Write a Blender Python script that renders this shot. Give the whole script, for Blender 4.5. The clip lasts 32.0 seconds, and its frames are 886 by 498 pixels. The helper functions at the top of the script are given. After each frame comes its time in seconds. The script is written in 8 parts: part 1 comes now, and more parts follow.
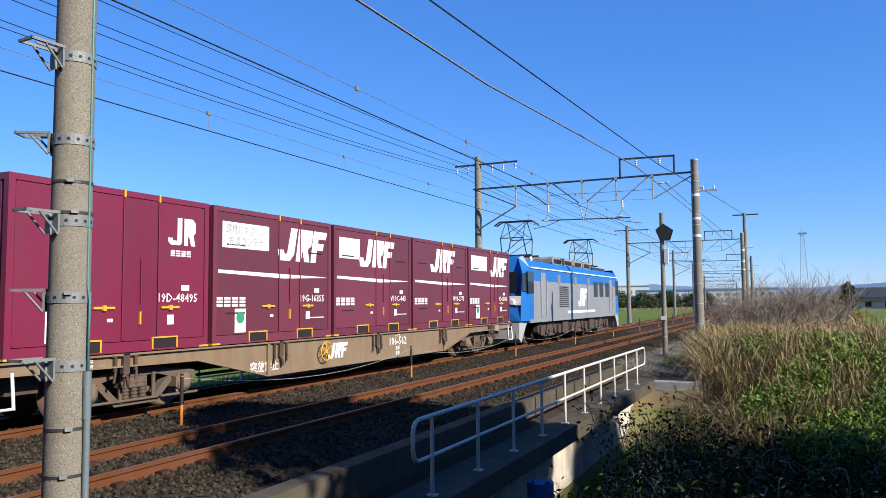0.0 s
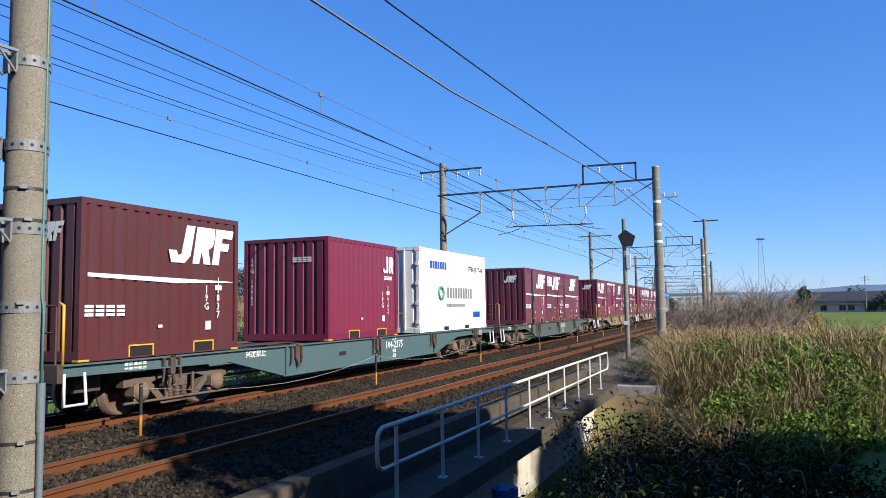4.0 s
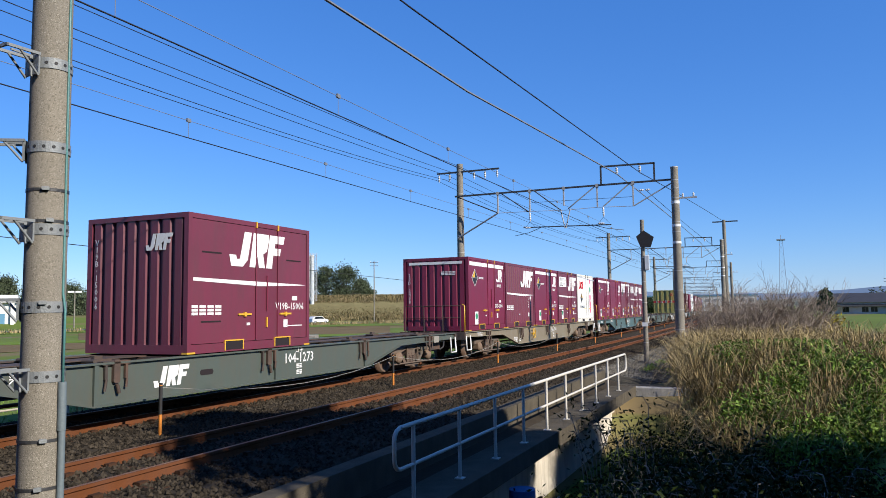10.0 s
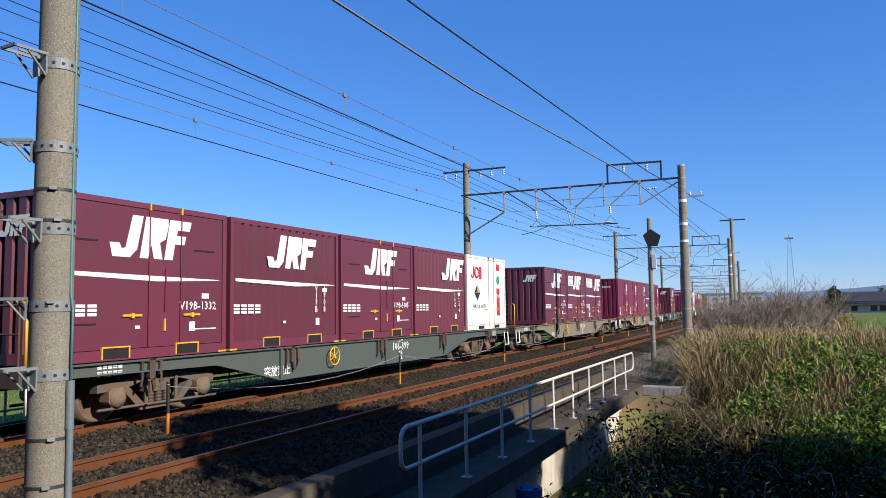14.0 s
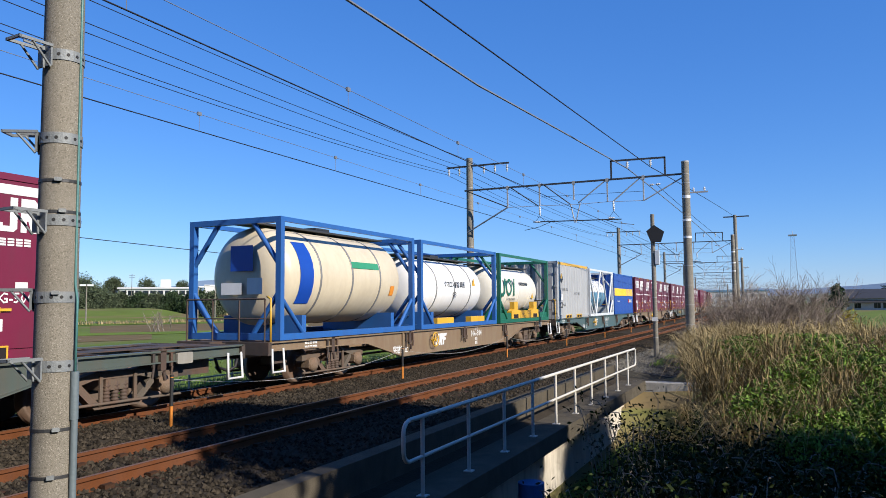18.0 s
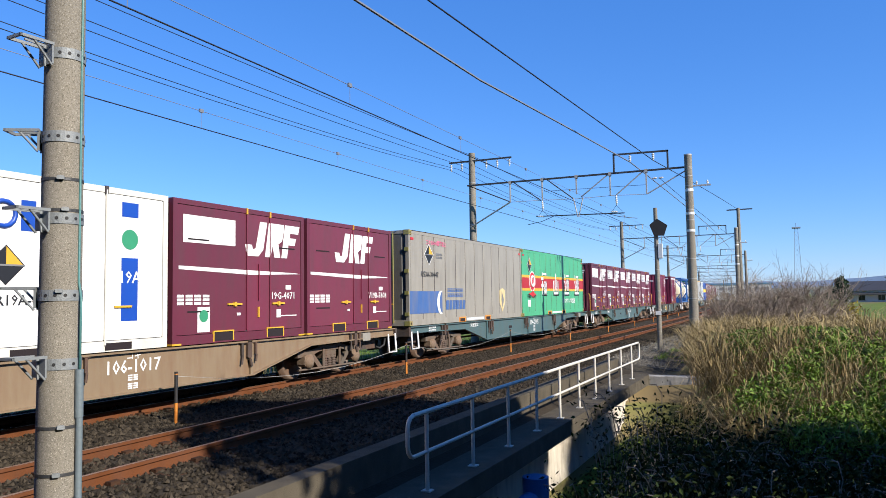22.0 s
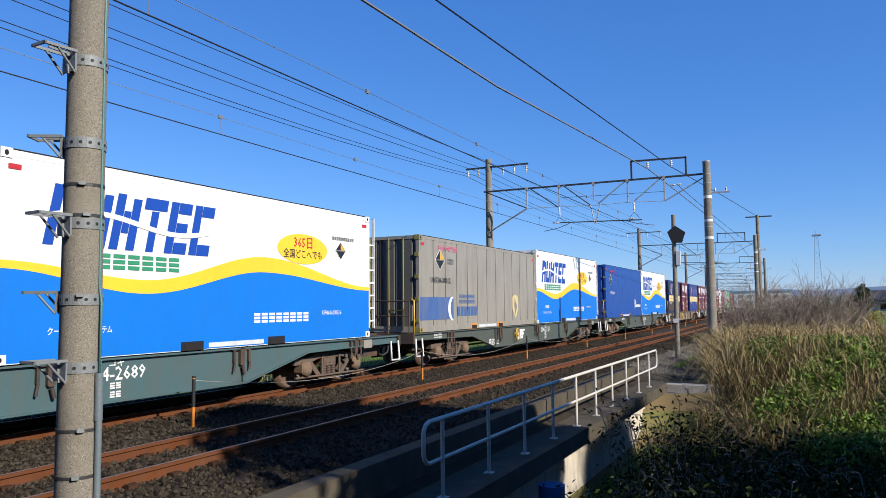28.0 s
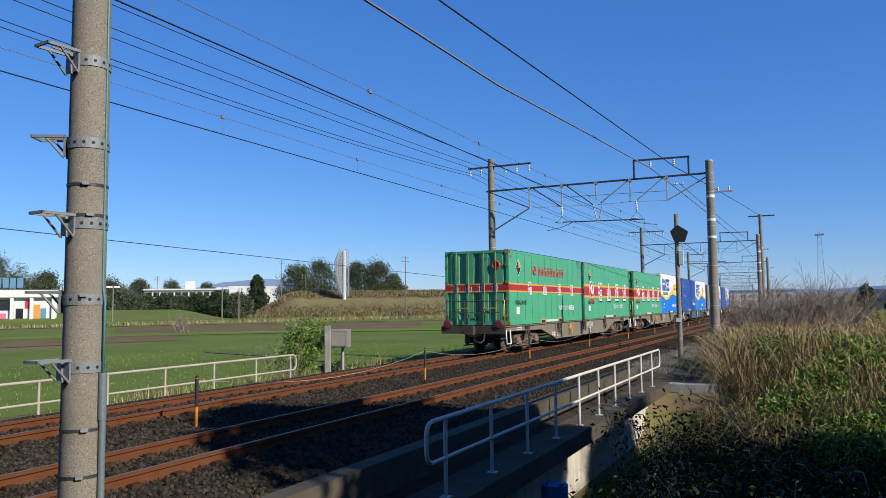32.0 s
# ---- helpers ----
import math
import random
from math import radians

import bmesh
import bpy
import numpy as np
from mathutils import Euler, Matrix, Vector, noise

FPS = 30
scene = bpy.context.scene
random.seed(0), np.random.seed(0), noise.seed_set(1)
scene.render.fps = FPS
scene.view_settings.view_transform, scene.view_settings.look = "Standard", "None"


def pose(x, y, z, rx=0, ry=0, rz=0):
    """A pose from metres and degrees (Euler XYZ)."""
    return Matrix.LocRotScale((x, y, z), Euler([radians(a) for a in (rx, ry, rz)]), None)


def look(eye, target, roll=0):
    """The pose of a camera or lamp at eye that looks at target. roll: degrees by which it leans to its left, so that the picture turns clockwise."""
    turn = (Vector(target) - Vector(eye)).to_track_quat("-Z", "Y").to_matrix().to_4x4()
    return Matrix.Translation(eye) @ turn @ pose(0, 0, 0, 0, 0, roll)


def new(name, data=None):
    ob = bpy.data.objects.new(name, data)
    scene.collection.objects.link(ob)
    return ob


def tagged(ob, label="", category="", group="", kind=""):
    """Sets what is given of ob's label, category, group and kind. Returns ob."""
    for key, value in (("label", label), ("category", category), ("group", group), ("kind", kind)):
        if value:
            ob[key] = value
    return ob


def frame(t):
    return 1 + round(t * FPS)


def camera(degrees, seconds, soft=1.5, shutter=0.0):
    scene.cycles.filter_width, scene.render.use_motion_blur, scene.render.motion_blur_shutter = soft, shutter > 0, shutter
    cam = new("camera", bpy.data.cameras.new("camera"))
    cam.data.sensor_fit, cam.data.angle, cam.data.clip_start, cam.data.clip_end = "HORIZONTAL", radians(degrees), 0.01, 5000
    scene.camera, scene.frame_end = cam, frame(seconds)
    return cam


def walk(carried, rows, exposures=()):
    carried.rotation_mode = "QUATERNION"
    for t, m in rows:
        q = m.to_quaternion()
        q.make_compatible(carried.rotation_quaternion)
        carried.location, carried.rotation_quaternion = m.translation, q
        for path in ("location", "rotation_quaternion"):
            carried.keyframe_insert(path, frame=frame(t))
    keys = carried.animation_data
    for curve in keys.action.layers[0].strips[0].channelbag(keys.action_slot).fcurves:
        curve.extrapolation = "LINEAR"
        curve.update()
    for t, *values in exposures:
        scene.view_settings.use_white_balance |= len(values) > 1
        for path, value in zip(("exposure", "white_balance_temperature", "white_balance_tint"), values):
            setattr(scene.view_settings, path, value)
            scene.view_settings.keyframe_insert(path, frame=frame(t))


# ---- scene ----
# Freight train passing on a double-track main line, seen from a field path beside a small bridge.
# Rail tops are at z = 0, the tracks run along +y and bend gently to the left far away.

cam = camera(61.78, 32.0, soft=0.65)


def aim(x, y, z, yaw, pitch, roll):
    """Camera pose from its place and its turn to the left, upwards, and its lean, in degrees."""
    a, b = radians(yaw), radians(pitch)
    way = Vector((-math.sin(a) * math.cos(b), math.cos(a) * math.cos(b), math.sin(b)))
    eye = Vector((x, y, z))
    return look(eye, eye + way, roll)


PATH = [
    (0, 0.000, 0.000, 1.714, 25.220, 4.174, -0.545),
    (0.5, -0.000, -0.000, 1.718, 24.843, 4.262, -0.583),
    (1, 0.009, 0.003, 1.723, 24.486, 4.472, -0.763),
    (1.5, 0.015, 0.007, 1.717, 23.978, 4.730, -0.899),
    (2, 0.016, 0.007, 1.724, 23.518, 4.867, -0.853),
    (2.5, 0.018, 0.008, 1.723, 23.129, 4.829, -0.950),
    (3, 0.020, 0.008, 1.732, 22.792, 4.671, -0.843),
    (3.5, 0.012, 0.005, 1.724, 22.578, 4.619, -0.792),
    (5.5, 0.018, 0.007, 1.727, 22.534, 4.487, -0.975),
    (6, 0.016, 0.007, 1.726, 22.762, 4.414, -0.866),
    (6.5, 0.014, 0.006, 1.724, 22.965, 4.443, -0.813),
    (7, 0.015, 0.006, 1.724, 23.185, 4.490, -0.830),
    (7.5, 0.011, 0.005, 1.720, 23.322, 4.530, -0.832),
    (8, 0.014, 0.006, 1.718, 23.494, 4.647, -0.736),
    (8.5, 0.014, 0.006, 1.720, 23.614, 4.723, -0.725),
    (9, 0.018, 0.008, 1.719, 23.688, 4.741, -0.768),
    (9.5, 0.020, 0.009, 1.717, 23.784, 4.747, -0.787),
    (10, 0.017, 0.007, 1.722, 23.863, 4.695, -0.754),
    (10.5, 0.015, 0.007, 1.717, 23.996, 4.720, -0.738),
    (11, 0.017, 0.007, 1.721, 24.163, 4.743, -0.716),
    (11.5, 0.012, 0.005, 1.715, 24.276, 4.769, -0.771),
    (12, 0.013, 0.006, 1.718, 24.388, 4.756, -0.718),
    (12.5, 0.013, 0.006, 1.716, 24.430, 4.735, -0.676),
    (13, 0.017, 0.008, 1.719, 24.440, 4.686, -0.700),
    (13.5, 0.020, 0.009, 1.718, 24.394, 4.668, -0.832),
    (14, 0.020, 0.009, 1.718, 24.370, 4.635, -0.820),
    (14.5, 0.017, 0.008, 1.717, 24.395, 4.606, -0.837),
    (16.5, 0.019, 0.009, 1.708, 24.489, 4.533, -0.659),
    (17, 0.017, 0.008, 1.710, 24.495, 4.424, -0.584),
    (17.5, 0.014, 0.007, 1.709, 24.514, 4.355, -0.552),
    (18, 0.014, 0.007, 1.702, 24.600, 4.290, -0.545),
    (18.5, 0.014, 0.007, 1.704, 24.632, 4.195, -0.565),
    (19, 0.014, 0.007, 1.707, 24.681, 4.109, -0.488),
    (19.5, 0.015, 0.008, 1.704, 24.698, 4.066, -0.487),
    (20, 0.019, 0.009, 1.705, 24.737, 3.952, -0.505),
    (20.5, 0.017, 0.009, 1.703, 24.746, 3.902, -0.711),
    (21, 0.018, 0.009, 1.704, 24.748, 3.895, -0.897),
    (21.5, 0.025, 0.012, 1.707, 24.811, 3.911, -0.894),
    (22, 0.017, 0.009, 1.705, 24.842, 3.912, -0.942),
    (22.5, 0.020, 0.010, 1.708, 25.020, 3.982, -0.892),
    (23, 0.013, 0.007, 1.702, 25.202, 4.132, -0.855),
    (23.5, 0.013, 0.006, 1.710, 25.423, 4.154, -0.665),
    (24, 0.015, 0.007, 1.706, 25.572, 4.196, -0.634),
    (24.5, 0.015, 0.008, 1.705, 25.641, 4.218, -0.743),
    (25, 0.017, 0.008, 1.715, 25.675, 4.185, -0.627),
    (25.5, 0.017, 0.008, 1.707, 25.728, 4.252, -0.677),
    (27.5, 0.012, 0.006, 1.709, 26.042, 4.388, -0.572),
    (28, 0.012, 0.006, 1.708, 26.095, 4.394, -0.581),
    (28.5, 0.012, 0.006, 1.705, 26.094, 4.446, -0.536),
    (29, 0.012, 0.006, 1.704, 26.100, 4.412, -0.625),
    (29.5, 0.012, 0.006, 1.709, 26.144, 4.331, -0.539),
    (30, 0.007, 0.003, 1.715, 26.145, 4.316, -0.563),
    (30.5, 0.008, 0.005, 1.702, 26.215, 4.399, -0.569),
    (31, 0.009, 0.005, 1.701, 26.309, 4.412, -0.695),
    (31.5, 0.013, 0.007, 1.703, 26.328, 4.420, -0.614),
    (32, 0.009, 0.005, 1.706, 26.284, 4.374, -0.643),
]
EXPOSURE = [(0, 0.88), (3, 0.88), (6, 0.76), (10, 0.70), (14, 0.70), (18, 0.68), (20, 0.88), (22, 0.90), (24, 0.78), (25.5, 0.78), (28, 0.62), (30, 0.52), (32, 0.46)]
walk(cam, [(t, aim(*row)) for t, *row in PATH], exposures=[(t, e, 5900, 10) for t, e in EXPOSURE])

# ---- light ----
SUN_ELEVATION, SUN_AZIMUTH = radians(31), radians(-15)   # azimuth: from +x towards +y
world = bpy.data.worlds.new("sky")
scene.world = world
world.use_nodes = True
wn = world.node_tree.nodes
sky = wn.new("ShaderNodeTexSky")
sky.sky_type = "NISHITA"
sky.sun_disc = False
sky.sun_elevation = SUN_ELEVATION
sky.sun_rotation = math.pi / 2 - SUN_AZIMUTH
sky.altitude = 0
sky.air_density, sky.dust_density, sky.ozone_density = 1.0, 0.05, 4.0
wn["Background"].inputs["Strength"].default_value = 0.080
deep = wn.new("ShaderNodeHueSaturation")
deep.inputs["Saturation"].default_value = 1.12
haze = wn.new("ShaderNodeMix")
haze.data_type = "RGBA"
haze.inputs["Factor"].default_value = 0.35
haze.inputs["B"].default_value = (1.0, 2.2, 5.6, 1)
world.node_tree.links.new(sky.outputs["Color"], haze.inputs["A"])
world.node_tree.links.new(haze.outputs["Result"], deep.inputs["Color"])
tint = wn.new("ShaderNodeMix")
tint.data_type, tint.blend_type = "RGBA", "MULTIPLY"
tint.inputs["Factor"].default_value = 1.0
tint.inputs["B"].default_value = (0.93, 1.01, 1.12, 1)
world.node_tree.links.new(deep.outputs["Color"], tint.inputs["A"])
world.node_tree.links.new(tint.outputs["Result"], wn["Background"].inputs["Color"])

sun = new("sun", bpy.data.lights.new("sun", "SUN"))
sun.data.energy, sun.data.angle, sun.data.color = 5.0, radians(0.5), (1.0, 0.87, 0.70)
to_sun = Vector((math.cos(SUN_ELEVATION) * math.cos(SUN_AZIMUTH), math.cos(SUN_ELEVATION) * math.sin(SUN_AZIMUTH), math.sin(SUN_ELEVATION)))
sun.matrix_world = look(to_sun * 60, (0, 0, 0))


# ---- line of the tracks ----
FAR, NEAR, GAUGE = -10.52, -7.02, 1.067


def bend(y):
    return -0.000258 * max(y - 33.3, 0.0) ** 2


def heading(y):
    """Turn of the track to the left, in degrees."""
    return math.degrees(math.atan(0.000516 * max(y - 33.3, 0.0)))


# ---- materials ----
def mat(name, colour, rough=0.6, metal=0.0, var=0.12, scale=2.0, fine=40.0, bump=0.05, dirt=None, dirt_amount=0.35, dirt_scale=(1.2, 1.2, 0.35), island=0.0, obj=0.0, spec=0.5):
    """Surface with variation at two scales, optional stains, and fine relief."""
    m = bpy.data.materials.new(name)
    m.use_nodes = True
    n, l = m.node_tree.nodes, m.node_tree.links
    b = n["Principled BSDF"]
    b.inputs["Roughness"].default_value, b.inputs["Metallic"].default_value = rough, metal
    b.inputs["Specular IOR Level"].default_value = spec
    tc = n.new("ShaderNodeTexCoord")
    big, small = n.new("ShaderNodeTexNoise"), n.new("ShaderNodeTexNoise")
    big.inputs["Scale"].default_value, small.inputs["Scale"].default_value = scale, fine
    big.inputs["Detail"].default_value, small.inputs["Detail"].default_value = 4, 3
    l.new(tc.outputs["Object"], big.inputs["Vector"]), l.new(tc.outputs["Object"], small.inputs["Vector"])
    add = n.new("ShaderNodeMath")
    add.operation = "MULTIPLY_ADD"
    l.new(small.outputs["Fac"], add.inputs[0])
    add.inputs[1].default_value = 0.5
    l.new(big.outputs["Fac"], add.inputs[2])
    rng = n.new("ShaderNodeMapRange")
    rng.inputs["From Min"].default_value, rng.inputs["From Max"].default_value = 0.4, 1.1
    rng.inputs["To Min"].default_value, rng.inputs["To Max"].default_value = 1 - var, 1 + var
    l.new(add.outputs[0], rng.inputs["Value"])
    fac = rng.outputs["Result"]
    for amount, node, out in ((island, "ShaderNodeNewGeometry", "Random Per Island"), (obj, "ShaderNodeObjectInfo", "Random")):
        if amount:
            g, r2, mul = n.new(node), n.new("ShaderNodeMapRange"), n.new("ShaderNodeMath")
            r2.inputs["To Min"].default_value, r2.inputs["To Max"].default_value = 1 - amount, 1 + amount
            mul.operation = "MULTIPLY"
            l.new(g.outputs[out], r2.inputs["Value"]), l.new(r2.outputs["Result"], mul.inputs[0]), l.new(fac, mul.inputs[1])
            fac = mul.outputs[0]
    mix = n.new("ShaderNodeMix")
    mix.data_type, mix.blend_type = "RGBA", "MULTIPLY"
    mix.inputs["Factor"].default_value = 1.0
    mix.inputs["A"].default_value = (*colour, 1)
    l.new(fac, mix.inputs["B"])
    out = mix.outputs["Result"]
    if dirt:
        st, mp, ramp, mx = n.new("ShaderNodeTexNoise"), n.new("ShaderNodeMapping"), n.new("ShaderNodeMapRange"), n.new("ShaderNodeMix")
        mp.inputs["Scale"].default_value = dirt_scale
        st.inputs["Scale"].default_value, st.inputs["Detail"].default_value, st.inputs["Roughness"].default_value = 2.5, 6, 0.65
        l.new(tc.outputs["Object"], mp.inputs["Vector"]), l.new(mp.outputs["Vector"], st.inputs["Vector"])
        ramp.inputs["From Min"].default_value, ramp.inputs["From Max"].default_value = 0.42, 0.75
        ramp.inputs["To Max"].default_value = dirt_amount * 2
        l.new(st.outputs["Fac"], ramp.inputs["Value"])
        mx.data_type = "RGBA"
        l.new(ramp.outputs["Result"], mx.inputs["Factor"]), l.new(out, mx.inputs["A"])
        mx.inputs["B"].default_value = (*dirt, 1)
        out = mx.outputs["Result"]
    l.new(out, b.inputs["Base Color"])
    if bump:
        bp = n.new("ShaderNodeBump")
        bp.inputs["Strength"].default_value, bp.inputs["Distance"].default_value = min(1, bump * 4), 0.02
        l.new(small.outputs["Fac"], bp.inputs["Height"]), l.new(bp.outputs["Normal"], b.inputs["Normal"])
    return m


RUST = (0.13, 0.06, 0.03)
GRIME = (0.05, 0.04, 0.035)
M = {}


def paint(name, colour, dirt=GRIME, amount=0.12, rough=0.42, **kw):
    M[name] = mat(name, colour, rough=rough, var=0.08, scale=0.9, fine=9, bump=0.02, dirt=dirt, dirt_amount=amount, dirt_scale=(1.6, 1.6, 0.3), **kw)


paint("maroon_new", (0.141, 0.0106, 0.0365), obj=0.10)
paint("maroon_old", (0.114, 0.0205, 0.038), amount=0.18, obj=0.16)
paint("maroon_brown", (0.076, 0.0167, 0.0167), amount=0.2)
paint("marking_white", (0.624, 0.624, 0.608), amount=0.06)
paint("container_white", (0.672, 0.672, 0.656), amount=0.05, rough=0.35)
paint("container_cream", (0.576, 0.56, 0.496), amount=0.12)
paint("container_green", (0.0646, 0.304, 0.152), amount=0.06)
paint("container_olive", (0.2, 0.21, 0.07), dirt=(0.24, 0.12, 0.025), amount=0.45)
paint("container_grey", (0.33, 0.335, 0.335), amount=0.10)
paint("container_taupe", (0.245, 0.23, 0.195), amount=0.14)
paint("container_blue", (0.0106, 0.057, 0.274), amount=0.06)
paint("container_navy", (0.0137, 0.0342, 0.182), dirt=(0.10, 0.06, 0.03), amount=0.18)
paint("container_brown", (0.0418, 0.0319, 0.0266), dirt=RUST, amount=0.2)
paint("faded_blue", (0.045, 0.10, 0.26), dirt=(0.2, 0.17, 0.13), amount=0.2)
paint("navy_worn", (0.011, 0.019, 0.095), dirt=(0.028, 0.021, 0.019), amount=0.5)
paint("marking_pale", (0.50, 0.44, 0.46), amount=0.1)
paint("tank_pale", (0.60, 0.575, 0.50), dirt=(0.2, 0.13, 0.07), amount=0.05)
paint("bright_blue", (0.00912, 0.144, 0.547), amount=0.03)
paint("logo_blue", (0.00912, 0.0532, 0.319), amount=0.02)
paint("wave_yellow", (0.75, 0.47, 0.02), amount=0.03)
paint("marking_yellow", (0.547, 0.319, 0.0228), amount=0.10)
paint("stripe_cream", (0.562, 0.456, 0.228), dirt=RUST, amount=0.2)
paint("marking_red", (0.418, 0.019, 0.0228), amount=0.05)
paint("stripe_red", (0.319, 0.0152, 0.019), amount=0.06)
paint("marking_pink", (0.547, 0.122, 0.213), amount=0.05)
paint("marking_orange", (0.608, 0.228, 0.0228), amount=0.05)
paint("marking_black", (0.0137, 0.0137, 0.0152), amount=0.03)
paint("marking_green", (0.038, 0.228, 0.114), amount=0.05)
paint("marking_grey", (0.167, 0.167, 0.167), amount=0.05)
paint("tank_cream", (0.528, 0.464, 0.336), dirt=(0.2, 0.13, 0.07), amount=0.10)
paint("tank_blue", (0.0912, 0.213, 0.319), amount=0.1)
paint("frame_blue", (0.0228, 0.0988, 0.319), amount=0.12)
paint("frame_green", (0.0114, 0.106, 0.0646), amount=0.12)
paint("frame_white", (0.528, 0.56, 0.576), amount=0.12)
paint("wagon_brown", (0.19, 0.141, 0.0874), dirt=RUST, amount=0.28)
paint("wagon_khaki", (0.179, 0.156, 0.11), dirt=RUST, amount=0.18)
paint("wagon_teal", (0.057, 0.103, 0.11), dirt=(0.10, 0.08, 0.06), amount=0.25)
paint("wagon_slate", (0.0646, 0.0798, 0.0684), dirt=(0.09, 0.07, 0.05), amount=0.25)
paint("loco_blue", (0.014, 0.115, 0.38), amount=0.06)
paint("loco_grey", (0.2, 0.208, 0.225), amount=0.07)
M["iron"] = mat("iron", (0.0418, 0.0327, 0.0266), rough=0.75, var=0.3, scale=5, fine=60, bump=0.1, dirt=RUST, dirt_amount=0.3)
M["bogie_iron"] = mat("bogie_iron", (0.085, 0.069, 0.052), rough=0.85, var=0.25, scale=4, fine=50, bump=0.1, dirt=RUST, dirt_amount=0.35)
M["axle_steel"] = mat("axle_steel", (0.152, 0.118, 0.0798), rough=0.8, var=0.3, scale=5, fine=40, bump=0.1, dirt=RUST, dirt_amount=0.3)
M["wheel_iron"] = mat("wheel_iron", (0.0988, 0.0722, 0.0532), rough=0.6, var=0.25, scale=4, fine=50, bump=0.05, dirt=RUST, dirt_amount=0.3)
M["tyre_steel"] = mat("tyre_steel", (0.243, 0.22, 0.205), rough=0.35, metal=0.8, var=0.2)
M["rubber"] = mat("rubber", (0.0114, 0.0114, 0.0122), rough=0.7)
M["dark_gap"] = mat("dark_gap", (0.00912, 0.00456, 0.00608), rough=0.9)
# dark tone for door seals, and for shade painted into container grooves
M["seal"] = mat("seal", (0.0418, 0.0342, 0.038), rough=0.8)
M["galvanised"] = mat("galvanised", (0.319, 0.319, 0.312), rough=0.6, metal=0.1, var=0.2, scale=6, fine=80, dirt=RUST, dirt_amount=0.08)
M["dark_steel"] = mat("dark_steel", (0.0456, 0.0471, 0.0502), rough=0.55, metal=0.4, var=0.2)
M["band_steel"] = mat("band_steel", (0.175, 0.19, 0.198), rough=0.6, metal=0.2, var=0.2, scale=6, fine=80)
M["rail_rust"] = mat("rail_rust", (0.115, 0.041, 0.0145), rough=0.9, var=0.3, scale=3, fine=120, bump=0.1, dirt=(0.07, 0.04, 0.03), dirt_amount=0.3, spec=0.12)
M["rail_head"] = mat("rail_head", (0.19, 0.105, 0.062), rough=0.55, metal=0.35, var=0.25, scale=3, fine=40)
M["sleeper"] = mat("sleeper", (0.05, 0.026, 0.015), rough=0.9, var=0.3, scale=3, fine=50, bump=0.15, spec=0.12)
M["concrete"] = mat("concrete", (0.304, 0.293, 0.266), rough=0.9, var=0.16, scale=2.2, fine=170, bump=0.12, dirt=(0.13, 0.12, 0.10), dirt_amount=0.30, dirt_scale=(2, 2, 0.5))
M["concrete_pale"] = mat("concrete_pale", (0.5, 0.46, 0.38), rough=0.9, var=0.2, scale=1.6, fine=60, bump=0.1, dirt=(0.16, 0.13, 0.09), dirt_amount=0.3, dirt_scale=(1.5, 1.5, 0.35), spec=0.2)
M["concrete_old"] = mat("concrete_old", (0.085, 0.073, 0.053), rough=0.95, var=0.3, scale=2.5, fine=90, bump=0.15, dirt=(0.05, 0.045, 0.035), dirt_amount=0.35, dirt_scale=(2, 2, 0.8), spec=0.12)
M["pole_concrete"] = mat("pole_concrete", (0.179, 0.163, 0.133), rough=0.95, var=0.35, scale=1.5, fine=140, bump=0.02, dirt=(0.15, 0.145, 0.13), dirt_amount=0.22, dirt_scale=(3, 3, 0.6), spec=0.2)
def speckle(m, dark, pale, scale):
    """Adds exposed dark and pale grains to a cast surface."""
    n, l = m.node_tree.nodes, m.node_tree.links
    b = n["Principled BSDF"]
    out = b.inputs["Base Color"].links[0].from_socket
    tc = n.new("ShaderNodeTexCoord")
    for k, (colour, lo) in enumerate(((dark, 0.56), (pale, 0.60))):
        g, rp, mx = n.new("ShaderNodeTexNoise"), n.new("ShaderNodeMapRange"), n.new("ShaderNodeMix")
        g.inputs["Scale"].default_value, g.inputs["Detail"].default_value, g.inputs["Distortion"].default_value = scale * (1 + 0.4 * k), 1.5, k * 2.0
        l.new(tc.outputs["Object"], g.inputs["Vector"])
        rp.inputs["From Min"].default_value, rp.inputs["From Max"].default_value = lo, lo + 0.08
        rp.inputs["To Max"].default_value = 0.75
        l.new(g.outputs["Fac"], rp.inputs["Value"])
        mx.data_type = "RGBA"
        l.new(rp.outputs["Result"], mx.inputs["Factor"]), l.new(out, mx.inputs["A"])
        mx.inputs["B"].default_value = (*colour, 1)
        out = mx.outputs["Result"]
    l.new(out, b.inputs["Base Color"])


speckle(M["pole_concrete"], (0.09, 0.08, 0.06), (0.46, 0.43, 0.37), 105)
M["railing_cream"] = mat("railing_cream", (0.35, 0.319, 0.243), rough=0.6, var=0.2, scale=3, fine=30, dirt=RUST, dirt_amount=0.12)
M["railing_white"] = mat("railing_white", (0.50, 0.48, 0.42), rough=0.55, var=0.15, scale=3, fine=30, dirt=RUST, dirt_amount=0.08)
M["porcelain"] = mat("porcelain", (0.532, 0.524, 0.502), rough=0.2, var=0.05)
M["wire"] = mat("wire", (0.0228, 0.0228, 0.0243), rough=0.5, metal=0.5, var=0.1)
M["wire_bright"] = mat("wire_bright", (0.228, 0.236, 0.243), rough=0.45, metal=0.5, var=0.1)
M["pvc"] = mat("pvc", (0.114, 0.144, 0.16), rough=0.55, var=0.1)
M["teal_cable"] = mat("teal_cable", (0.0684, 0.182, 0.182), rough=0.5)
M["orange_post"] = mat("orange_post", (0.48, 0.17, 0.02), rough=0.5, var=0.1)
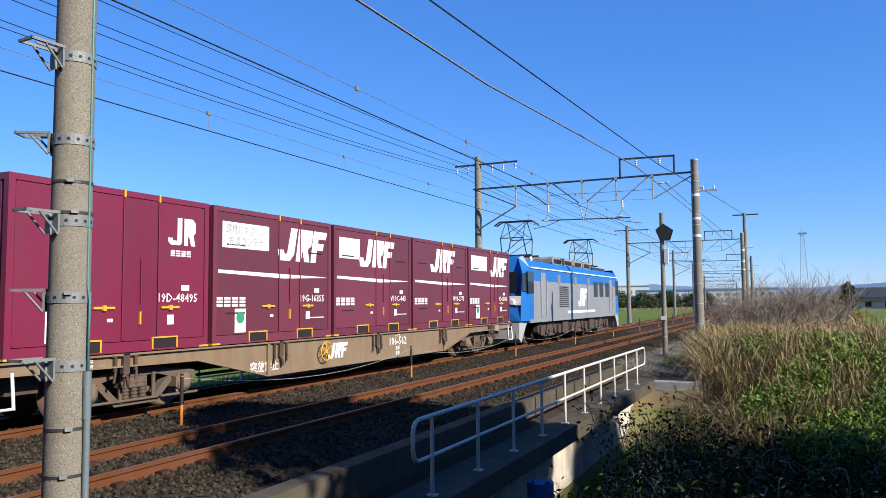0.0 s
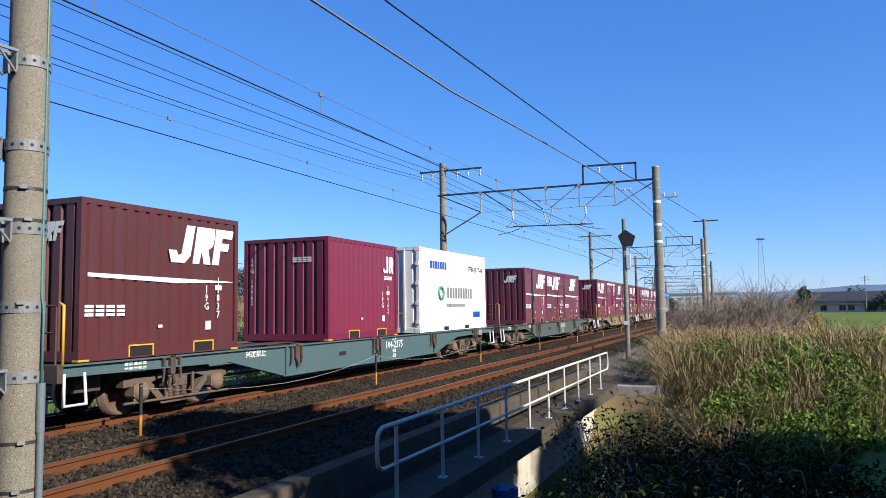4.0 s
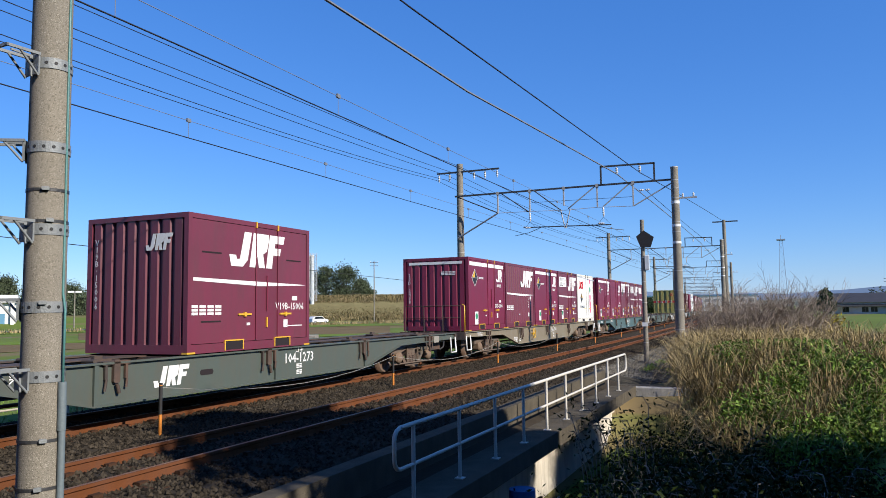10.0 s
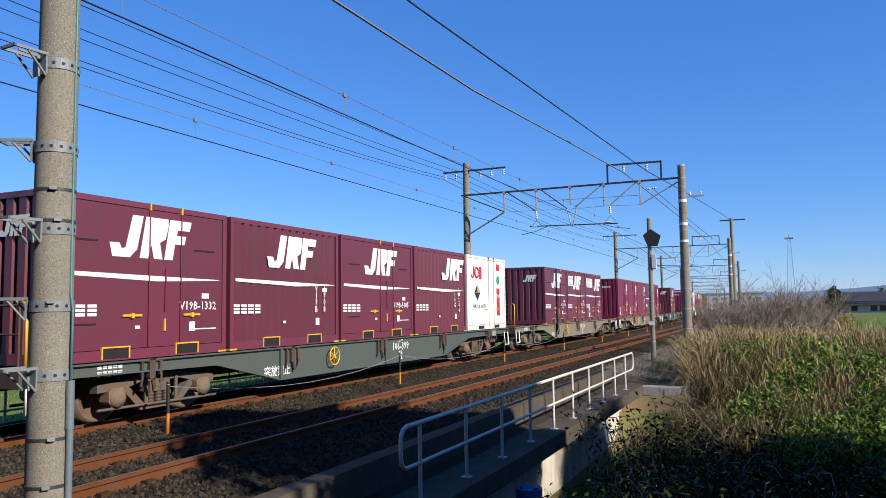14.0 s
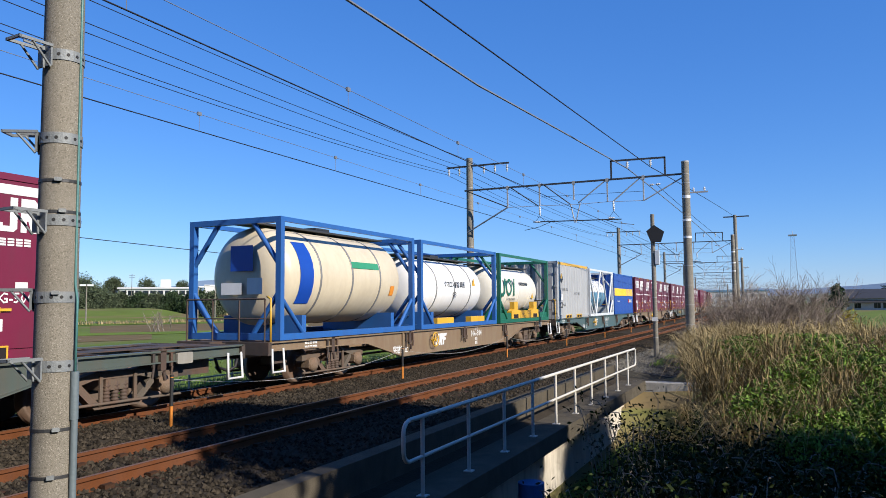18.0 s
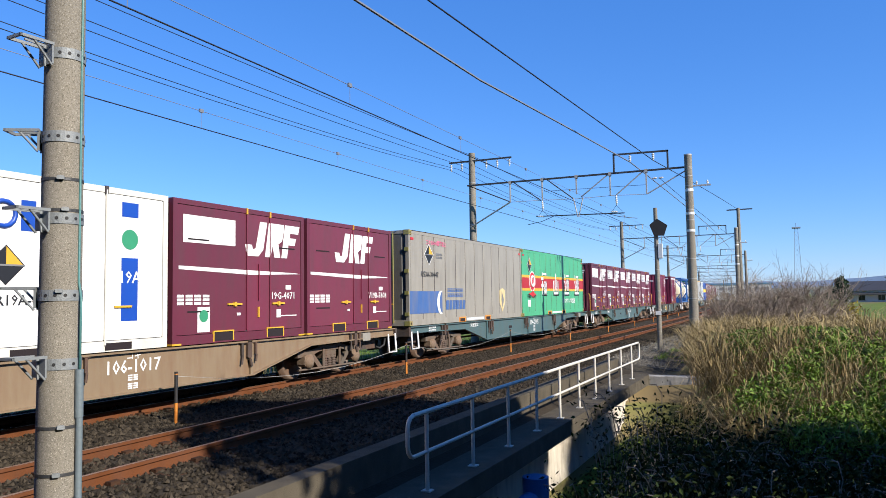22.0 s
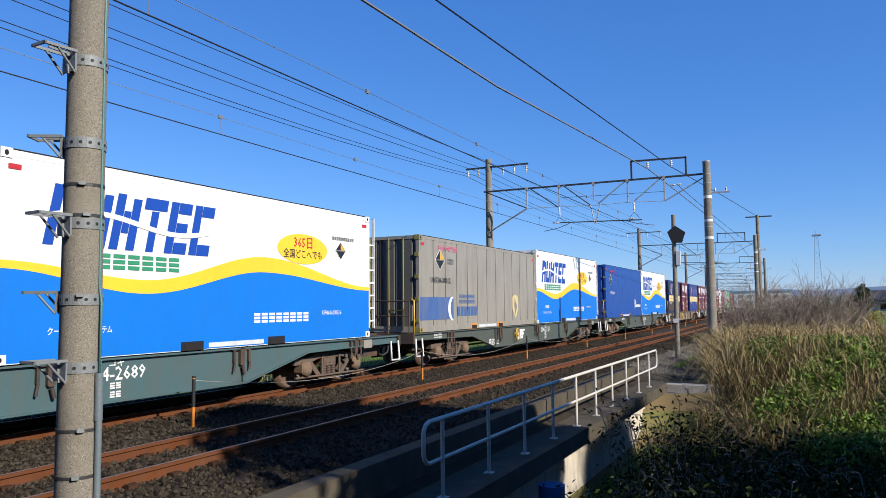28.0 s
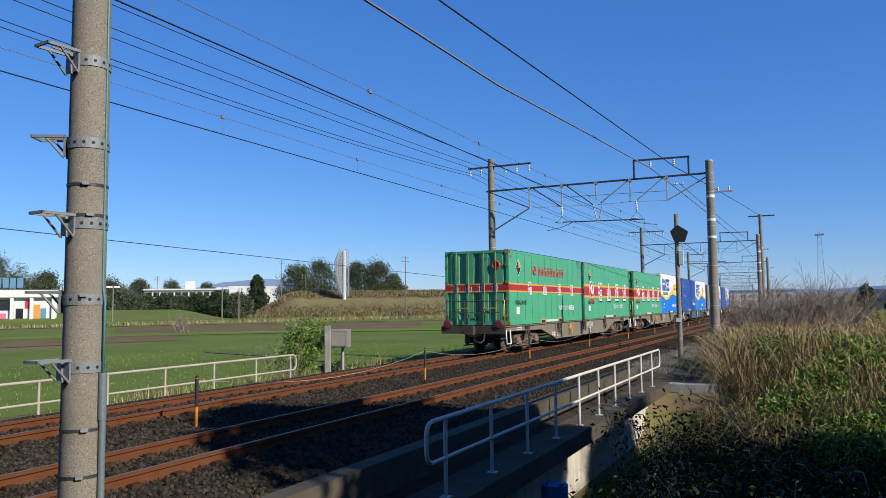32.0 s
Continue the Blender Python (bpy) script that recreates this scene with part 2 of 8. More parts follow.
M["blue_pipe"] = mat("blue_pipe", (0.038, 0.122, 0.319), rough=0.4, var=0.1)
M["timber"] = mat("timber", (0.076, 0.0646, 0.0532), rough=0.9, var=0.3, scale=4, fine=40)
M["ballast"] = mat("ballast", (0.031, 0.025, 0.0175), rough=0.95, var=0.35, scale=1.3, fine=26, bump=0.25, island=0.75, spec=0.12)
M["ballast_new"] = mat("ballast_new", (0.115, 0.105, 0.085), rough=0.95, var=0.35, scale=1.3, fine=26, bump=0.25, island=0.6, spec=0.15)
M["dry_grass"] = mat("dry_grass", (0.27, 0.21, 0.1), rough=0.9, var=0.3, scale=0.9, fine=9, bump=0, island=0.45, spec=0.15)
M["reed"] = mat("reed", (0.27, 0.215, 0.11), rough=0.95, var=0.3, scale=0.12, fine=1, bump=0, island=0.3, spec=0.1)
M["scrub"] = mat("scrub", (0.15, 0.13, 0.06), rough=0.95, var=0.4, scale=0.06, fine=1, bump=0, island=0.35, spec=0.1)
M["brown_grass"] = mat("brown_grass", (0.19, 0.13, 0.07), rough=0.9, var=0.3, scale=0.9, fine=9, bump=0, island=0.45, spec=0.15)
M["green_leaf"] = mat("green_leaf", (0.115, 0.19, 0.022), rough=0.6, var=0.3, scale=1.2, fine=12, bump=0, island=0.45, spec=0.25)
# green taken down to near black, for leaves in deep shade
M["bramble_leaf_shaded"] = mat("bramble_leaf_shaded", (0.016, 0.025, 0.006), rough=0.6, var=0.3, scale=0.6, fine=5, bump=0, island=0.6, spec=0.06)
M["dark_leaf"] = mat("dark_leaf", (0.026, 0.044, 0.016), rough=0.6, var=0.3, scale=0.6, fine=5, bump=0, island=0.5, spec=0.2)
M["olive_leaf"] = mat("olive_leaf", (0.062, 0.078, 0.042), rough=0.8, var=0.3, scale=0.3, fine=3, bump=0, island=0.5, spec=0.1)
M["yellow_leaf"] = mat("yellow_leaf", (0.274, 0.213, 0.019), rough=0.7, var=0.3, scale=1, fine=9, bump=0, island=0.4, spec=0.2)
M["soil"] = mat("soil", (0.129, 0.095, 0.0456), rough=1, var=0.3, scale=0.4, fine=6, bump=0.1, spec=0.1)
M["bright_grass"] = mat("bright_grass", (0.114, 0.167, 0.0213), rough=0.9, var=0.3, scale=0.3, fine=6, bump=0.1, spec=0.1)
M["twig_pale"] = mat("twig_pale", (0.25, 0.20, 0.152), rough=0.9, var=0.3, scale=3, fine=30, bump=0, island=0.35, spec=0.15)
M["twig"] = mat("twig", (0.21, 0.18, 0.145), rough=0.9, var=0.3, scale=3, fine=30, bump=0, island=0.35, spec=0.15)
M["bark"] = mat("bark", (0.076, 0.0608, 0.0456), rough=0.95, var=0.3, scale=3, fine=30, bump=0.2)
M["house_white"] = mat("house_white", (0.547, 0.54, 0.517), rough=0.8, var=0.08, scale=0.4, fine=4, bump=0.02)
M["roof_dark"] = mat("roof_dark", (0.0342, 0.0342, 0.038), rough=0.6, var=0.15, scale=0.5, fine=5)
# end walls of the taupe boxes, darkened in colour for the side turned from the sun
M["end_shade_grey"] = mat("end_shade_grey", (0.0836, 0.0798, 0.0722), rough=0.6, var=0.2, scale=0.9, fine=9, bump=0.02)
M["asphalt"] = mat("asphalt", (0.0418, 0.0418, 0.0433), rough=0.9, var=0.2, scale=0.3, fine=8, bump=0.05)
# far hills and woods: haze is put into their base colours
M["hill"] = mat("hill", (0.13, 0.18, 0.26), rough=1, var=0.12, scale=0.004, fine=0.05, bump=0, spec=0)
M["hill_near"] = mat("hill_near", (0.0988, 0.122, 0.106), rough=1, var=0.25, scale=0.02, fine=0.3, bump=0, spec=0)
glass = M["glass"] = bpy.data.materials.new("window_glass")
glass.use_nodes = True
gb = glass.node_tree.nodes["Principled BSDF"]
gb.inputs["Base Color"].default_value, gb.inputs["Roughness"].default_value = (0.012, 0.017, 0.022, 1), 0.06


def field_material():
    m = mat("field", (0.10, 0.135, 0.026), rough=1, var=0.25, scale=0.12, fine=6, bump=0.05, spec=0.1)
    n, l = m.node_tree.nodes, m.node_tree.links
    b = n["Principled BSDF"]
    link = b.inputs["Base Color"].links[0]
    green = link.from_socket
    tc, mp, tex, rp, mx = n.new("ShaderNodeTexCoord"), n.new("ShaderNodeMapping"), n.new("ShaderNodeTexNoise"), n.new("ShaderNodeMapRange"), n.new("ShaderNodeMix")
    mp.inputs["Rotation"].default_value = (0, 0, radians(-18))
    mp.inputs["Scale"].default_value = (0.055, 0.012, 1)
    tex.inputs["Scale"].default_value, tex.inputs["Detail"].default_value = 1.0, 2.5
    l.new(tc.outputs["Object"], mp.inputs["Vector"]), l.new(mp.outputs["Vector"], tex.inputs["Vector"])
    rp.inputs["From Min"].default_value, rp.inputs["From Max"].default_value = 0.56, 0.66
    l.new(tex.outputs["Fac"], rp.inputs["Value"])
    mx.data_type = "RGBA"
    mx.inputs["B"].default_value = (0.15, 0.115, 0.06, 1)
    l.new(rp.outputs["Result"], mx.inputs["Factor"]), l.new(green, mx.inputs["A"]), l.new(mx.outputs["Result"], b.inputs["Base Color"])
    return m


M["field"] = field_material()
M["tower_steel"] = mat("tower_steel", (0.228, 0.258, 0.304), rough=0.6, var=0.1)
M["window_far"] = mat("window_far", (0.167, 0.19, 0.213), rough=0.3, var=0.1)


# ---- mesh tools ----
class Shape:
    """Collects boxes, tubes and prisms into one mesh."""

    def __init__(self):
        self.v, self.f, self.smooth = [], [], []

    def add(self, vs, fs, smooth=False):
        o = len(self.v)
        self.v += [tuple(p) for p in vs]
        self.f += [tuple(i + o for i in f) for f in fs]
        self.smooth += [smooth] * len(fs)
        return self

    def box(self, x0, x1, y0, y1, z0, z1, c=0.0):
        """A box; c: width of a chamfer on its long edges along x, y and z seen from the front."""
        if c:
            pts = [(y0 + c, z0), (y1 - c, z0), (y1, z0 + c), (y1, z1 - c), (y1 - c, z1), (y0 + c, z1), (y0, z1 - c), (y0, z0 + c)]
            return self.prism("x", x0, x1, pts)
        vs = [(x, y, z) for x in (x0, x1) for y in (y0, y1) for z in (z0, z1)]
        return self.add(vs, [(0, 1, 3, 2), (4, 6, 7, 5), (0, 4, 5, 1), (2, 3, 7, 6), (0, 2, 6, 4), (1, 5, 7, 3)])

    def prism(self, axis, a, b, pts):
        """Extrudes the outline pts (in the two other axes, in order) along axis from a to b."""
        n = len(pts)

        def at(d, p):
            return {"x": (d, p[0], p[1]), "y": (p[0], d, p[1]), "z": (p[0], p[1], d)}[axis]
        vs = [at(a, p) for p in pts] + [at(b, p) for p in pts]
        fs = [tuple(range(n))[::-1], tuple(range(n, 2 * n))] + [(i, (i + 1) % n, n + (i + 1) % n, n + i) for i in range(n)]
        return self.add(vs, fs)

    def tube(self, p, q, r, n=8, r2=None, caps=True):
        p, q = Vector(p), Vector(q)
        d = (q - p).normalized()
        u = d.orthogonal().normalized()
        w = d.cross(u)
        r2 = r if r2 is None else r2
        vs = []
        for base, rad in ((p, r), (q, r2)):
            vs += [base + (u * math.cos(2 * math.pi * i / n) + w * math.sin(2 * math.pi * i / n)) * rad for i in range(n)]
        fs = [(i, (i + 1) % n, n + (i + 1) % n, n + i) for i in range(n)]
        self.add(vs, fs, n > 5)
        if caps:
            self.add(vs, [tuple(range(n))[::-1], tuple(range(n, 2 * n))])
        return self

    def line(self, pts, r, n=6):
        """A bent round bar through the points, as one piece."""
        ps = [Vector(p) for p in pts]
        ds = [(q - p).normalized() for p, q in zip(ps, ps[1:])]
        up = None
        vs = []
        for i, p in enumerate(ps):
            d0, d1 = ds[max(i - 1, 0)], ds[min(i, len(ds) - 1)]
            d = d0 + d1
            d = d.normalized() if d.length > 0.05 else d1
            u = d.orthogonal().normalized() if up is None else (up - d * up.dot(d)).normalized()
            up, w = u, d.cross(u)
            k = r / max(0.6, d.dot(d1))
            vs += [p + (u * math.cos(2 * math.pi * j / n) + w * math.sin(2 * math.pi * j / n)) * k for j in range(n)]
        m = len(ps)
        fs = [(i * n + j, i * n + (j + 1) % n, (i + 1) * n + (j + 1) % n, (i + 1) * n + j) for i in range(m - 1) for j in range(n)]
        return self.add(vs, fs + [tuple(range(n))[::-1], tuple(range((m - 1) * n, m * n))], n > 5)

    def lathe(self, axis_point, axis, profile, n=16, soft=True):
        """Turns the outline [(along, radius)] round an axis."""
        a = Vector(axis).normalized()
        u = a.orthogonal().normalized()
        w = a.cross(u)
        c = Vector(axis_point)
        vs = [c + a * d + (u * math.cos(2 * math.pi * i / n) + w * math.sin(2 * math.pi * i / n)) * r for d, r in profile for i in range(n)]
        fs = []
        for k in range(len(profile) - 1):
            for i in range(n):
                fs.append((k * n + i, k * n + (i + 1) % n, (k + 1) * n + (i + 1) % n, (k + 1) * n + i))
        self.add(vs, fs, soft)
        m = len(profile) - 1
        self.add(vs, [tuple(range(n))[::-1], tuple(range(m * n, m * n + n))])
        return self

    def ring(self, c, axis, r, t, n=20):
        a = Vector(axis).normalized()
        u = a.orthogonal().normalized()
        w = a.cross(u)
        pts = [Vector(c) + (u * math.cos(2 * math.pi * i / n) + w * math.sin(2 * math.pi * i / n)) * r for i in range(n + 1)]
        return self.line(pts, t, 6)

    def mesh(self, name, material):
        me = bpy.data.meshes.new(name)
        me.from_pydata(self.v, [], self.f)
        me.polygons.foreach_set("use_smooth", self.smooth)
        me.materials.append(M[material])
        me.update()
        return me


def part(name, data, material, parent, label="", at=None):
    """Links one mesh (a Shape, or a mesh made before) under a thing or a part."""
    me = data.mesh(name, material) if isinstance(data, Shape) else data
    ob = new(name, me)
    ob.parent = parent
    if at is not None:
        ob.matrix_basis = at
    if name in ("company_name", "company_character", "character_shadow", "end_character", "slogan_character", "worn_letter", "inspection_writing", "load_writing", "notice_writing"):
        return tagged(ob, label, kind="stuff")
    return tagged(ob, label) if label else ob


def thing(name, label, category, group="", kind="", at=None, data=None, material=None):
    me = data.mesh(name, material) if isinstance(data, Shape) else data
    ob = new(name, me)
    if me is None:
        ob.empty_display_size = 0.3
    if at is not None:
        ob.matrix_basis = at
    return tagged(ob, label, category, group, kind)


CACHE = {}


def shared(key, build, material):
    """A mesh built once and shared by alike parts."""
    if key not in CACHE:
        CACHE[key] = build().mesh(key if isinstance(key, str) else str(key[0]), material)
    return CACHE[key]


def letters(text, size, material, width=None, column=False):
    """Flat letters in the y-z plane, facing +x, from the middle; a column sets one letter under another."""
    key = ("letters", text, size, material, width, column)
    if key in CACHE:
        return CACHE[key]
    cu = bpy.data.curves.new("lettering", "FONT")
    cu.body = "\n".join(text) if column else text
    cu.size, cu.align_x, cu.align_y = size, "CENTER", "CENTER"
    cu.space_line = 0.82
    cu.offset = size * 0.012
    cu.resolution_u = 1
    cu.fill_mode = "FRONT"
    ob = bpy.data.objects.new("lettering", cu)
    me = bpy.data.meshes.new_from_object(ob)
    bpy.data.objects.remove(ob)
    xs = [v.co.x for v in me.vertices] or [0, 1]
    k = width / (max(xs) - min(xs)) if width else 1.0
    for v in me.vertices:
        v.co = (0, v.co.x * k, v.co.y)
    me.materials.clear()
    me.materials.append(M[material])
    CACHE[key] = me
    return me


def flat(pts, x=0.0, t=0.003):
    """A thin painted shape with the outline pts in the y-z plane, facing +x."""
    return Shape().prism("x", x - t, x, pts)


# ---- the ground ----
rnd = random.Random(7)


def smooth(a, b, x):
    u = min(1.0, max(0.0, (x - a) / (b - a)))
    return u * u * (3 - 2 * u)


def ground_height(x, y):
    x -= bend(y)
    z = -0.95 + 0.12 * noise.noise(Vector((x * 0.05, y * 0.05, 0))) * math.exp(-math.hypot(x, y) / 40)
    bed = smooth(-15.4, -13.6, x) * (1 - smooth(-3.4, 1.5, x))
    z = z * (1 - bed) - 0.62 * bed
    bank = smooth(-3.6, -2.2, x) * (1 - smooth(5.0, 9.0, x)) * smooth(20, 24, y) * (1 - smooth(70, 110, y))
    z += bank * (0.25 + 0.25 * noise.noise(Vector((x * 0.3, y * 0.3, 3))))
    ditch = smooth(-4.3, -4.0, x) * (1 - smooth(-1.2, 1.6, x)) * smooth(4.5, 7.5, y) * (1 - smooth(20.5, 22.6, y))
    z -= ditch * 2.7
    stand = (1 - smooth(1.2, 4.5, math.hypot(x - 0.3, y * 0.8))) * smooth(-4.2, -2.5, x)
    z = z * (1 - stand) + 0.08 * stand
    near_bank = smooth(-0.6, 2.2, x) * (1 - smooth(5, 9, x)) * smooth(1, 5, y) * (1 - smooth(22, 26, y))
    z += near_bank * 0.5
    return z


def axis_steps(near, far, fine):
    a, out, step = near[0], [], fine
    while a <= near[1]:
        out.append(a)
        a += fine
    lo, hi = near
    d = fine
    x = hi
    while x < far:
        d *= 1.22
        x += d
        out.append(x)
    d, x = fine, lo
    while x > -far:
        d *= 1.22
        x -= d
        out.insert(0, x)
    return out


gx, gy = axis_steps((-18, 14), 4600, 0.5), axis_steps((-6, 60), 4600, 0.6)
verts = [(x, y, ground_height(x, y)) for y in gy for x in gx]
nx = len(gx)
faces = [(j * nx + i, j * nx + i + 1, (j + 1) * nx + i + 1, (j + 1) * nx + i) for j in range(len(gy) - 1) for i in range(nx - 1)]
ground = thing("ground", "flat farmland with green and bare brown fields", "ground", kind="structure", data=Shape().add(verts, faces, True), material="field")


# ---- the railway ----
def sweep(profile, y0, y1, x, step=3.0):
    """Extrudes an open or closed outline [(dx, z)] along a track."""
    s = Shape()
    ys = [y0]
    while ys[-1] < y1:
        ys.append(min(y1, ys[-1] + (step if ys[-1] < 120 else step * 4)))
    vs = [(x + bend(y) + dx, y, z) for y in ys for dx, z in profile]
    n = len(profile)
    return s.add(vs, [(k * n + i, k * n + i + 1, (k + 1) * n + i + 1, (k + 1) * n + i) for k in range(len(ys) - 1) for i in range(n - 1)])


trackbed = thing("trackbed", "brown-grey stone ballast under two railway tracks", "ballast", kind="structure",
                 data=sweep([(-4.2, -1.0), (-3.1, -0.62), (-2.2, -0.2), (-1.2, -0.145), (1.2, -0.145), (1.9, -0.20), (2.4, -0.145), (4.65, -0.145), (5.4, -0.2), (5.75, -0.45), (6.25, -0.62)], -60, 420, FAR), material="ballast")
SHOULDER = [(0.0, -0.185), (0.85, -0.36), (2.6, -0.60), (3.2, -0.75)]
shoulder_shape = sweep(SHOULDER, 23.2, 200, NEAR + 1.75)
shoulder_shape.add([(NEAR + 1.75 + dx, 23.2, z) for dx, z in SHOULDER] + [(NEAR + 4.95, 22.75, -1.0), (NEAR + 1.75, 22.75, -1.0)], [(0, 1, 2, 3, 4, 5)])
shoulder = thing("ballast_shoulder", "pale grey gravel shoulder beside the track", "gravel", kind="structure", data=shoulder_shape, material="ballast_new")


def stones(count, x0, x1, y0, y1, level, seed):
    r = random.Random(seed)
    vs, fs = [], []
    for k in range(count):
        u = r.random()
        y = y0 + (y1 - y0) * u ** 1.5
        x = r.uniform(x0, x1)
        size = r.uniform(0.018, 0.042)
        base = len(vs)
        a = r.random() * 6.3
        ca, sa = math.cos(a), math.sin(a)
        cx, cz = x + bend(y), level(x) + size * 0.25
        for px, py, pz in ((1, 0, 0.1), (-0.2, 0.9, -0.1), (-0.9, -0.3, 0.15), (0.1, -1, -0.15), (0.1, 0.1, 0.85), (0, 0, -0.8)):
            q = size * r.uniform(0.75, 1.25)
            vs.append((cx + (px * ca - py * sa) * q, y + (px * sa + py * ca) * q, cz + pz * q))
        fs += [(base + i, base + (i + 1) % 4, base + 4) for i in range(4)]
    return Shape().add(vs, fs)


def bed_level(x):
    d = x - FAR
    pts = [(-3.1, -0.62), (-2.2, -0.2), (-1.2, -0.145), (1.2, -0.145), (1.9, -0.20), (2.4, -0.145), (4.65, -0.145), (5.4, -0.2), (5.75, -0.45), (6.25, -0.62)]
    return float(np.interp(d, [p[0] for p in pts], [p[1] for p in pts]))


thing("ballast_stones", "loose brown ballast stones between the rails", "ballast", kind="stuff", data=stones(80000, FAR - 1.9, NEAR + 2.0, 1.5, 46, bed_level, 3), material="ballast")
thing("gravel_stones", "loose grey gravel beside the track", "gravel", kind="stuff", data=stones(9000, NEAR + 1.8, NEAR + 4.2, 23.3, 45, lambda x: float(np.interp(x - NEAR - 1.75, [0, .85, 2.6, 3.2], [-.185, -.36, -.6, -.75])), 4), material="ballast_new")

RAIL = [(-0.064, -0.153), (-0.064, -0.14), (-0.012, -0.12), (-0.010, -0.05), (-0.033, -0.035), (-0.033, -0.004), (-0.028, 0.0), (0.028, 0.0), (0.033, -0.004), (0.033, -0.035), (0.010, -0.05), (0.012, -0.12), (0.064, -0.14), (0.064, -0.153)]
for centre, words in ((FAR, "far"), (NEAR, "near")):
    track = thing("railway_track", "rusty-sided steel rails on dark sleepers in ballast", "railway track", "railway tracks")
    for dx in (-GAUGE / 2 - 0.03, GAUGE / 2 + 0.03):
        rail = part("rail", sweep(RAIL, -60, 420, centre + dx), "rail_rust", track, "rust-brown steel rail")
        part("running_surface", sweep([(-0.026, 0.0025), (0.026, 0.0025)], -60, 420, centre + dx), "rail_head", rail, "brown running surface")

    def sleeper():
        s = Shape().box(-1.0, 1.0, -0.11, 0.11, -0.27, -0.138)
        for dx in (-GAUGE / 2 - 0.03, GAUGE / 2 + 0.03):
            for k in (-0.105, 0.105):
                s.box(dx + k - 0.04, dx + k + 0.04, -0.06, 0.06, -0.14, -0.095)
        return s
    for i in range(150):
        y = -4 + i * 0.6
        part("sleeper", shared("sleeper", sleeper, "sleeper"), "sleeper", track, at=pose(centre + bend(y), y, 0, 0, 0, heading(y)))

# marker posts with a cord between the tracks
cord_pts = []
for i in range(9):
    y = 9.0 + 7.85 * i
    x = -8.86 + bend(y)
    post = thing("marker_post", "orange and black plastic marker post in the ballast", "marker post", "marker posts along the track", at=pose(x, y, 0))
    part("post", shared("mp_post", lambda: Shape().tube((0, 0, -0.3), (0, 0, 0.60), 0.027, 10), "orange_post"), "orange_post", post)
    part("black_band", shared("mp_band", lambda: Shape().tube((0, 0, 0.14), (0, 0, 0.585), 0.0285, 10), "rubber"), "rubber", post)
    part("cap", shared("mp_cap", lambda: Shape().tube((0, 0, 0.60), (0, 0, 0.63), 0.03, 10), "rubber"), "rubber", post)
    cord_pts.append((x, y, 0.56))
cord_line = []
for p, q in zip(cord_pts, cord_pts[1:]):
    mids = [(p[0] + (q[0] - p[0]) * u / 8, p[1] + (q[1] - p[1]) * u / 8, p[2] - 0.3 * (1 - (u / 4 - 1) ** 2)) for u in range(9)]
    cord_line += mids[:-1]
cord = Shape().line(cord_line + [cord_pts[-1]], 0.005, 4)
thing("safety_cord", "thin pale cord slung between the marker posts", "cord", data=cord, material="concrete")


# ---- the bridge with its railings ----
bridge = thing("bridge_side", "weathered concrete bridge edge and abutment beside the track", "bridge", kind="structure")
part("edge_beam", Shape().box(-4.25, -3.72, 4.0, 22.2, -0.84, -0.56, 0.02), "concrete_old", bridge, "stained concrete edge beam")
part("kerb", Shape().box(-4.85, -4.6, 4.0, 22.2, -0.7, -0.12, 0.02), "concrete_old", bridge, "dark concrete ballast kerb")
part("walkway_slab", Shape().box(-4.6, -4.25, 4.0, 22.2, -0.75, -0.57), "concrete_old", bridge)
part("side_wall", Shape().box(-4.6, -4.25, 4.0, 22.2, -4.2, -0.75), "concrete_pale", bridge, "pale concrete wall under the edge beam")
part("abutment", Shape().box(-4.2, -2.2, 22.2, 22.6, -4.2, -0.60, 0.02), "concrete", bridge, "concrete abutment wall")
part("abutment_top", Shape().box(-4.9, -2.2, 22.6, 25.6, -1.2, -0.592), "concrete_old", bridge)
pipe = thing("water_pipe", "blue plastic water pipe with elbow in the ditch", "pipe")
part("pipe_run", Shape().tube((-3.85, 9.6, -1.55), (-3.55, 10.9, -1.28), 0.15, 20), "blue_pipe", pipe)
part("pipe_elbow", Shape().tube((-3.55, 10.9, -1.42), (-3.55, 10.9, -0.98), 0.2, 20), "blue_pipe", pipe, "blue pipe socket")
part("pipe_stand", Shape().tube((-3.55, 10.9, -4.0), (-3.55, 10.9, -1.42), 0.15, 20), "blue_pipe", pipe)
far_edge = thing("bridge_far_edge", "pale concrete bridge edge on the far side of the tracks", "bridge", kind="structure")
part("edge_beam", Shape().box(-14.0, -13.45, 2.0, 18.2, -0.9, -0.42, 0.02), "marking_white", far_edge)


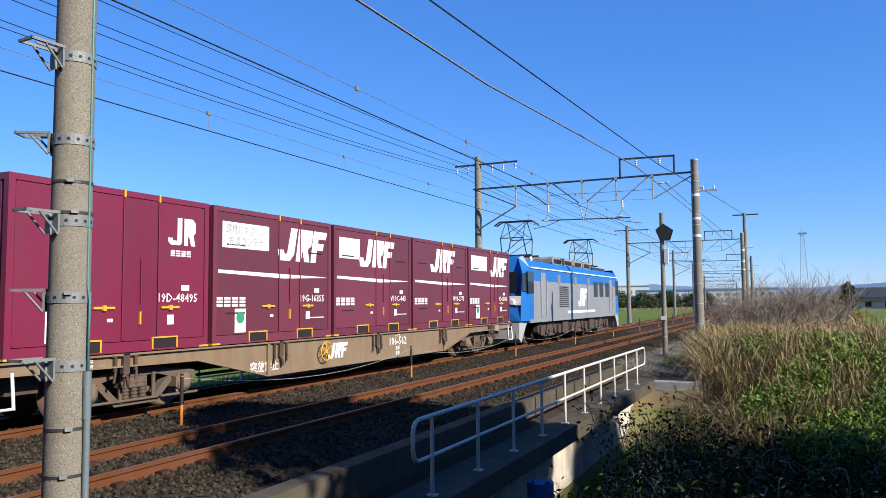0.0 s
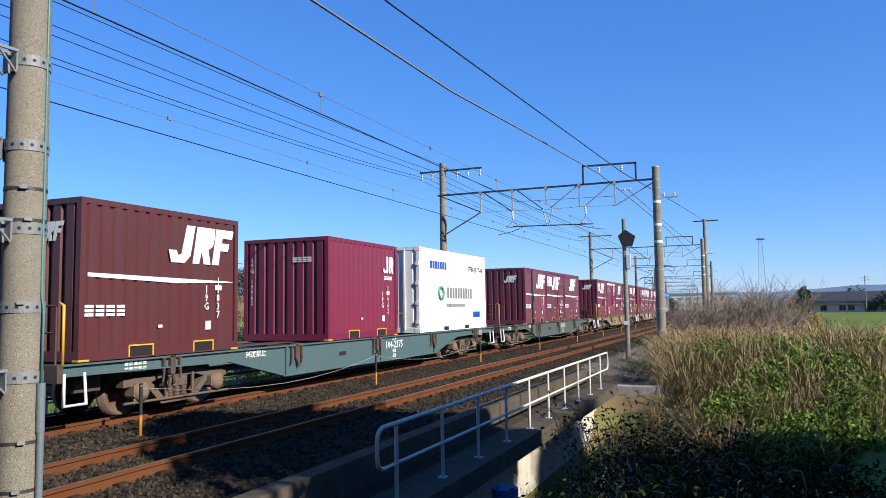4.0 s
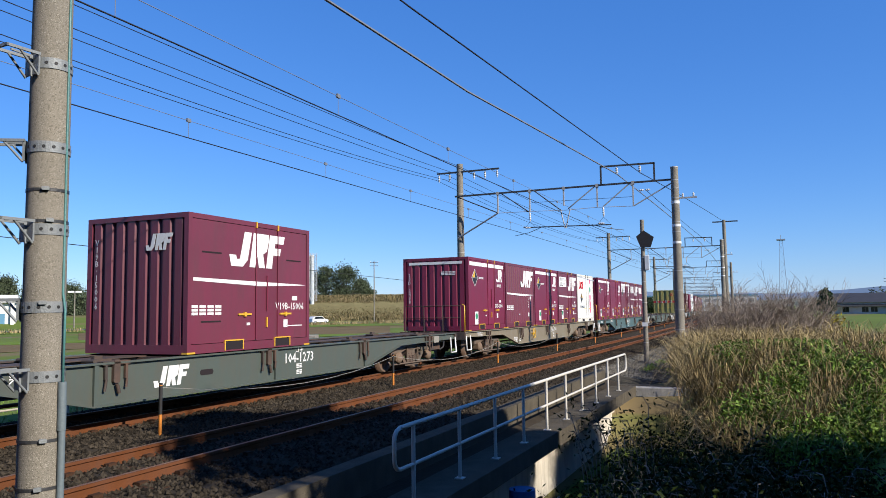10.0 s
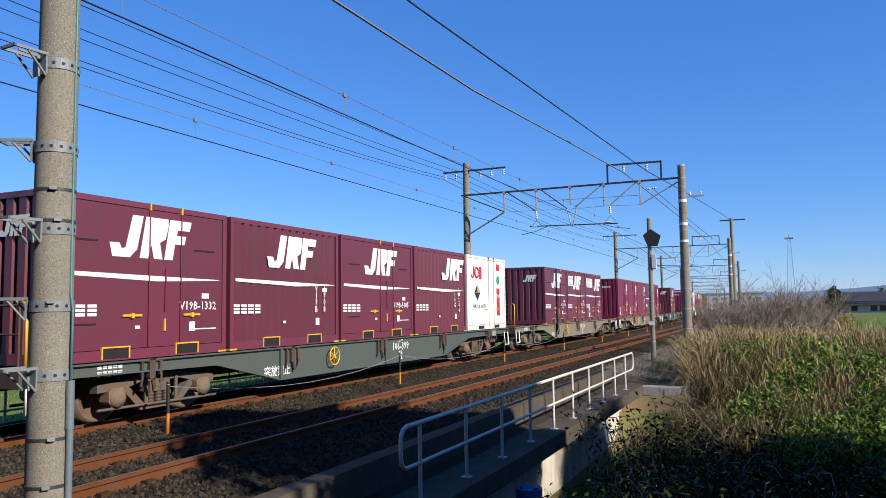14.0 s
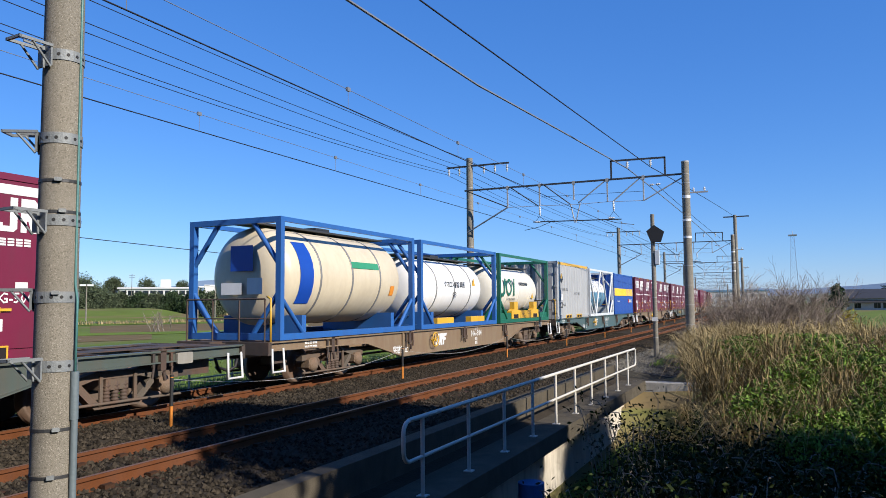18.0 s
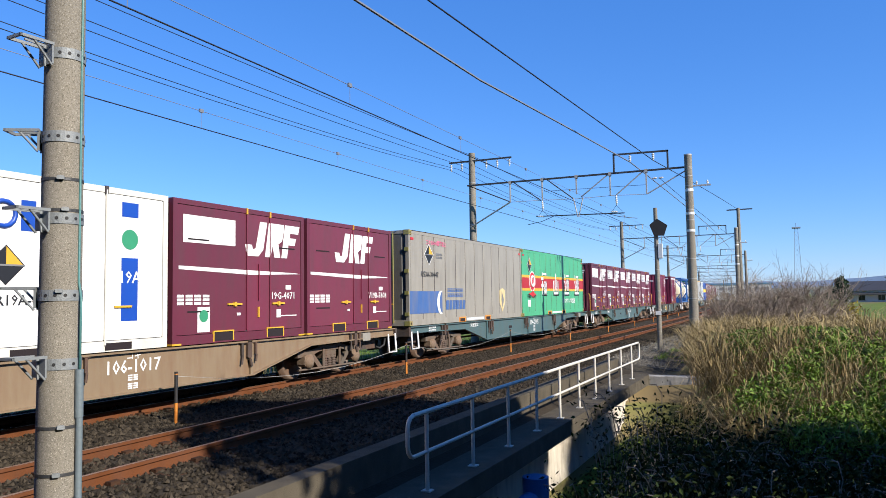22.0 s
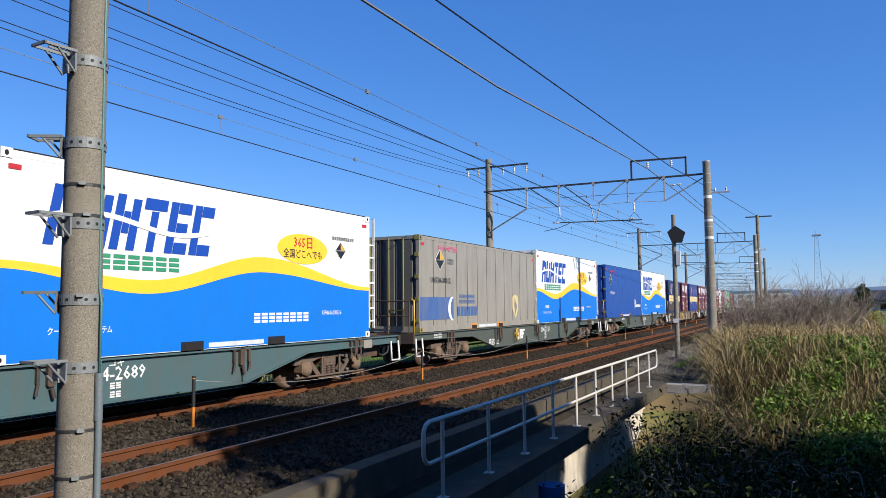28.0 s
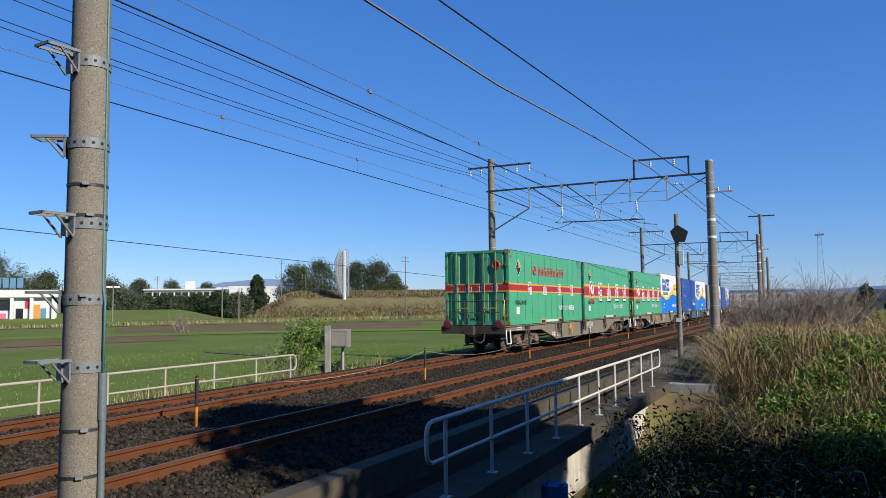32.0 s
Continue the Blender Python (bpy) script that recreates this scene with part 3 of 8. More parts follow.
def railing(name_label, x, ys, top, mid, base, paint_name, lead, tail):
    root = thing("railing", name_label, "railing", "bridge railings")
    r = 0.028
    for y in ys:
        part("post", Shape().tube((x, y, base), (x, y, top), r * 0.95, 8), paint_name, root)
        part("base_plate", Shape().box(x - 0.06, x + 0.06, y - 0.06, y + 0.06, base, base + 0.015), paint_name, root)
    part("top_rail", Shape().tube((x, ys[0] - lead, top), (x, ys[-1] + tail, top), r, 10), paint_name, root)
    part("middle_rail", Shape().tube((x, ys[0] - lead, mid), (x, ys[-1] + tail, mid), r * 0.8, 10), paint_name, root)
    for y, s in ((ys[0] - lead, -1), (ys[-1] + tail, 1)):
        pts = [(x, y + s * 0.14 * math.sin(a), mid + 0.14 + (top - mid - 0.28) * (0 if a < 1.6 else 1) + (0.14 * (-math.cos(a)))) for a in (0.0, 0.5, 1.05, 1.57, 1.5708 + 0.05, 2.1, 2.6, 3.1416)]
        part("end_loop", Shape().line(pts, r * 0.9, 8), paint_name, root)
    return root


railing("pale painted steel pipe railing on the bridge edge", -3.96, [8.05 + 1.42 * i for i in range(10)], 0.375, -0.095, -0.56, "railing_white", 0.35, 1.05)
railing("cream painted pipe railing on the far bridge edge", -13.7, [4.6, 6.3, 8.0, 9.7, 11.3, 12.9, 14.5, 16.1, 17.6], 0.31, -0.12, -0.42, "railing_cream", 0.25, 0.12)

# cabinet on two posts beyond the far track
cabinet = thing("relay_cabinet", "grey metal lineside cabinet mounted on concrete post", "cabinet", at=pose(-14.1, 20.3, -0.15, 0, 0, 20))
part("post", Shape().box(-0.09, 0.07, -0.6, -0.45, -0.8, 1.25, 0.01), "concrete", cabinet)
part("leg", Shape().tube((0.35, 0.0, -0.8), (0.35, 0, 0.56), 0.05, 8), "galvanised", cabinet)
part("box", Shape().box(-0.02, 0.6, -0.4, 0.1, 0.55, 1.12, 0.02), "container_taupe", cabinet, "grey metal box")
part("door", Shape().box(0.03, 0.55, -0.415, -0.4, 0.6, 1.07, 0.02), "container_taupe", cabinet)


# ---- overhead line ----
def concrete_pole(root, x, y, z0, z1, r0, r1, name="pole"):
    return part(name, Shape().tube((x, y, z0), (x, y, z1), r0, 24, r1), "pole_concrete", root, "tapered concrete pole")


def strap(root, x, y, z, r, m="galvanised"):
    return part("pole_band", Shape().lathe((x, y, z - 0.015), (0, 0, 1), [(0, r - 0.01), (0, r + 0.005), (0.02, r + 0.005), (0.02, r - 0.01)], 24, False), m, root)


def insulator(root, p, q, r=0.055, n=3):
    p, q = Vector(p), Vector(q)
    length = (q - p).length
    prof = [(0, 0.02)]
    for i in range(n):
        a = length * (0.15 + 0.7 * i / n)
        prof += [(a, 0.025), (a + 0.02, r), (a + 0.05, r * 0.8), (a + 0.07, 0.025)]
    prof.append((length, 0.02))
    return part("insulator", Shape().lathe(p, q - p, prof, 10), "porcelain", root, "white porcelain insulator")


def portal(y, detail=True):
    """Two concrete poles joined by a steel truss across both tracks."""
    root = thing("catenary_portal", "concrete catenary portal with steel truss over two tracks", "catenary mast", "catenary portals", at=pose(bend(y), y, 0, 0, 0, heading(y)))
    xn, xf = -3.45, -13.3
    concrete_pole(root, xn, 0, -1.4, 7.45, 0.20, 0.15), concrete_pole(root, xf, 0.6, -1.4, 8.62, 0.20, 0.15)
    part("pole_cap", Shape().tube((xn, 0, 7.45), (xn, 0, 7.5), 0.16, 16), "galvanised", root)
    if detail:
        for z in (6.95, 6.6, 6.2, 5.2, 4.8, 4.4, 3.2, 2.4, 1.6, 0.8):
            strap(root, xn, 0, z, 0.15 + 0.05 * (7.45 - z) / 8.8)
        for z in (7.2, 6.9, 5.2, 4.4):
            strap(root, xf, 0.6, z, 0.15 + 0.05 * (8.6 - z) / 10)
    zt = 6.98
    part("top_chord", Shape().box(xf, xn, -0.045, 0.045, zt - 0.035, zt + 0.035), "dark_steel", root)
    for x, low in ((-11.2, 6.07), (-9.69, 6.04), (-8.14, 6.2), (-6.67, 6.04), (-5.15, 5.97)):
        part("hanger", Shape().box(x - 0.028, x + 0.028, -0.028, 0.028, low, zt - 0.03), "galvanised", root)
        part("hanger_clip", Shape().box(x - 0.06, x + 0.06, -0.05, 0.05, zt - 0.09, zt + 0.06), "galvanised", root)
    for x0, z0, x1, z1, m in ((xf, 7.0, -11.2, 6.08, "dark_steel"), (-11.05, 6.97, -9.75, 6.04, "dark_steel"), (-9.49, 6.97, -8.29, 6.02, "dark_steel"), (-8.29, 6.02, -8.11, 5.21, "galvanised"),
                              (-7.86, 6.05, -8.07, 5.21, "galvanised"), (-7.95, 6.06, -6.75, 6.95, "galvanised"), (-6.41, 6.05, -5.29, 6.95, "galvanised"), (-5.12, 5.99, xn, 6.9, "galvanised")):
        part("diagonal", Shape().tube((x0, 0, z0), (x1, 0, z1), 0.026, 6), m, root)
    part("cross_wire", Shape().line([(-11.2, 0, 6.07), (-9.69, 0, 6.05), (-8.14, 0, 6.0), (-6.67, 0, 6.03), (-5.15, 0, 5.98)], 0.012, 5), "galvanised", root)
    part("cross_wire", Shape().tube((-9.6, 0, 6.44), (-5.15, 0, 6.38), 0.009, 5), "wire", root)
    part("registration_pipe", Shape().tube((-10.0, 0, 5.34), (-6.1, 0, 5.25), 0.024, 8), "dark_steel", root)
    part("knee_brace", Shape().tube((xf, 0.3, 5.06), (-11.2, 0, 6.07), 0.036, 8), "galvanised", root)
    zl = 6.05
    # frame above the beam and the cross-arm on the far pole
    part("upper_frame", Shape().box(-6.52, -6.45, -0.035, 0.035, zt, 7.78).box(-4.29, -4.22, -0.035, 0.035, zt, 7.75).prism("y", -0.035, 0.035, [(-6.52, 7.74), (-4.22, 7.70), (-4.22, 7.77), (-6.52, 7.81)]), "dark_steel", root, "steel frame above the truss")
    part("cross_arm", Shape().box(xf - 1.15, xf + 2.0, 0.5, 0.58, 8.2, 8.27), "dark_steel", root)
    for x in (xf - 1.05, xf - 0.5, xf + 0.75, xf + 1.3, xf + 1.9):
        insulator(root, (x, 0.55, 8.2), (x, 0.55, 7.82), 0.06)
    for x in (-5.8, -4.84):
        insulator(root, (x, 0, 7.72), (x, 0, 7.38), 0.065)
    part("side_arm", Shape().box(xn, xn + 0.85, -0.03, 0.03, 6.15, 6.21), "galvanised", root)
    insulator(root, (xn + 0.3, 0, 6.21), (xn + 0.3, 0, 6.38), 0.045, 2)
    insulator(root, (xn + 0.72, 0, 6.21), (xn + 0.72, 0, 6.38), 0.045, 2)
    for x, s in ((-9.7, 1), (-6.43, -1)):
        insulator(root, (x, 0, zl), (x + 0.02, 0, zl - 0.45), 0.05, 4)
        insulator(root, (x - 0.25, 0, 5.33), (x + 0.05, 0, 5.32), 0.045)
        part("steady_arm", Shape().line([(x + s * 0.5, 0, 5.3), (x - s * 0.1, 0.2, 5.12), (x - s * 0.8, 0.3, 5.02)], 0.013, 6), "dark_steel", root)
        part("stay_wire", Shape().line([(x, 0, zl - 0.45), (x + 0.25, 0, 5.33)], 0.008, 5).line([(x, 0, zl - 0.45), (x - 0.2, 0, 5.33)], 0.008, 5), "wire", root)
    for x in (-4.9, -4.65):
        insulator(root, (x, 0, 6.62), (x + 0.2, 0, 6.63), 0.05, 2)
    if detail:
        for k, (z, w) in enumerate(((5.95, 0.12), (5.0, 0.1), (4.3, 0.09))):
            part("white_band", Shape().lathe((xn, 0, z), (0, 0, 1), [(0, 0.16 + 0.05 * (7.45 - z) / 8.8), (w, 0.16 + 0.05 * (7.45 - z) / 8.8)], 20), "marking_white", root)
    return root


for y in (31.6, 68.5, 105, 142, 180, 218, 256, 300):
    portal(y, y < 70)
# pole of the line that starts beyond the second portal
mast = thing("line_pole", "concrete line pole with crossed arms at its head", "utility pole", at=pose(-3.3 + bend(69), 69.4, 0))
part("cross_arm", Shape().box(-0.9, 1.2, -0.05, 0.05, 9.1, 9.2), "dark_steel", mast)
concrete_pole(mast, 0.05, 0, -1.4, 9.3, 0.2, 0.14)


def wire(name, label, pts, r, m, sag=0.0, steps=14):
    s = Shape()
    out = []
    for (xa, ya, za), (xb, yb, zb) in zip(pts, pts[1:]):
        for i in range(steps):
            u = i / steps
            y = ya + (yb - ya) * u
            out.append((xa + (xb - xa) * u + bend(y), y, za + (zb - za) * u - sag * 4 * u * (1 - u)))
    out.append((pts[-1][0] + bend(pts[-1][1]), pts[-1][1], pts[-1][2]))
    return thing(name, label, "wire", "overhead wires", data=s.line(out, r, 5), material=m)


SPANS = [-42.4, -5.4, 31.6, 68.5, 105, 142, 180, 218]


def run_wire(name, label, x, z, r, m, sag, shift=0.0, last=None):
    pts = [(x + shift * ((-1) ** i) * 0.5, y, z) for i, y in enumerate(SPANS)]
    return wire(name, label, pts[:last], r, m, sag)


for x, z, sag in ((-13.03, 8.37, 0.2), (-13.23, 8.05, 0.3), (-13.69, 8.01, 0.27), (-13.75, 7.80, 0.53), (-14.25, 7.83, 0.5)):
    run_wire("feeder_wire", "dark feeder wire along the far poles", x, z, 0.010, "wire", sag)
for x, z, words in ((NEAR, 5.29, "near"), (FAR, 5.25, "far")):
    run_wire("contact_wire", f"dark contact wire above the {words} track", x, z, 0.011, "wire", 0.03)
    carrier = run_wire("messenger_wire", f"pale messenger wire above the {words} track", x, z + 0.35, 0.006, "wire_bright", 0.03)
    for i in range(14):
        y = 6.3 + 5.0 * i
        part("dropper", Shape().tube((x + bend(y), y, z - 0.03), (x + bend(y), y, z + 0.35), 0.005, 5).box(x + bend(y) - 0.02, x + bend(y) + 0.02, y - 0.05, y + 0.05, z + 0.29, z + 0.36), "wire_bright", carrier, "thin dropper with clip")
wire("feeder_cable", "thick grey feeder cable above the near track", [(-6.3, -42.4, 5.6), (-6.0, 9.66, 6.47), (-6.0, 15.07, 6.58), (-6.0, 21.4, 6.96), (-5.8, 31.6, 7.4), (-5.2, 68.5, 7.3), (-5.0, 105, 7.3)], 0.025, "wire_bright", 0.0)
wire("feeder_cable", "thick dark feeder cable above the near track", [(-8.2, -42.4, 7.5), (-6.0, 12.24, 7.44), (-4.84, 31.6, 7.38), (-3.4, 68.5, 9.2)], 0.018, "wire", 0.0)
wire("feeder_wire", "dark wire running down to the next pole", [(-4.6, 31.6, 6.6), (-3.3, 69.4, 6.4)], 0.012, "wire", 0.25)

# sign post before the portal
sign = thing("signal_post", "thin grey post with a black five-sided board", "railway sign", at=pose(-4.4, 28.8, 0))
part("post", Shape().tube((0, 0, -1.3), (0, 0, 5.05), 0.10, 16, 0.075), "pole_concrete", sign)
part("board", Shape().prism("y", -0.13, -0.10, [(-0.06, 3.98), (0.31, 3.97), (0.44, 4.36), (0.07, 4.63), (-0.22, 4.4)]), "rubber", sign, "black five-sided board")
part("case", Shape().box(0.07, 0.22, -0.1, 0.06, 3.12, 3.68, 0.02), "frame_white", sign, "pale metal case")
part("number_plate", Shape().box(-0.1, 0.1, -0.12, -0.1, 1.0, 1.15), "marking_white", sign)
for z in (0.4, 1.9, 2.7, 3.6):
    strap(sign, 0, 0, z, 0.09)

# the near pole with its climbing brackets
PX, PY = -4.237, 3.312
post = thing("utility_pole", "weathered concrete utility pole with steel climbing brackets", "utility pole", at=pose(PX, PY, 0))
part("pole", Shape().tube((0, 0, -1.2), (0, 0, 7.5), 0.133, 40, 0.109), "pole_concrete", post, "speckled concrete pole")
pole_r = lambda z: 0.133 - 0.024 * (z + 1.2) / 8.7
view = math.degrees(math.atan2(PY, PX))     # direction from the pole to the camera: turn of its face
for k, (z, front) in enumerate(((3.334, True), (2.79, False), (2.262, True), (1.772, False), (1.339, True))):
    r = pole_r(z)
    band = part("bracket_band", Shape().lathe((0, 0, z - 0.035), (0, 0, 1), [(0, r - 0.01), (0, r + 0.006), (0.07, r + 0.006), (0.07, r - 0.01)], 32, False), "band_steel", post, "punched steel band")
    for i in range(14):
        a = 2 * math.pi * i / 14
        c, s = math.cos(a), math.sin(a)
        part("hole", shared("hole", lambda: Shape().lathe((0, 0, 0), (1, 0, 0), [(0, 0.011), (0.002, 0.011)], 8), "rubber"), "rubber", band, at=Matrix.Translation((c * (r + 0.0055), s * (r + 0.0055), z)) @ Matrix.Rotation(a, 4, "Z"))
    turn = radians(-95 if front else -150)
    m = Matrix.Translation((0, 0, z)) @ Matrix.Rotation(turn, 4, "Z") @ Matrix.Translation((r, 0, 0))
    step = part("climbing_bracket", Shape().box(0.0, 0.012, -0.07, 0.07, -0.08, 0.05).prism("y", -0.006, 0.006, [(0.0, 0.05), (0.15, 0.055), (0.15, 0.043), (0.03, 0.035), (0.02, -0.09), (0.0, -0.09)]), "band_steel", post, "folding steel step", at=m)
    part("step_bar", Shape().box(0.0, 0.22, -0.075, -0.06, 0.04, 0.058).box(0.0, 0.22, 0.06, 0.075, 0.04, 0.058).box(0.205, 0.22, -0.075, 0.075, 0.04, 0.058).tube((0.01, -0.065, -0.09), (0.13, -0.065, 0.045), 0.008, 6).tube((0.01, 0.065, -0.09), (0.13, 0.065, 0.045), 0.008, 6), "band_steel", step)
for z in (2.52, 2.32, 1.80, 0.95, 0.66, 0.50):
    strap(post, 0, 0, z, pole_r(z) - 0.001, "dark_steel")
    part("buckle", Shape().box(pole_r(z) - 0.004, pole_r(z) + 0.022, -0.022, 0.022, z - 0.012, z + 0.012, 0.004), "band_steel", post, at=Matrix.Rotation(radians(view + 180 + 8 * math.sin(z * 9)), 4, "Z"))
ca, sa = math.cos(radians(15)), math.sin(radians(15))
part("conduit", Shape().tube((0.150 * ca, 0.150 * sa, -1.0), (0.148 * ca, 0.148 * sa, 1.03), 0.022, 10).tube((0.145 * ca, 0.145 * sa, 1.0), (0.143 * ca, 0.143 * sa, 1.30), 0.027, 10), "pvc", post, "grey plastic conduit")
part("cable", Shape().line([(0.146 * ca, 0.146 * sa, 1.25), (0.148 * ca, 0.15 * sa, 1.75), (0.130 * ca, 0.13 * sa, 1.86), (0.126 * ca, 0.126 * sa, 3.2), (0.122 * ca, 0.122 * sa, 7.2)], 0.008, 6), "teal_cable", post, "thin grey-green cable")


# ---- plants ----
def polar(left, dist):
    """A place by the angle to the left of the track's direction, in degrees, and the distance."""
    return (-math.sin(radians(left)) * dist, math.cos(radians(left)) * dist)


def blades(spots, height, width, seed, lean=0.35, droop=0.5, splay=1.0):
    """Grass blades: each a bent strip of two quads and a tip, standing at the given spots."""
    r = random.Random(seed)
    vs, fs = [], []
    for x, y, z, k in spots:
        h = height * k * r.uniform(0.6, 1.15)
        a = r.random() * 2 * math.pi
        w = width * r.uniform(0.6, 1.3)
        l = lean * r.uniform(0.2, 1.3) * h
        dx, dy = math.cos(a), math.sin(a)
        b = a + 1.57 + r.uniform(-0.6, 0.6)
        wx, wy = math.cos(b) * w, math.sin(b) * w
        o = len(vs)
        vs += [(x - wx, y - wy, z - 0.05), (x + wx, y + wy, z - 0.05)]
        vs += [(x + dx * l * 0.3 - wx, y + dy * l * 0.3 - wy, z + h * 0.5), (x + dx * l * 0.3 + wx, y + dy * l * 0.3 + wy, z + h * 0.5)]
        vs += [(x + dx * l * 0.8 - wx * 0.6, y + dy * l * 0.8 - wy * 0.6, z + h * (0.92 - 0.1 * droop)), (x + dx * l * 0.8 + wx * 0.6, y + dy * l * 0.8 + wy * 0.6, z + h * (0.92 - 0.1 * droop))]
        vs.append((x + dx * l * 1.4, y + dy * l * 1.4, z + h * (1.0 - 0.25 * droop)))
        fs += [(o, o + 1, o + 3, o + 2), (o + 2, o + 3, o + 5, o + 4), (o + 4, o + 5, o + 6)]
    return Shape().add(vs, fs)


def tussocks(spots, count, height, width, seed, spread=0.8):
    """Tufts of long blades that rise from one foot, arch outwards and hang over."""
    r = random.Random(seed)
    vs, fs = [], []
    for x, y, z, k in spots:
        face = r.random() * 6.28
        for i in range(int(count * r.uniform(0.6, 1.3))):
            a = face + r.gauss(0, 1.3)
            h = height * k * r.uniform(0.55, 1.2)
            out = h * spread * abs(r.gauss(0.55, 0.35))
            w = width * r.uniform(0.6, 1.4)
            dx, dy = math.cos(a), math.sin(a)
            b = a + 1.57 + r.uniform(-0.9, 0.9)
            wx, wy = math.cos(b) * w, math.sin(b) * w
            px, py = x + r.gauss(0, 0.09), y + r.gauss(0, 0.09)
            o = len(vs)
            drop = r.uniform(0.3, 1.0)
            for u, up, thin in ((0.0, -0.05, 0.9), (0.22, 0.5, 1.0), (0.6, 0.85, 0.9), (1.0, 1.0 - 0.18 * drop, 0.6)):
                cx, cy, cz = px + dx * out * u, py + dy * out * u, z + h * up
                vs += [(cx - wx * thin, cy - wy * thin, cz), (cx + wx * thin, cy + wy * thin, cz)]
            vs.append((px + dx * out * 1.35, py + dy * out * 1.35, z + h * (1.0 - 0.55 * drop)))
            fs += [(o, o + 1, o + 3, o + 2), (o + 2, o + 3, o + 5, o + 4), (o + 4, o + 5, o + 7, o + 6), (o + 6, o + 7, o + 8)]
    return Shape().add(vs, fs)


def leaves(spots, size, seed, flat_up=0.4):
    """Small folded leaves, turned at random, at the given spots."""
    r = random.Random(seed)
    vs, fs = [], []
    for x, y, z in spots:
        n = Vector((r.gauss(0, 1), r.gauss(0, 1), r.gauss(0, 1) + flat_up)).normalized()
        u = n.orthogonal().normalized()
        a = r.random() * 6.28
        d = u * math.cos(a) + n.cross(u) * math.sin(a)
        e = n.cross(d)
        s = size * r.uniform(0.6, 1.3)
        p = Vector((x, y, z))
        o = len(vs)
        vs += [p - d * s, p + e * s * 0.45 + n * s * 0.12, p + d * s, p - e * s * 0.45 + n * s * 0.12]
        fs += [(o, o + 1, o + 2), (o, o + 2, o + 3)]
    return Shape().add(vs, fs)


def scatter(n, seed, x0, x1, y0, y1, keep=lambda x, y: True, clump=0.0):
    r = random.Random(seed)
    out = []
    while len(out) < n:
        x, y = r.uniform(x0, x1), r.uniform(y0, y1)
        if not keep(x, y):
            continue
        k = 0.75 + 0.5 * noise.noise(Vector((x * 0.9, y * 0.9, seed)))
        m = 1 + int(clump * r.random())
        for i in range(m):
            xx, yy = x + r.gauss(0, 0.06) * (m > 1), y + r.gauss(0, 0.06) * (m > 1)
            out.append((xx, yy, ground_height(xx, yy), k))
    return out


def bank_edge(x, y):
    return x > -2.9 + 0.35 * math.sin(y * 0.9) and not (x < -1.2 and y < 21.5)


thing("dry_grass", "tall dry tan grass covering the bank", "grass", kind="stuff", data=tussocks(scatter(1300, 11, -3.0, 6.5, 16.5, 38, bank_edge), 38, 1.25, 0.0066, 12, 1.0), material="dry_grass")
thing("brown_reeds", "brown withered reeds at the edge of the bank", "grass", kind="stuff", data=blades(scatter(7000, 13, -3.0, 6.5, 15.5, 40, bank_edge, 5), 1.3, 0.008, 14, lean=0.5), material="brown_grass")


def thicket(y):
    """Height of the overgrown front of the bank."""
    return -1.0 + 1.5 * smooth(12.6, 16.0, y)


def leafy(x, y):
    return noise.noise(Vector((x * 1.15, y * 1.0, 9.0))) + 0.35 * noise.noise(Vector((x * 2.1, y * 2.4, 4.0))) + 0.08 * smooth(-0.5, 0.2, x) * smooth(13.2, 14.0, y) * smooth(17.0, 15.8, y)


r5 = random.Random(23)
tufts, spots, shoots = [], [], []
while len(tufts) < 800:
    x, y = r5.uniform(-1.7, 5.6), r5.uniform(13.2, 18.5)
    if x > -1.0 - 0.12 * (y - 13) + 0.25 * math.sin(y * 2) and (leafy(x, y) < 0.08 or r5.random() < 0.15):
        tufts.append((x, y, thicket(y) - 0.5 + r5.uniform(-0.1, 0.15), r5.uniform(0.75, 1.15)))
while len(spots) < 70000:
    x, y = r5.uniform(-1.2, 5.6), r5.uniform(12.9, 16.8)
    g = leafy(x, y)
    if x > -0.7 - 0.1 * (y - 13) and g > 0.03 and r5.random() < 0.3 + 1.2 * g:
        for i in range(8):
            px, py = x + r5.gauss(0, 0.10), y + r5.gauss(0, 0.10)
            spots.append((px, py - 0.15, thicket(py) + r5.uniform(-0.4, 0.55)))
        if r5.random() < 0.5:
            shoots.append((x, y, thicket(y) - 0.3, r5.uniform(0.7, 1.1)))
thing("dry_grass", "drooping dry grass on the front of the bank", "grass", kind="stuff", data=tussocks(tufts, 46, 1.05, 0.0066, 24, 0.9), material="dry_grass")
thing("green_weeds", "fresh green weeds growing through the dry grass", "weeds", kind="stuff", data=leaves(spots, 0.046, 16), material="green_leaf")
thing("green_shoots", "fresh green grass blades on the bank", "grass", kind="stuff", data=tussocks(shoots, 5, 0.75, 0.008, 18, 0.8), material="green_leaf")
thing("verge_grass", "short green grass by the concrete slab", "grass", kind="stuff", data=blades([(x, y, -0.6 + 0.25 * max(0, -3.6 - x), k) for x, y, z, k in scatter(3500, 19, -4.1, -2.7, 25.4, 30.5, lambda x, y: True, 3)], 0.22, 0.008, 20), material="green_leaf")

# brambles over the ditch and the near bank; deep shade is put into their leaf colour
bramble_spots, stems, sprigs = [], Shape(), []
r9 = random.Random(21)


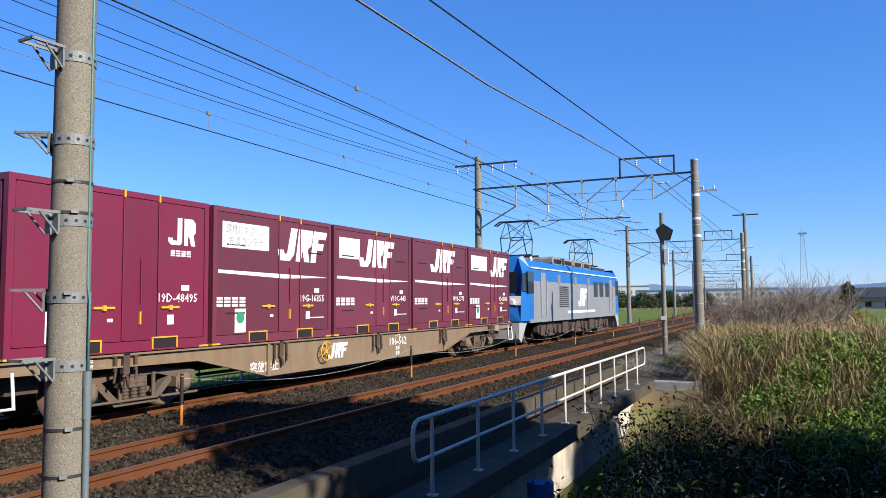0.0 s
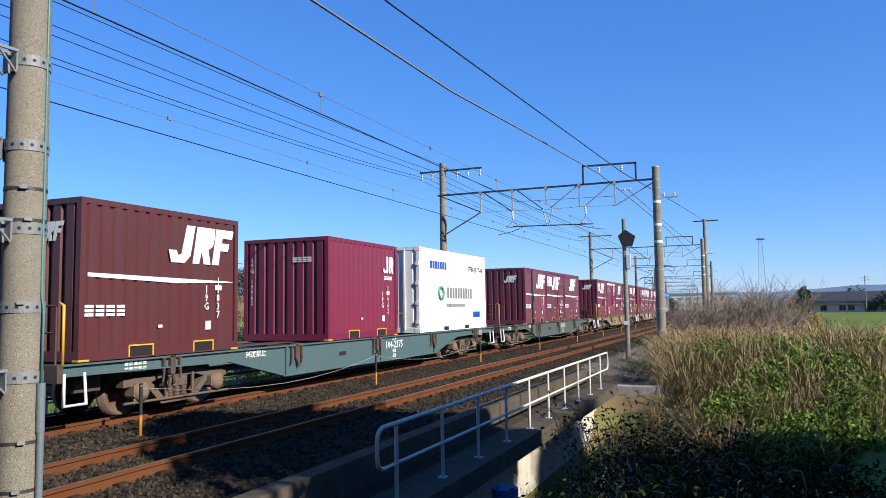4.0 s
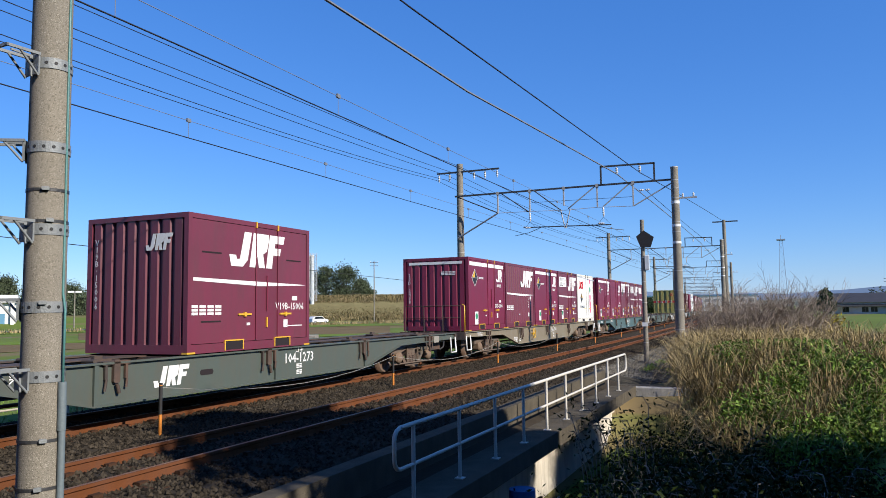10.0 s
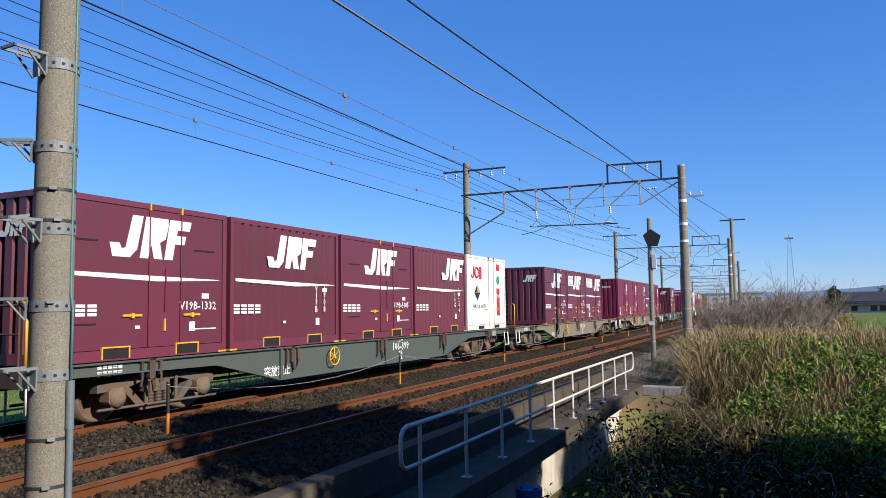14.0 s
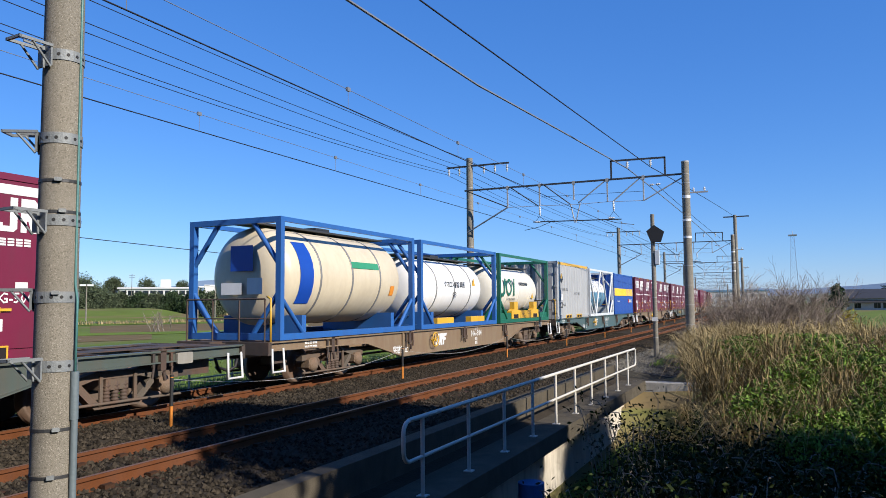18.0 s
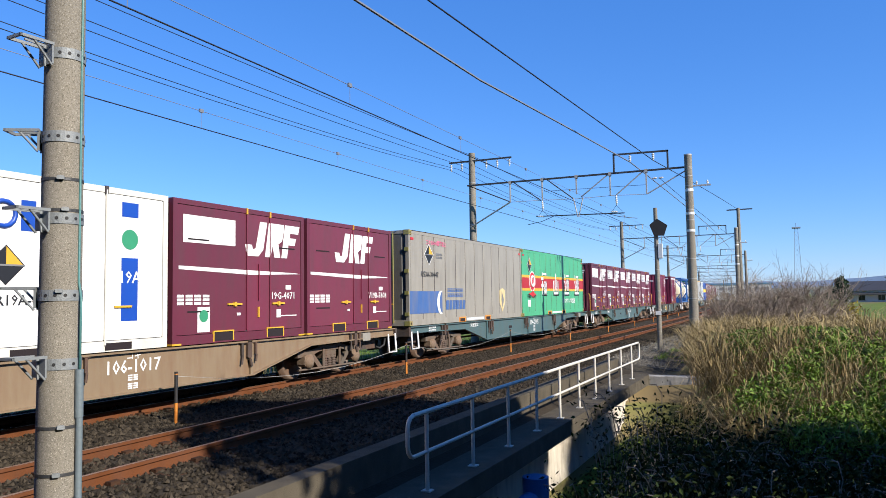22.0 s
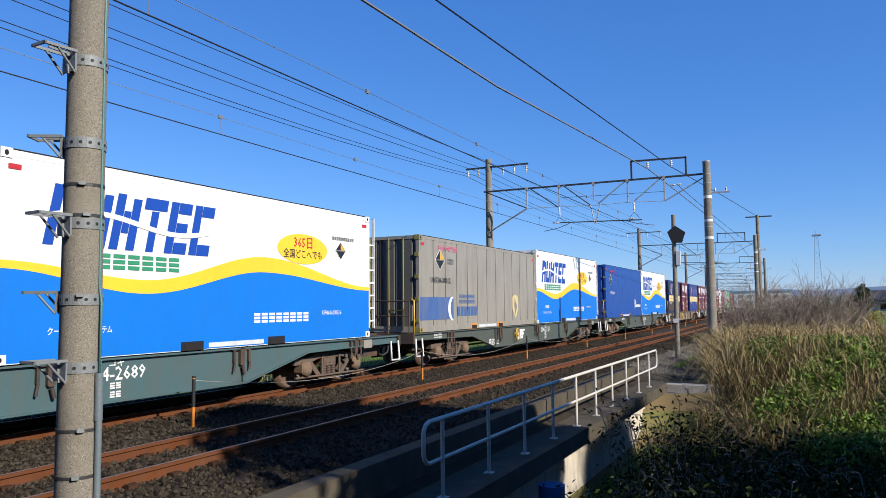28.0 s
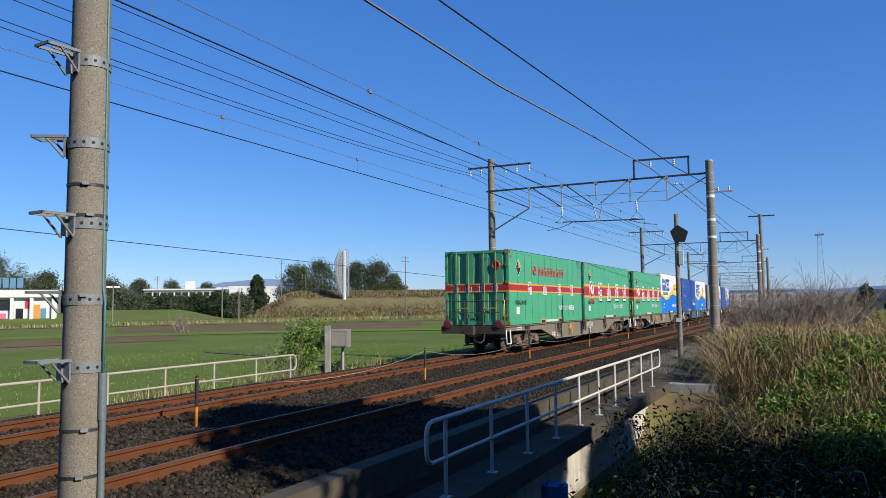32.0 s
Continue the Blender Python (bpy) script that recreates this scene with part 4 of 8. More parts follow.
def bramble(x, y, top, wide, canes, per):
    for i in range(canes):
        a = r9.random() * 6.28
        bx, by = x + r9.gauss(0, wide * 0.4), y + r9.gauss(0, wide * 0.4)
        p = Vector((bx, by, min(top - 0.3, max(ground_height(bx, by), top - 1.6))))
        rise = top * r9.uniform(0.72, 1.05) + (0.25 if r9.random() < 0.12 else 0) - p.z
        pts = [p]
        for k in range(6):
            p = p + Vector((math.cos(a) * 0.10, math.sin(a) * 0.10, rise * (0.30, 0.27, 0.22, 0.14, 0.07, 0.0)[k]))
            a += r9.gauss(0, 0.5)
            pts.append(p)
        stems.line(pts, 0.006, 4)
        for q in pts[1:]:
            for j in range(per):
                bramble_spots.append((q.x + r9.gauss(0, 0.14), q.y + r9.gauss(0, 0.14), q.z + r9.gauss(0, 0.11)))


for x, y, top in ((-1.5, 9.8, -0.75), (-1.2, 9.2, -0.25), (-0.8, 8.2, 0.05), (-0.3, 8.2, 0.15), (0.3, 7.6, 0.2), (0.9, 7.6, 0.2), (-0.7, 6.2, 0.05), (0.2, 5.8, 0.2), (-1.5, 7.0, -0.6), (-2.1, 7.6, -1.25), (1.3, 9.2, -0.1),
                  (1.9, 11.2, -0.6), (-0.9, 11.6, -0.55), (0.0, 11.0, -0.55), (0.9, 12.2, -0.75), (-0.7, 12.7, -0.7), (-1.5, 19.4, -1.5), (-1.6, 20.8, -1.5), (-1.4, 15.4, -1.9), (-1.9, 17.4, -2.0),
                  (1.5, 6.2, 0.3), (1.0, 4.8, 0.2), (0.2, 4.4, 0.1), (-0.7, 4.7, -0.15), (-1.5, 5.4, -0.6), (-2.2, 6.3, -1.35), (-2.0, 9.0, -1.5), (-2.2, 11.2, -1.8), (-2.1, 13.0, -1.9), (-2.4, 15.2, -2.2), (-2.6, 17.2, -2.3), (-2.6, 19.4, -2.2), (-3.1, 10.4, -2.3), (-3.2, 12.5, -2.5), (-3.2, 14.5, -2.5), (-3.1, 21.0, -2.3)):
    bramble(x, y, top - (0.3 if x > -0.4 and y < 10 else 0.12 if x > -1.3 else 0.0), 0.85, 30, 10)
# leafy sprigs that stand out before the pale wall
for x, y, top in ((-2.3, 10.3, -0.2), (-2.1, 9.6, 0.1), (-2.0, 10.9, -0.05), (-1.8, 9.9, 0.2), (-2.3, 11.2, -0.45), (-1.7, 11.0, 0.15), (-2.3, 8.9, -0.5)):
    bramble(x, y, top, 0.22, 4, 4)
thing("bramble_leaves", "bramble leaves over the ditch, coloured dark for shade", "brambles", kind="stuff", data=leaves(bramble_spots, 0.036, 22), material="bramble_leaf_shaded")
thing("bramble_stems", "thin brown bramble stems", "brambles", kind="stuff", data=stems, material="twig")


def bush(name, label, category, centre, height, spread, twigs, seed, leaf=None, leaf_n=0, leaf_size=0.06, twig_r=0.016, material="twig", depth=4):
    """A shrub: branches that fork several times, with or without leaves."""
    r = random.Random(seed)
    s = Shape()
    tips = []

    def grow(p, d, length, rad, level):
        q = p + d * length
        mid = p + d * length * 0.5 + Vector((r.gauss(0, 1), r.gauss(0, 1), r.gauss(0, 0.5))) * length * 0.07
        s.tube(p, mid, rad, 4 if level < 3 else 5, rad * 0.85, False).tube(mid, q, rad * 0.85, 4 if level < 3 else 5, rad * 0.65, False)
        tips.append(q)
        if level:
            for i in range(r.choice((2, 3, 3))):
                nd = (d + Vector((r.gauss(0, 0.45), r.gauss(0, 0.45), r.gauss(0.05, 0.3)))).normalized()
                grow(q if i else mid, nd, length * r.uniform(0.6, 0.85), rad * 0.62, level - 1)
    for i in range(twigs):
        a = r.random() * 6.28
        base = Vector((r.gauss(0, spread * 0.28), r.gauss(0, spread * 0.28), 0))
        grow(base, Vector((math.cos(a) * 0.5 * spread / height, math.sin(a) * 0.5 * spread / height, 1)).normalized(), height * 0.34 * r.uniform(0.7, 1.1), twig_r, depth)
    x, y = centre
    root = thing(name, label, category, at=pose(x, y, ground_height(x, y)))
    tagged(part("branch_work", s, material, root), kind="stuff")
    if leaf:
        pts = []
        for i in range(leaf_n):
            q = r.choice(tips)
            pts.append((q.x + r.gauss(0, 0.12 * height / 2), q.y + r.gauss(0, 0.12 * height / 2), q.z + r.gauss(0, 0.1 * height / 2)))
        tagged(part("foliage", leaves(pts, leaf_size, seed + 1), leaf, root), kind="stuff")
    return root


for i, (x, y, h, w, n) in enumerate(((-2.4, 38.5, 3.0, 2.8, 20), (-1.4, 40, 3.7, 3.2, 26), (-0.4, 41, 4.1, 3.4, 30), (0.6, 42, 3.9, 3.2, 26), (1.4, 44, 3.0, 2.6, 16), (-3.2, 37, 1.9, 1.8, 10), (-0.6, 38.5, 2.6, 3.0, 20))):
    bush("bare_shrub", "bare grey-brown branching shrub beyond the grass", "shrub", (x, y), h * 0.95, w, int(n * 1.3), 30 + i, twig_r=0.034, material="twig_pale", depth=4)
bush("yellow_shrub", "shrub with yellow-green spring leaves", "shrub", (2.1, 46.5), 2.1, 2.2, 10, 41, "yellow_leaf", 4200, 0.09, depth=3)
bush("green_shrub", "green leafy shrub beside the bare branches", "shrub", (1.3, 46.5), 2.3, 2.0, 8, 43, "green_leaf", 3000, 0.10, depth=3)
bush("green_shrub", "leafy green shrub behind the far railing", "shrub", (-14.9, 19.8), 2.7, 0.55, 7, 44, "green_leaf", 3000, 0.06, twig_r=0.012, depth=3)
bush("green_shrub", "leafy shrub below the lineside cabinet", "shrub", (-15.0, 21.6), 1.0, 1.6, 6, 45, "dark_leaf", 2200, 0.05, twig_r=0.01, depth=3)
bush("bare_shrub", "small leafless shrub in the field", "shrub", polar(45.6, 86), 2.9, 2.4, 8, 46, twig_r=0.05, depth=3)
bush("bare_shrub", "thin leafless twigs by the far railing", "shrub", (-14.6, 18.2), 2.2, 1.4, 6, 47, twig_r=0.01, depth=3)
thing("far_verge_grass", "dry and green grass along the far edge of the trackbed", "grass", kind="stuff",
      data=blades([(x + bend(y), y, ground_height(x, y), k) for x, y, z, k in scatter(12000, 51, -15.6, -14.0, 15, 60, lambda x, y: True, 4)], 0.55, 0.009, 52), material="green_leaf")
thing("far_verge_reeds", "dry stalks along the far edge of the trackbed", "grass", kind="stuff",
      data=blades([(x + bend(y), y, ground_height(x, y), k) for x, y, z, k in scatter(5000, 53, -15.4, -14.1, 12, 60, lambda x, y: True, 4)], 0.75, 0.007, 54), material="dry_grass")
thing("field_grass", "low green field grass beyond the railway", "grass", kind="stuff",
      data=blades([(x, y, ground_height(x, y), k) for x, y, z, k in scatter(16000, 55, -36, -14.6, 6, 46, lambda x, y: True, 4)], 0.10, 0.009, 56), material="green_leaf")


def tree(label, centre, height, crown_w, seed, leaf="olive_leaf", clumps=46, per=60, size=0.5, base=0.3, name="tree", group="", ground=None, puff=(0.07, 0.15)):
    """A tapered trunk with limbs, and a crown of many leaf clumps with gaps."""
    r = random.Random(seed)
    x, y = centre
    root = thing(name, label, "tree", group, at=pose(x, y, ground_height(x, y) if ground is None else ground))
    wood = Shape().tube((0, 0, -0.3), (0, 0, height * 0.55), height * 0.028, 8, height * 0.016)
    pts = []
    for i in range(clumps):
        a = r.random() * 6.28
        u = r.random() ** 0.5
        zz = base + (1 - base) * r.random()
        w = crown_w / 2 * math.sin(min(1.0, max(0.12, (zz - base) / (1 - base)) ** 0.7) * math.pi * 0.86 + 0.3) * u
        c = Vector((math.cos(a) * w, math.sin(a) * w, zz * height))
        if i % 3 == 0:
            wood.tube((0, 0, height * r.uniform(0.25, 0.5)), c, height * 0.008, 5, height * 0.003, False)
        cr = crown_w * r.uniform(*puff)
        for j in range(per):
            v = Vector((r.gauss(0, 1), r.gauss(0, 1), r.gauss(0, 0.7)))
            v = v.normalized() * cr * r.uniform(0.5, 1.1)
            pts.append(c + v)
    part("trunk", wood, "bark", root)
    tagged(part("crown", leaves(pts, size, seed + 5), leaf, root), kind="stuff")
    return root


# trees whose shade falls over the near track and the bridge
for i, (x, y, h, w, base) in enumerate(((9.0, 5.75, 11.8, 5.0, 0.69), (9.4, 8.7, 9.4, 2.4, 0.85), (9.2, 6.6, 6.1, 4.8, 0.05), (9.0, 9.9, 6.0, 4.4, 0.05), (9.2, 14.2, 4.5, 3.6, 0.05), (9.8, 1.2, 8.4, 4.6, 0.08), (9.4, -2.4, 10.2, 5.4, 0.08))):
    tree("tall leafy tree beside the field path" if h > 7 else "low leafy tree beside the field path", (x, y), h, w, 60 + i, "dark_leaf", 210, 95, 0.19, base, group="roadside trees")
# unseen trees added behind the camera, to keep skylight off the shaded ground
for i, (x, y, h, w) in enumerate(((-3.0, -11, 13, 8), (3.0, -10, 14, 8), (9.5, -8, 14, 8), (-9.0, -15, 13, 9), (14.5, -5, 14, 8), (14.0, -12, 15, 9))):
    tree("unseen tree added behind the path to block skylight", (x, y), h, w, 80 + i, "dark_leaf", 150, 90, 0.28, 0.08, group="roadside trees")
for i in range(5):
    bush("hedge_shrub", "dense evergreen hedge shrub beside the path", "shrub", (4.6 + 0.5 * (i % 2) + 0.1 * i, -0.6 + i * 1.9), 3.1 + 0.22 * i, 2.2, 5, 70 + i, "dark_leaf", 2600, 0.16, depth=3)

# strips of ploughed soil and bright young crop
def field_strip(label, material, l0, l1, near0, far0, near1, far1, lift):
    """A strip between two directions, each with its near and far distance."""
    n, k = 24, 5
    vs = []
    for i in range(n + 1):
        u = i / n
        for j in range(k + 1):
            v = j / k
            d = (near0 + (near1 - near0) * u) * (1 - v) + (far0 + (far1 - far0) * u) * v
            x, y = polar(l0 + (l1 - l0) * u, d)
            vs.append((x, y, ground_height(x, y) + lift))
    fs = [(i * (k + 1) + j, (i + 1) * (k + 1) + j, (i + 1) * (k + 1) + j + 1, i * (k + 1) + j + 1) for i in range(n) for j in range(k)]
    return thing("field_strip", label, "field", "field strips", kind="structure", data=Shape().add(vs, fs, True), material=material)


field_strip("strip of bare ploughed soil", "soil", 66, 46, 58, 74, 66, 80, 0.03)
field_strip("strip of bare ploughed soil", "soil", 50, 28, 82, 118, 88, 132, 0.03)
field_strip("narrow strip of bright green crop", "bright_grass", 66, 24, 76, 83, 80, 88, 0.05)
field_strip("narrow strip of bright green crop", "bright_grass", 66, 24, 118, 127, 134, 146, 0.05)
field_strip("dark open ditch between the fields", "timber", 44, 35, 46.6, 47.4, 36.2, 37.0, 0.04)

# ---- distance on the left: fields, road, buildings ----
road = thing("road", "narrow grey road across the fields", "road", kind="structure")
a0, a1 = Vector(polar(64, 128)), Vector(polar(20, 190))
along = (a1 - a0).normalized()
side = Vector((-along.y, along.x))
b0, b1 = a0 - along * 200, a1 + along * 200
part("carriageway", Shape().add([(*(b0 - side * 3), -0.72), (*(b1 - side * 3), -0.72), (*(b1 + side * 3), -0.72), (*(b0 + side * 3), -0.72)], [(0, 1, 2, 3)]), "asphalt", road)
part("embankment", Shape().add([(*(b0 - side * 5.5), -1.1), (*(b1 - side * 5.5), -1.1), (*(b1 - side * 3), -0.73), (*(b0 - side * 3), -0.73), (*(b1 + side * 3), -0.73), (*(b0 + side * 3), -0.73), (*(b1 + side * 5.5), -1.1), (*(b0 + side * 5.5), -1.1)],
                               [(0, 1, 2, 3), (3, 2, 4, 5), (5, 4, 6, 7)]), "field", road)

store = thing("roadside_store", "white flat-roofed roadside store with sign letters on the roof", "shop", at=pose(*polar(56.6, 185), -0.9, 0, 0, 52))
part("wall", Shape().box(-14, 9, 0, 10, 0, 5.6), "house_white", store)
part("roof_fascia", Shape().box(-14.3, 9.3, -1.2, 10.2, 5.4, 7.0), "house_white", store, "white roof fascia")
for x in (-12, -3.4, 0.5, 4.2, 8.4):
    part("pillar", Shape().box(x - 0.35, x + 0.35, -1.0, -0.4, 0, 5.4), "house_white", store)
part("shutter", Shape().box(-13, -4.2, -0.06, 0, 0.3, 4.6), "tank_blue", store, "pale blue shutter")
part("window", Shape().box(-2.6, 0.0, -0.05, 0, 2.6, 4.9), "glass", store)
for x0, x1, z0, z1, m in ((1.2, 2.6, 0.2, 3.0, "glass"), (2.9, 4.0, 3.0, 4.8, "marking_red"), (4.6, 5.8, 0.3, 3.8, "marking_orange"), (5.9, 7.0, 0.3, 3.0, "tank_blue"), (-2.4, -0.6, 0.4, 2.0, "marking_pink")):
    part("advert_panel", Shape().box(x0, x1, -0.08, 0, z0, z1), m, store)
for i in range(5):
    part("sign_block", Shape().box(-4 + i * 1.35, -4 + i * 1.35 + 1.05, -1.0, -0.8, 7.5, 9.6), "tank_blue", store, "pale blue sign block")
    part("sign_leg", Shape().box(-3.6 + i * 1.35, -3.4 + i * 1.35, -0.95, -0.85, 7.0, 7.5), "dark_steel", store)

# long low white building
hall = thing("long_building", "long low white building behind trees", "building", at=pose(*polar(45.7, 335), -0.9, 0, 0, 40))
part("wall", Shape().box(-15, 15, 0, 12, 0, 10.4), "house_white", hall)
part("roof", Shape().prism("x", -15.6, 15.6, [(-0.9, 10.4), (12.6, 10.4), (12.6, 10.8), (6, 11.2), (-0.9, 10.9)]), "house_white", hall)
for i in range(10):
    part("window", Shape().box(-14.4 + i * 2.9, -12.1 + i * 2.9, -0.06, 0, 7.6, 9.6), "glass", hall)
part("tank", Shape().box(1, 5, 3, 6, 11.1, 14.4), "house_white", hall, "white roof tank")
for i, left in enumerate((42.0, 41.0, 40.2, 39.4)):
    shed = thing("storage_shed", "small white shed at the far side of the fields", "shed", "white sheds", at=pose(*polar(left, 300), -0.9, 0, 0, 40))
    part("wall", Shape().box(-2.4, 2.4, 0, 5, 0, 10.8), "house_white", shed)
    part("roof", Shape().box(-2.6, 2.6, -0.2, 5.2, 10.8, 11.1), "house_white", shed)

levee = thing("reed_bank", "high bank covered with dry brown reeds", "bank", kind="structure")
lv, n = [], 60
for i in range(n + 1):
    left = 41.5 - 27 * i / n
    top = 6.4 * smooth(0, 0.16, i / n) * (1 - 0.75 * smooth(0.55, 1.0, i / n)) + 0.5 * noise.noise(Vector((i * 0.4, 0, 0)))
    for d, k in ((196, 0.0), (204, 0.72), (214, 1.0), (240, 1.02), (262, 0.0)):
        lv.append((*polar(left, d), -1.0 + max(top, 0.1) * k))
part("bank_slope", Shape().add(lv, [(i * 5 + j, (i + 1) * 5 + j, (i + 1) * 5 + j + 1, i * 5 + j + 1) for i in range(n) for j in range(4)], True), "scrub", levee)
rr = random.Random(77)
reeds, browns = [], []
for i in range(30000):
    u, k = rr.random(), rr.random()
    left = 41.5 - 27 * u
    top = 6.4 * smooth(0, 0.16, u) * (1 - 0.75 * smooth(0.55, 1.0, u))
    (reeds if rr.random() < 0.6 else browns).append((*polar(left, 196 + 19 * k), -1.0 + top * min(1, k * 1.25), 0.8))
thing("bank_reeds", "dry tan reeds on the high bank", "reeds", kind="stuff", data=blades(reeds, 1.5, 0.07, 78, lean=0.7, droop=1.5), material="reed")
thing("bank_scrub", "brown and green scrub on the high bank", "scrub", kind="stuff", data=blades(browns, 1.5, 0.09, 79, lean=0.8, droop=1.5), material="scrub")

slope = thing("grass_bank", "low green grass bank beyond the road", "bank", kind="structure")
gb_v, n = [], 30
for i in range(n + 1):
    left = 64 - 22 * i / n
    top = 2.5 * smooth(0, 0.1, i / n) * (1 - smooth(0.8, 1.0, i / n))
    for d, k in ((178, 0.0), (196, 1.0), (212, 1.0), (226, 0.0)):
        gb_v.append((*polar(left, d), -1.0 + max(top, 0.02) * k))
part("bank_slope", Shape().add(gb_v, [(i * 4 + j, (i + 1) * 4 + j, (i + 1) * 4 + j + 1, i * 4 + j + 1) for i in range(n) for j in range(3)], True), "field", slope)
verge = []
for i in range(7000):
    p = a0 - along * 120 + along * (360 * rr.random()) - side * (3.2 + 2.6 * rr.random())
    verge.append((p.x, p.y, -0.95, 0.8))
thing("road_verge_weeds", "dry brown weeds along the field road", "weeds", kind="stuff", data=blades(verge, 0.9, 0.05, 80, lean=0.6), material="reed")

# tall curved sign frame seen edge-on
board = thing("sign_tower", "tall white lattice sign tower with a curved edge", "sign tower", at=pose(*polar(33.9, 205), -0.9, 0, 0, 60))
part("column", Shape().tube((0, 0, 0), (0, 0, 18), 0.55, 16, 0.45), "frame_white", board)
lat = Shape()
edge = []
for i in range(15):
    z = 5.5 + 13 * i / 14
    edge.append(2.6 * math.sin(min(1.0, (i + 2) / 12) * 1.75) * (1 if i < 11 else 1 - 0.17 * (i - 10)))
for i in range(14):
    z0, z1 = 5.5 + 13 * i / 14, 5.5 + 13 * (i + 1) / 14
    for y in (-0.9, 0.9):
        lat.tube((-edge[i], y, z0), (-edge[i + 1], y, z1), 0.10, 5).tube((-edge[i], y, z0), (0.9, y, z0), 0.045, 5).tube((-edge[i], y, z0), (0.9, y, z1), 0.035, 5).tube((0.9, y, z0), (0.9, y, z1), 0.09, 5)
        lat.tube((-edge[i] * 0.5, y, z0), (-edge[i + 1] * 0.5, y, z1), 0.06, 5)
    lat.tube((-edge[i], -0.9, z0), (-edge[i], 0.9, z1), 0.07, 5).tube((0.9, -0.9, z0), (0.9, 0.9, z1), 0.07, 5)
part("lattice", lat, "container_grey", board, "white steel lattice")
part("rear_panel", Shape().prism("y", 0.2, 0.26, [(-1.6, 6.2), (0.7, 6.2), (0.7, 17.8), (-0.9, 17.8), (-2.3, 15), (-2.5, 11)]), "marking_grey", board)
part("base_cabinet", Shape().box(2.6, 4.2, -0.5, 0.5, 0, 1.5), "house_white", board)


def field_pole(label, left, dist, h, lamp=False, arms=2):
    root = thing("street_lamp" if lamp else "utility_pole", label, "street lamp" if lamp else "utility pole", "poles in the fields", at=pose(*polar(left, dist), -0.9, 0, 0, left))
    part("pole", Shape().tube((0, 0, -0.3), (0, 0, h), 0.16, 10, 0.10), "pole_concrete", root)
    if lamp:
        for s in (-1, 1):
            part("lamp_head", Shape().box(min(s * 0.1, s * 1.3), max(s * 0.1, s * 1.3), -0.25, 0.25, h - 0.1, h + 0.25, 0.05), "marking_white", root)
    else:
        for i in range(arms):
            part("cross_arm", Shape().box(-1.0, 1.0, -0.06, 0.06, h - 0.5 - i * 0.8, h - 0.4 - i * 0.8), "dark_steel", root)
            for x in (-0.9, 0, 0.9):
                part("insulator", Shape().lathe((x, 0, h - 0.4 - i * 0.8), (0, 0, 1), [(0, 0.05), (0.1, 0.09), (0.25, 0.05)], 8), "porcelain", root)
    return root


for left, dist, h in ((50.3, 170, 7.2), (41.7, 190, 7.6), (42.9, 175, 7.0)):
    field_pole("double-headed street lamp beside the road", left, dist, h, True)
for left, dist, h in ((38.6, 260, 19), (29.2, 178, 14.6), (36.8, 215, 12), (47.4, 300, 15)):
    field_pole("concrete utility pole in the fields", left, dist, h)
out = [(-60 - 0.012 * (y - 40), y, 9.15 - 0.0165 * y) for y in range(-20, 181, 10)]
thing("power_line", "black power line across the fields", "wire", data=Shape().line(out, 0.04, 5), material="wire")

i = 0
for left, dist, h, w, leaf in ((57.5, 240, 17, 20, "olive_leaf"), (60, 230, 20, 22, "olive_leaf"), (54.6, 250, 13, 14, "olive_leaf"), (50.6, 300, 13, 18, "olive_leaf"), (48.6, 345, 14.5, 14, "olive_leaf"), (46.4, 380, 15, 16, "olive_leaf"), (44.0, 385, 14, 14, "olive_leaf"),
                               (51.8, 290, 10, 14, "olive_leaf"), (40.4, 262, 13.5, 7, "dark_leaf"), (37.4, 270, 17, 17, "olive_leaf"), (35.6, 275, 18.5, 18, "olive_leaf"), (33.0, 272, 18, 16, "olive_leaf"), (31.4, 270, 18.5, 16, "olive_leaf"),
                               (30.2, 280, 14, 12, "olive_leaf"), (48.2, 216, 5.8, 10, "olive_leaf"), (46.8, 215, 5.6, 9, "dark_leaf"), (45.8, 212, 5.3, 9, "olive_leaf"), (44.6, 210, 5.6, 10, "dark_leaf"), (43.0, 205, 6.2, 10, "dark_leaf"), (41.8, 200, 5.6, 9, "olive_leaf"), (49.8, 214, 6.4, 12, "olive_leaf"), (52.0, 220, 6.8, 14, "olive_leaf"), (24.5, 330, 7.4, 14, "olive_leaf"), (22.6, 340, 8.1, 16, "dark_leaf"),
                               (20.5, 330, 7.4, 15, "olive_leaf"), (18.2, 340, 6.8, 14, "olive_leaf"), (15.5, 300, 6.2, 14, "olive_leaf"), (12.0, 320, 5.6, 14, "olive_leaf"), (8.5, 300, 5.6, 13, "dark_leaf"), (6.2, 280, 5.0, 12, "olive_leaf"), (10.2, 260, 4.3, 10, "olive_leaf")):
    i += 1
    tree("broad tree at the far side of the fields", polar(left, dist), h, w, 100 + i, leaf, 110, 120, 0.30, 0.12, group="far trees", ground=-1.0, puff=(0.09, 0.2))

shed = thing("white_notice_house", "small white building at the edge of the reeds", "building", at=pose(*polar(25.8, 240), -0.9, 0, 0, 30))
part("wall", Shape().box(-3, 3, 0, 4, 4.2, 7.0), "house_white", shed)
part("base", Shape().box(-2.8, 2.8, 0.2, 3.8, 0, 4.2), "house_white", shed)

# factory beyond the bend
works = thing("factory_building", "long pale factory with rows of windows", "building", at=pose(*polar(5.0, 430), -1, 0, 0, 5))
part("wall", Shape().box(-42, 30, 0, 20, 0, 8.2), "house_white", works)
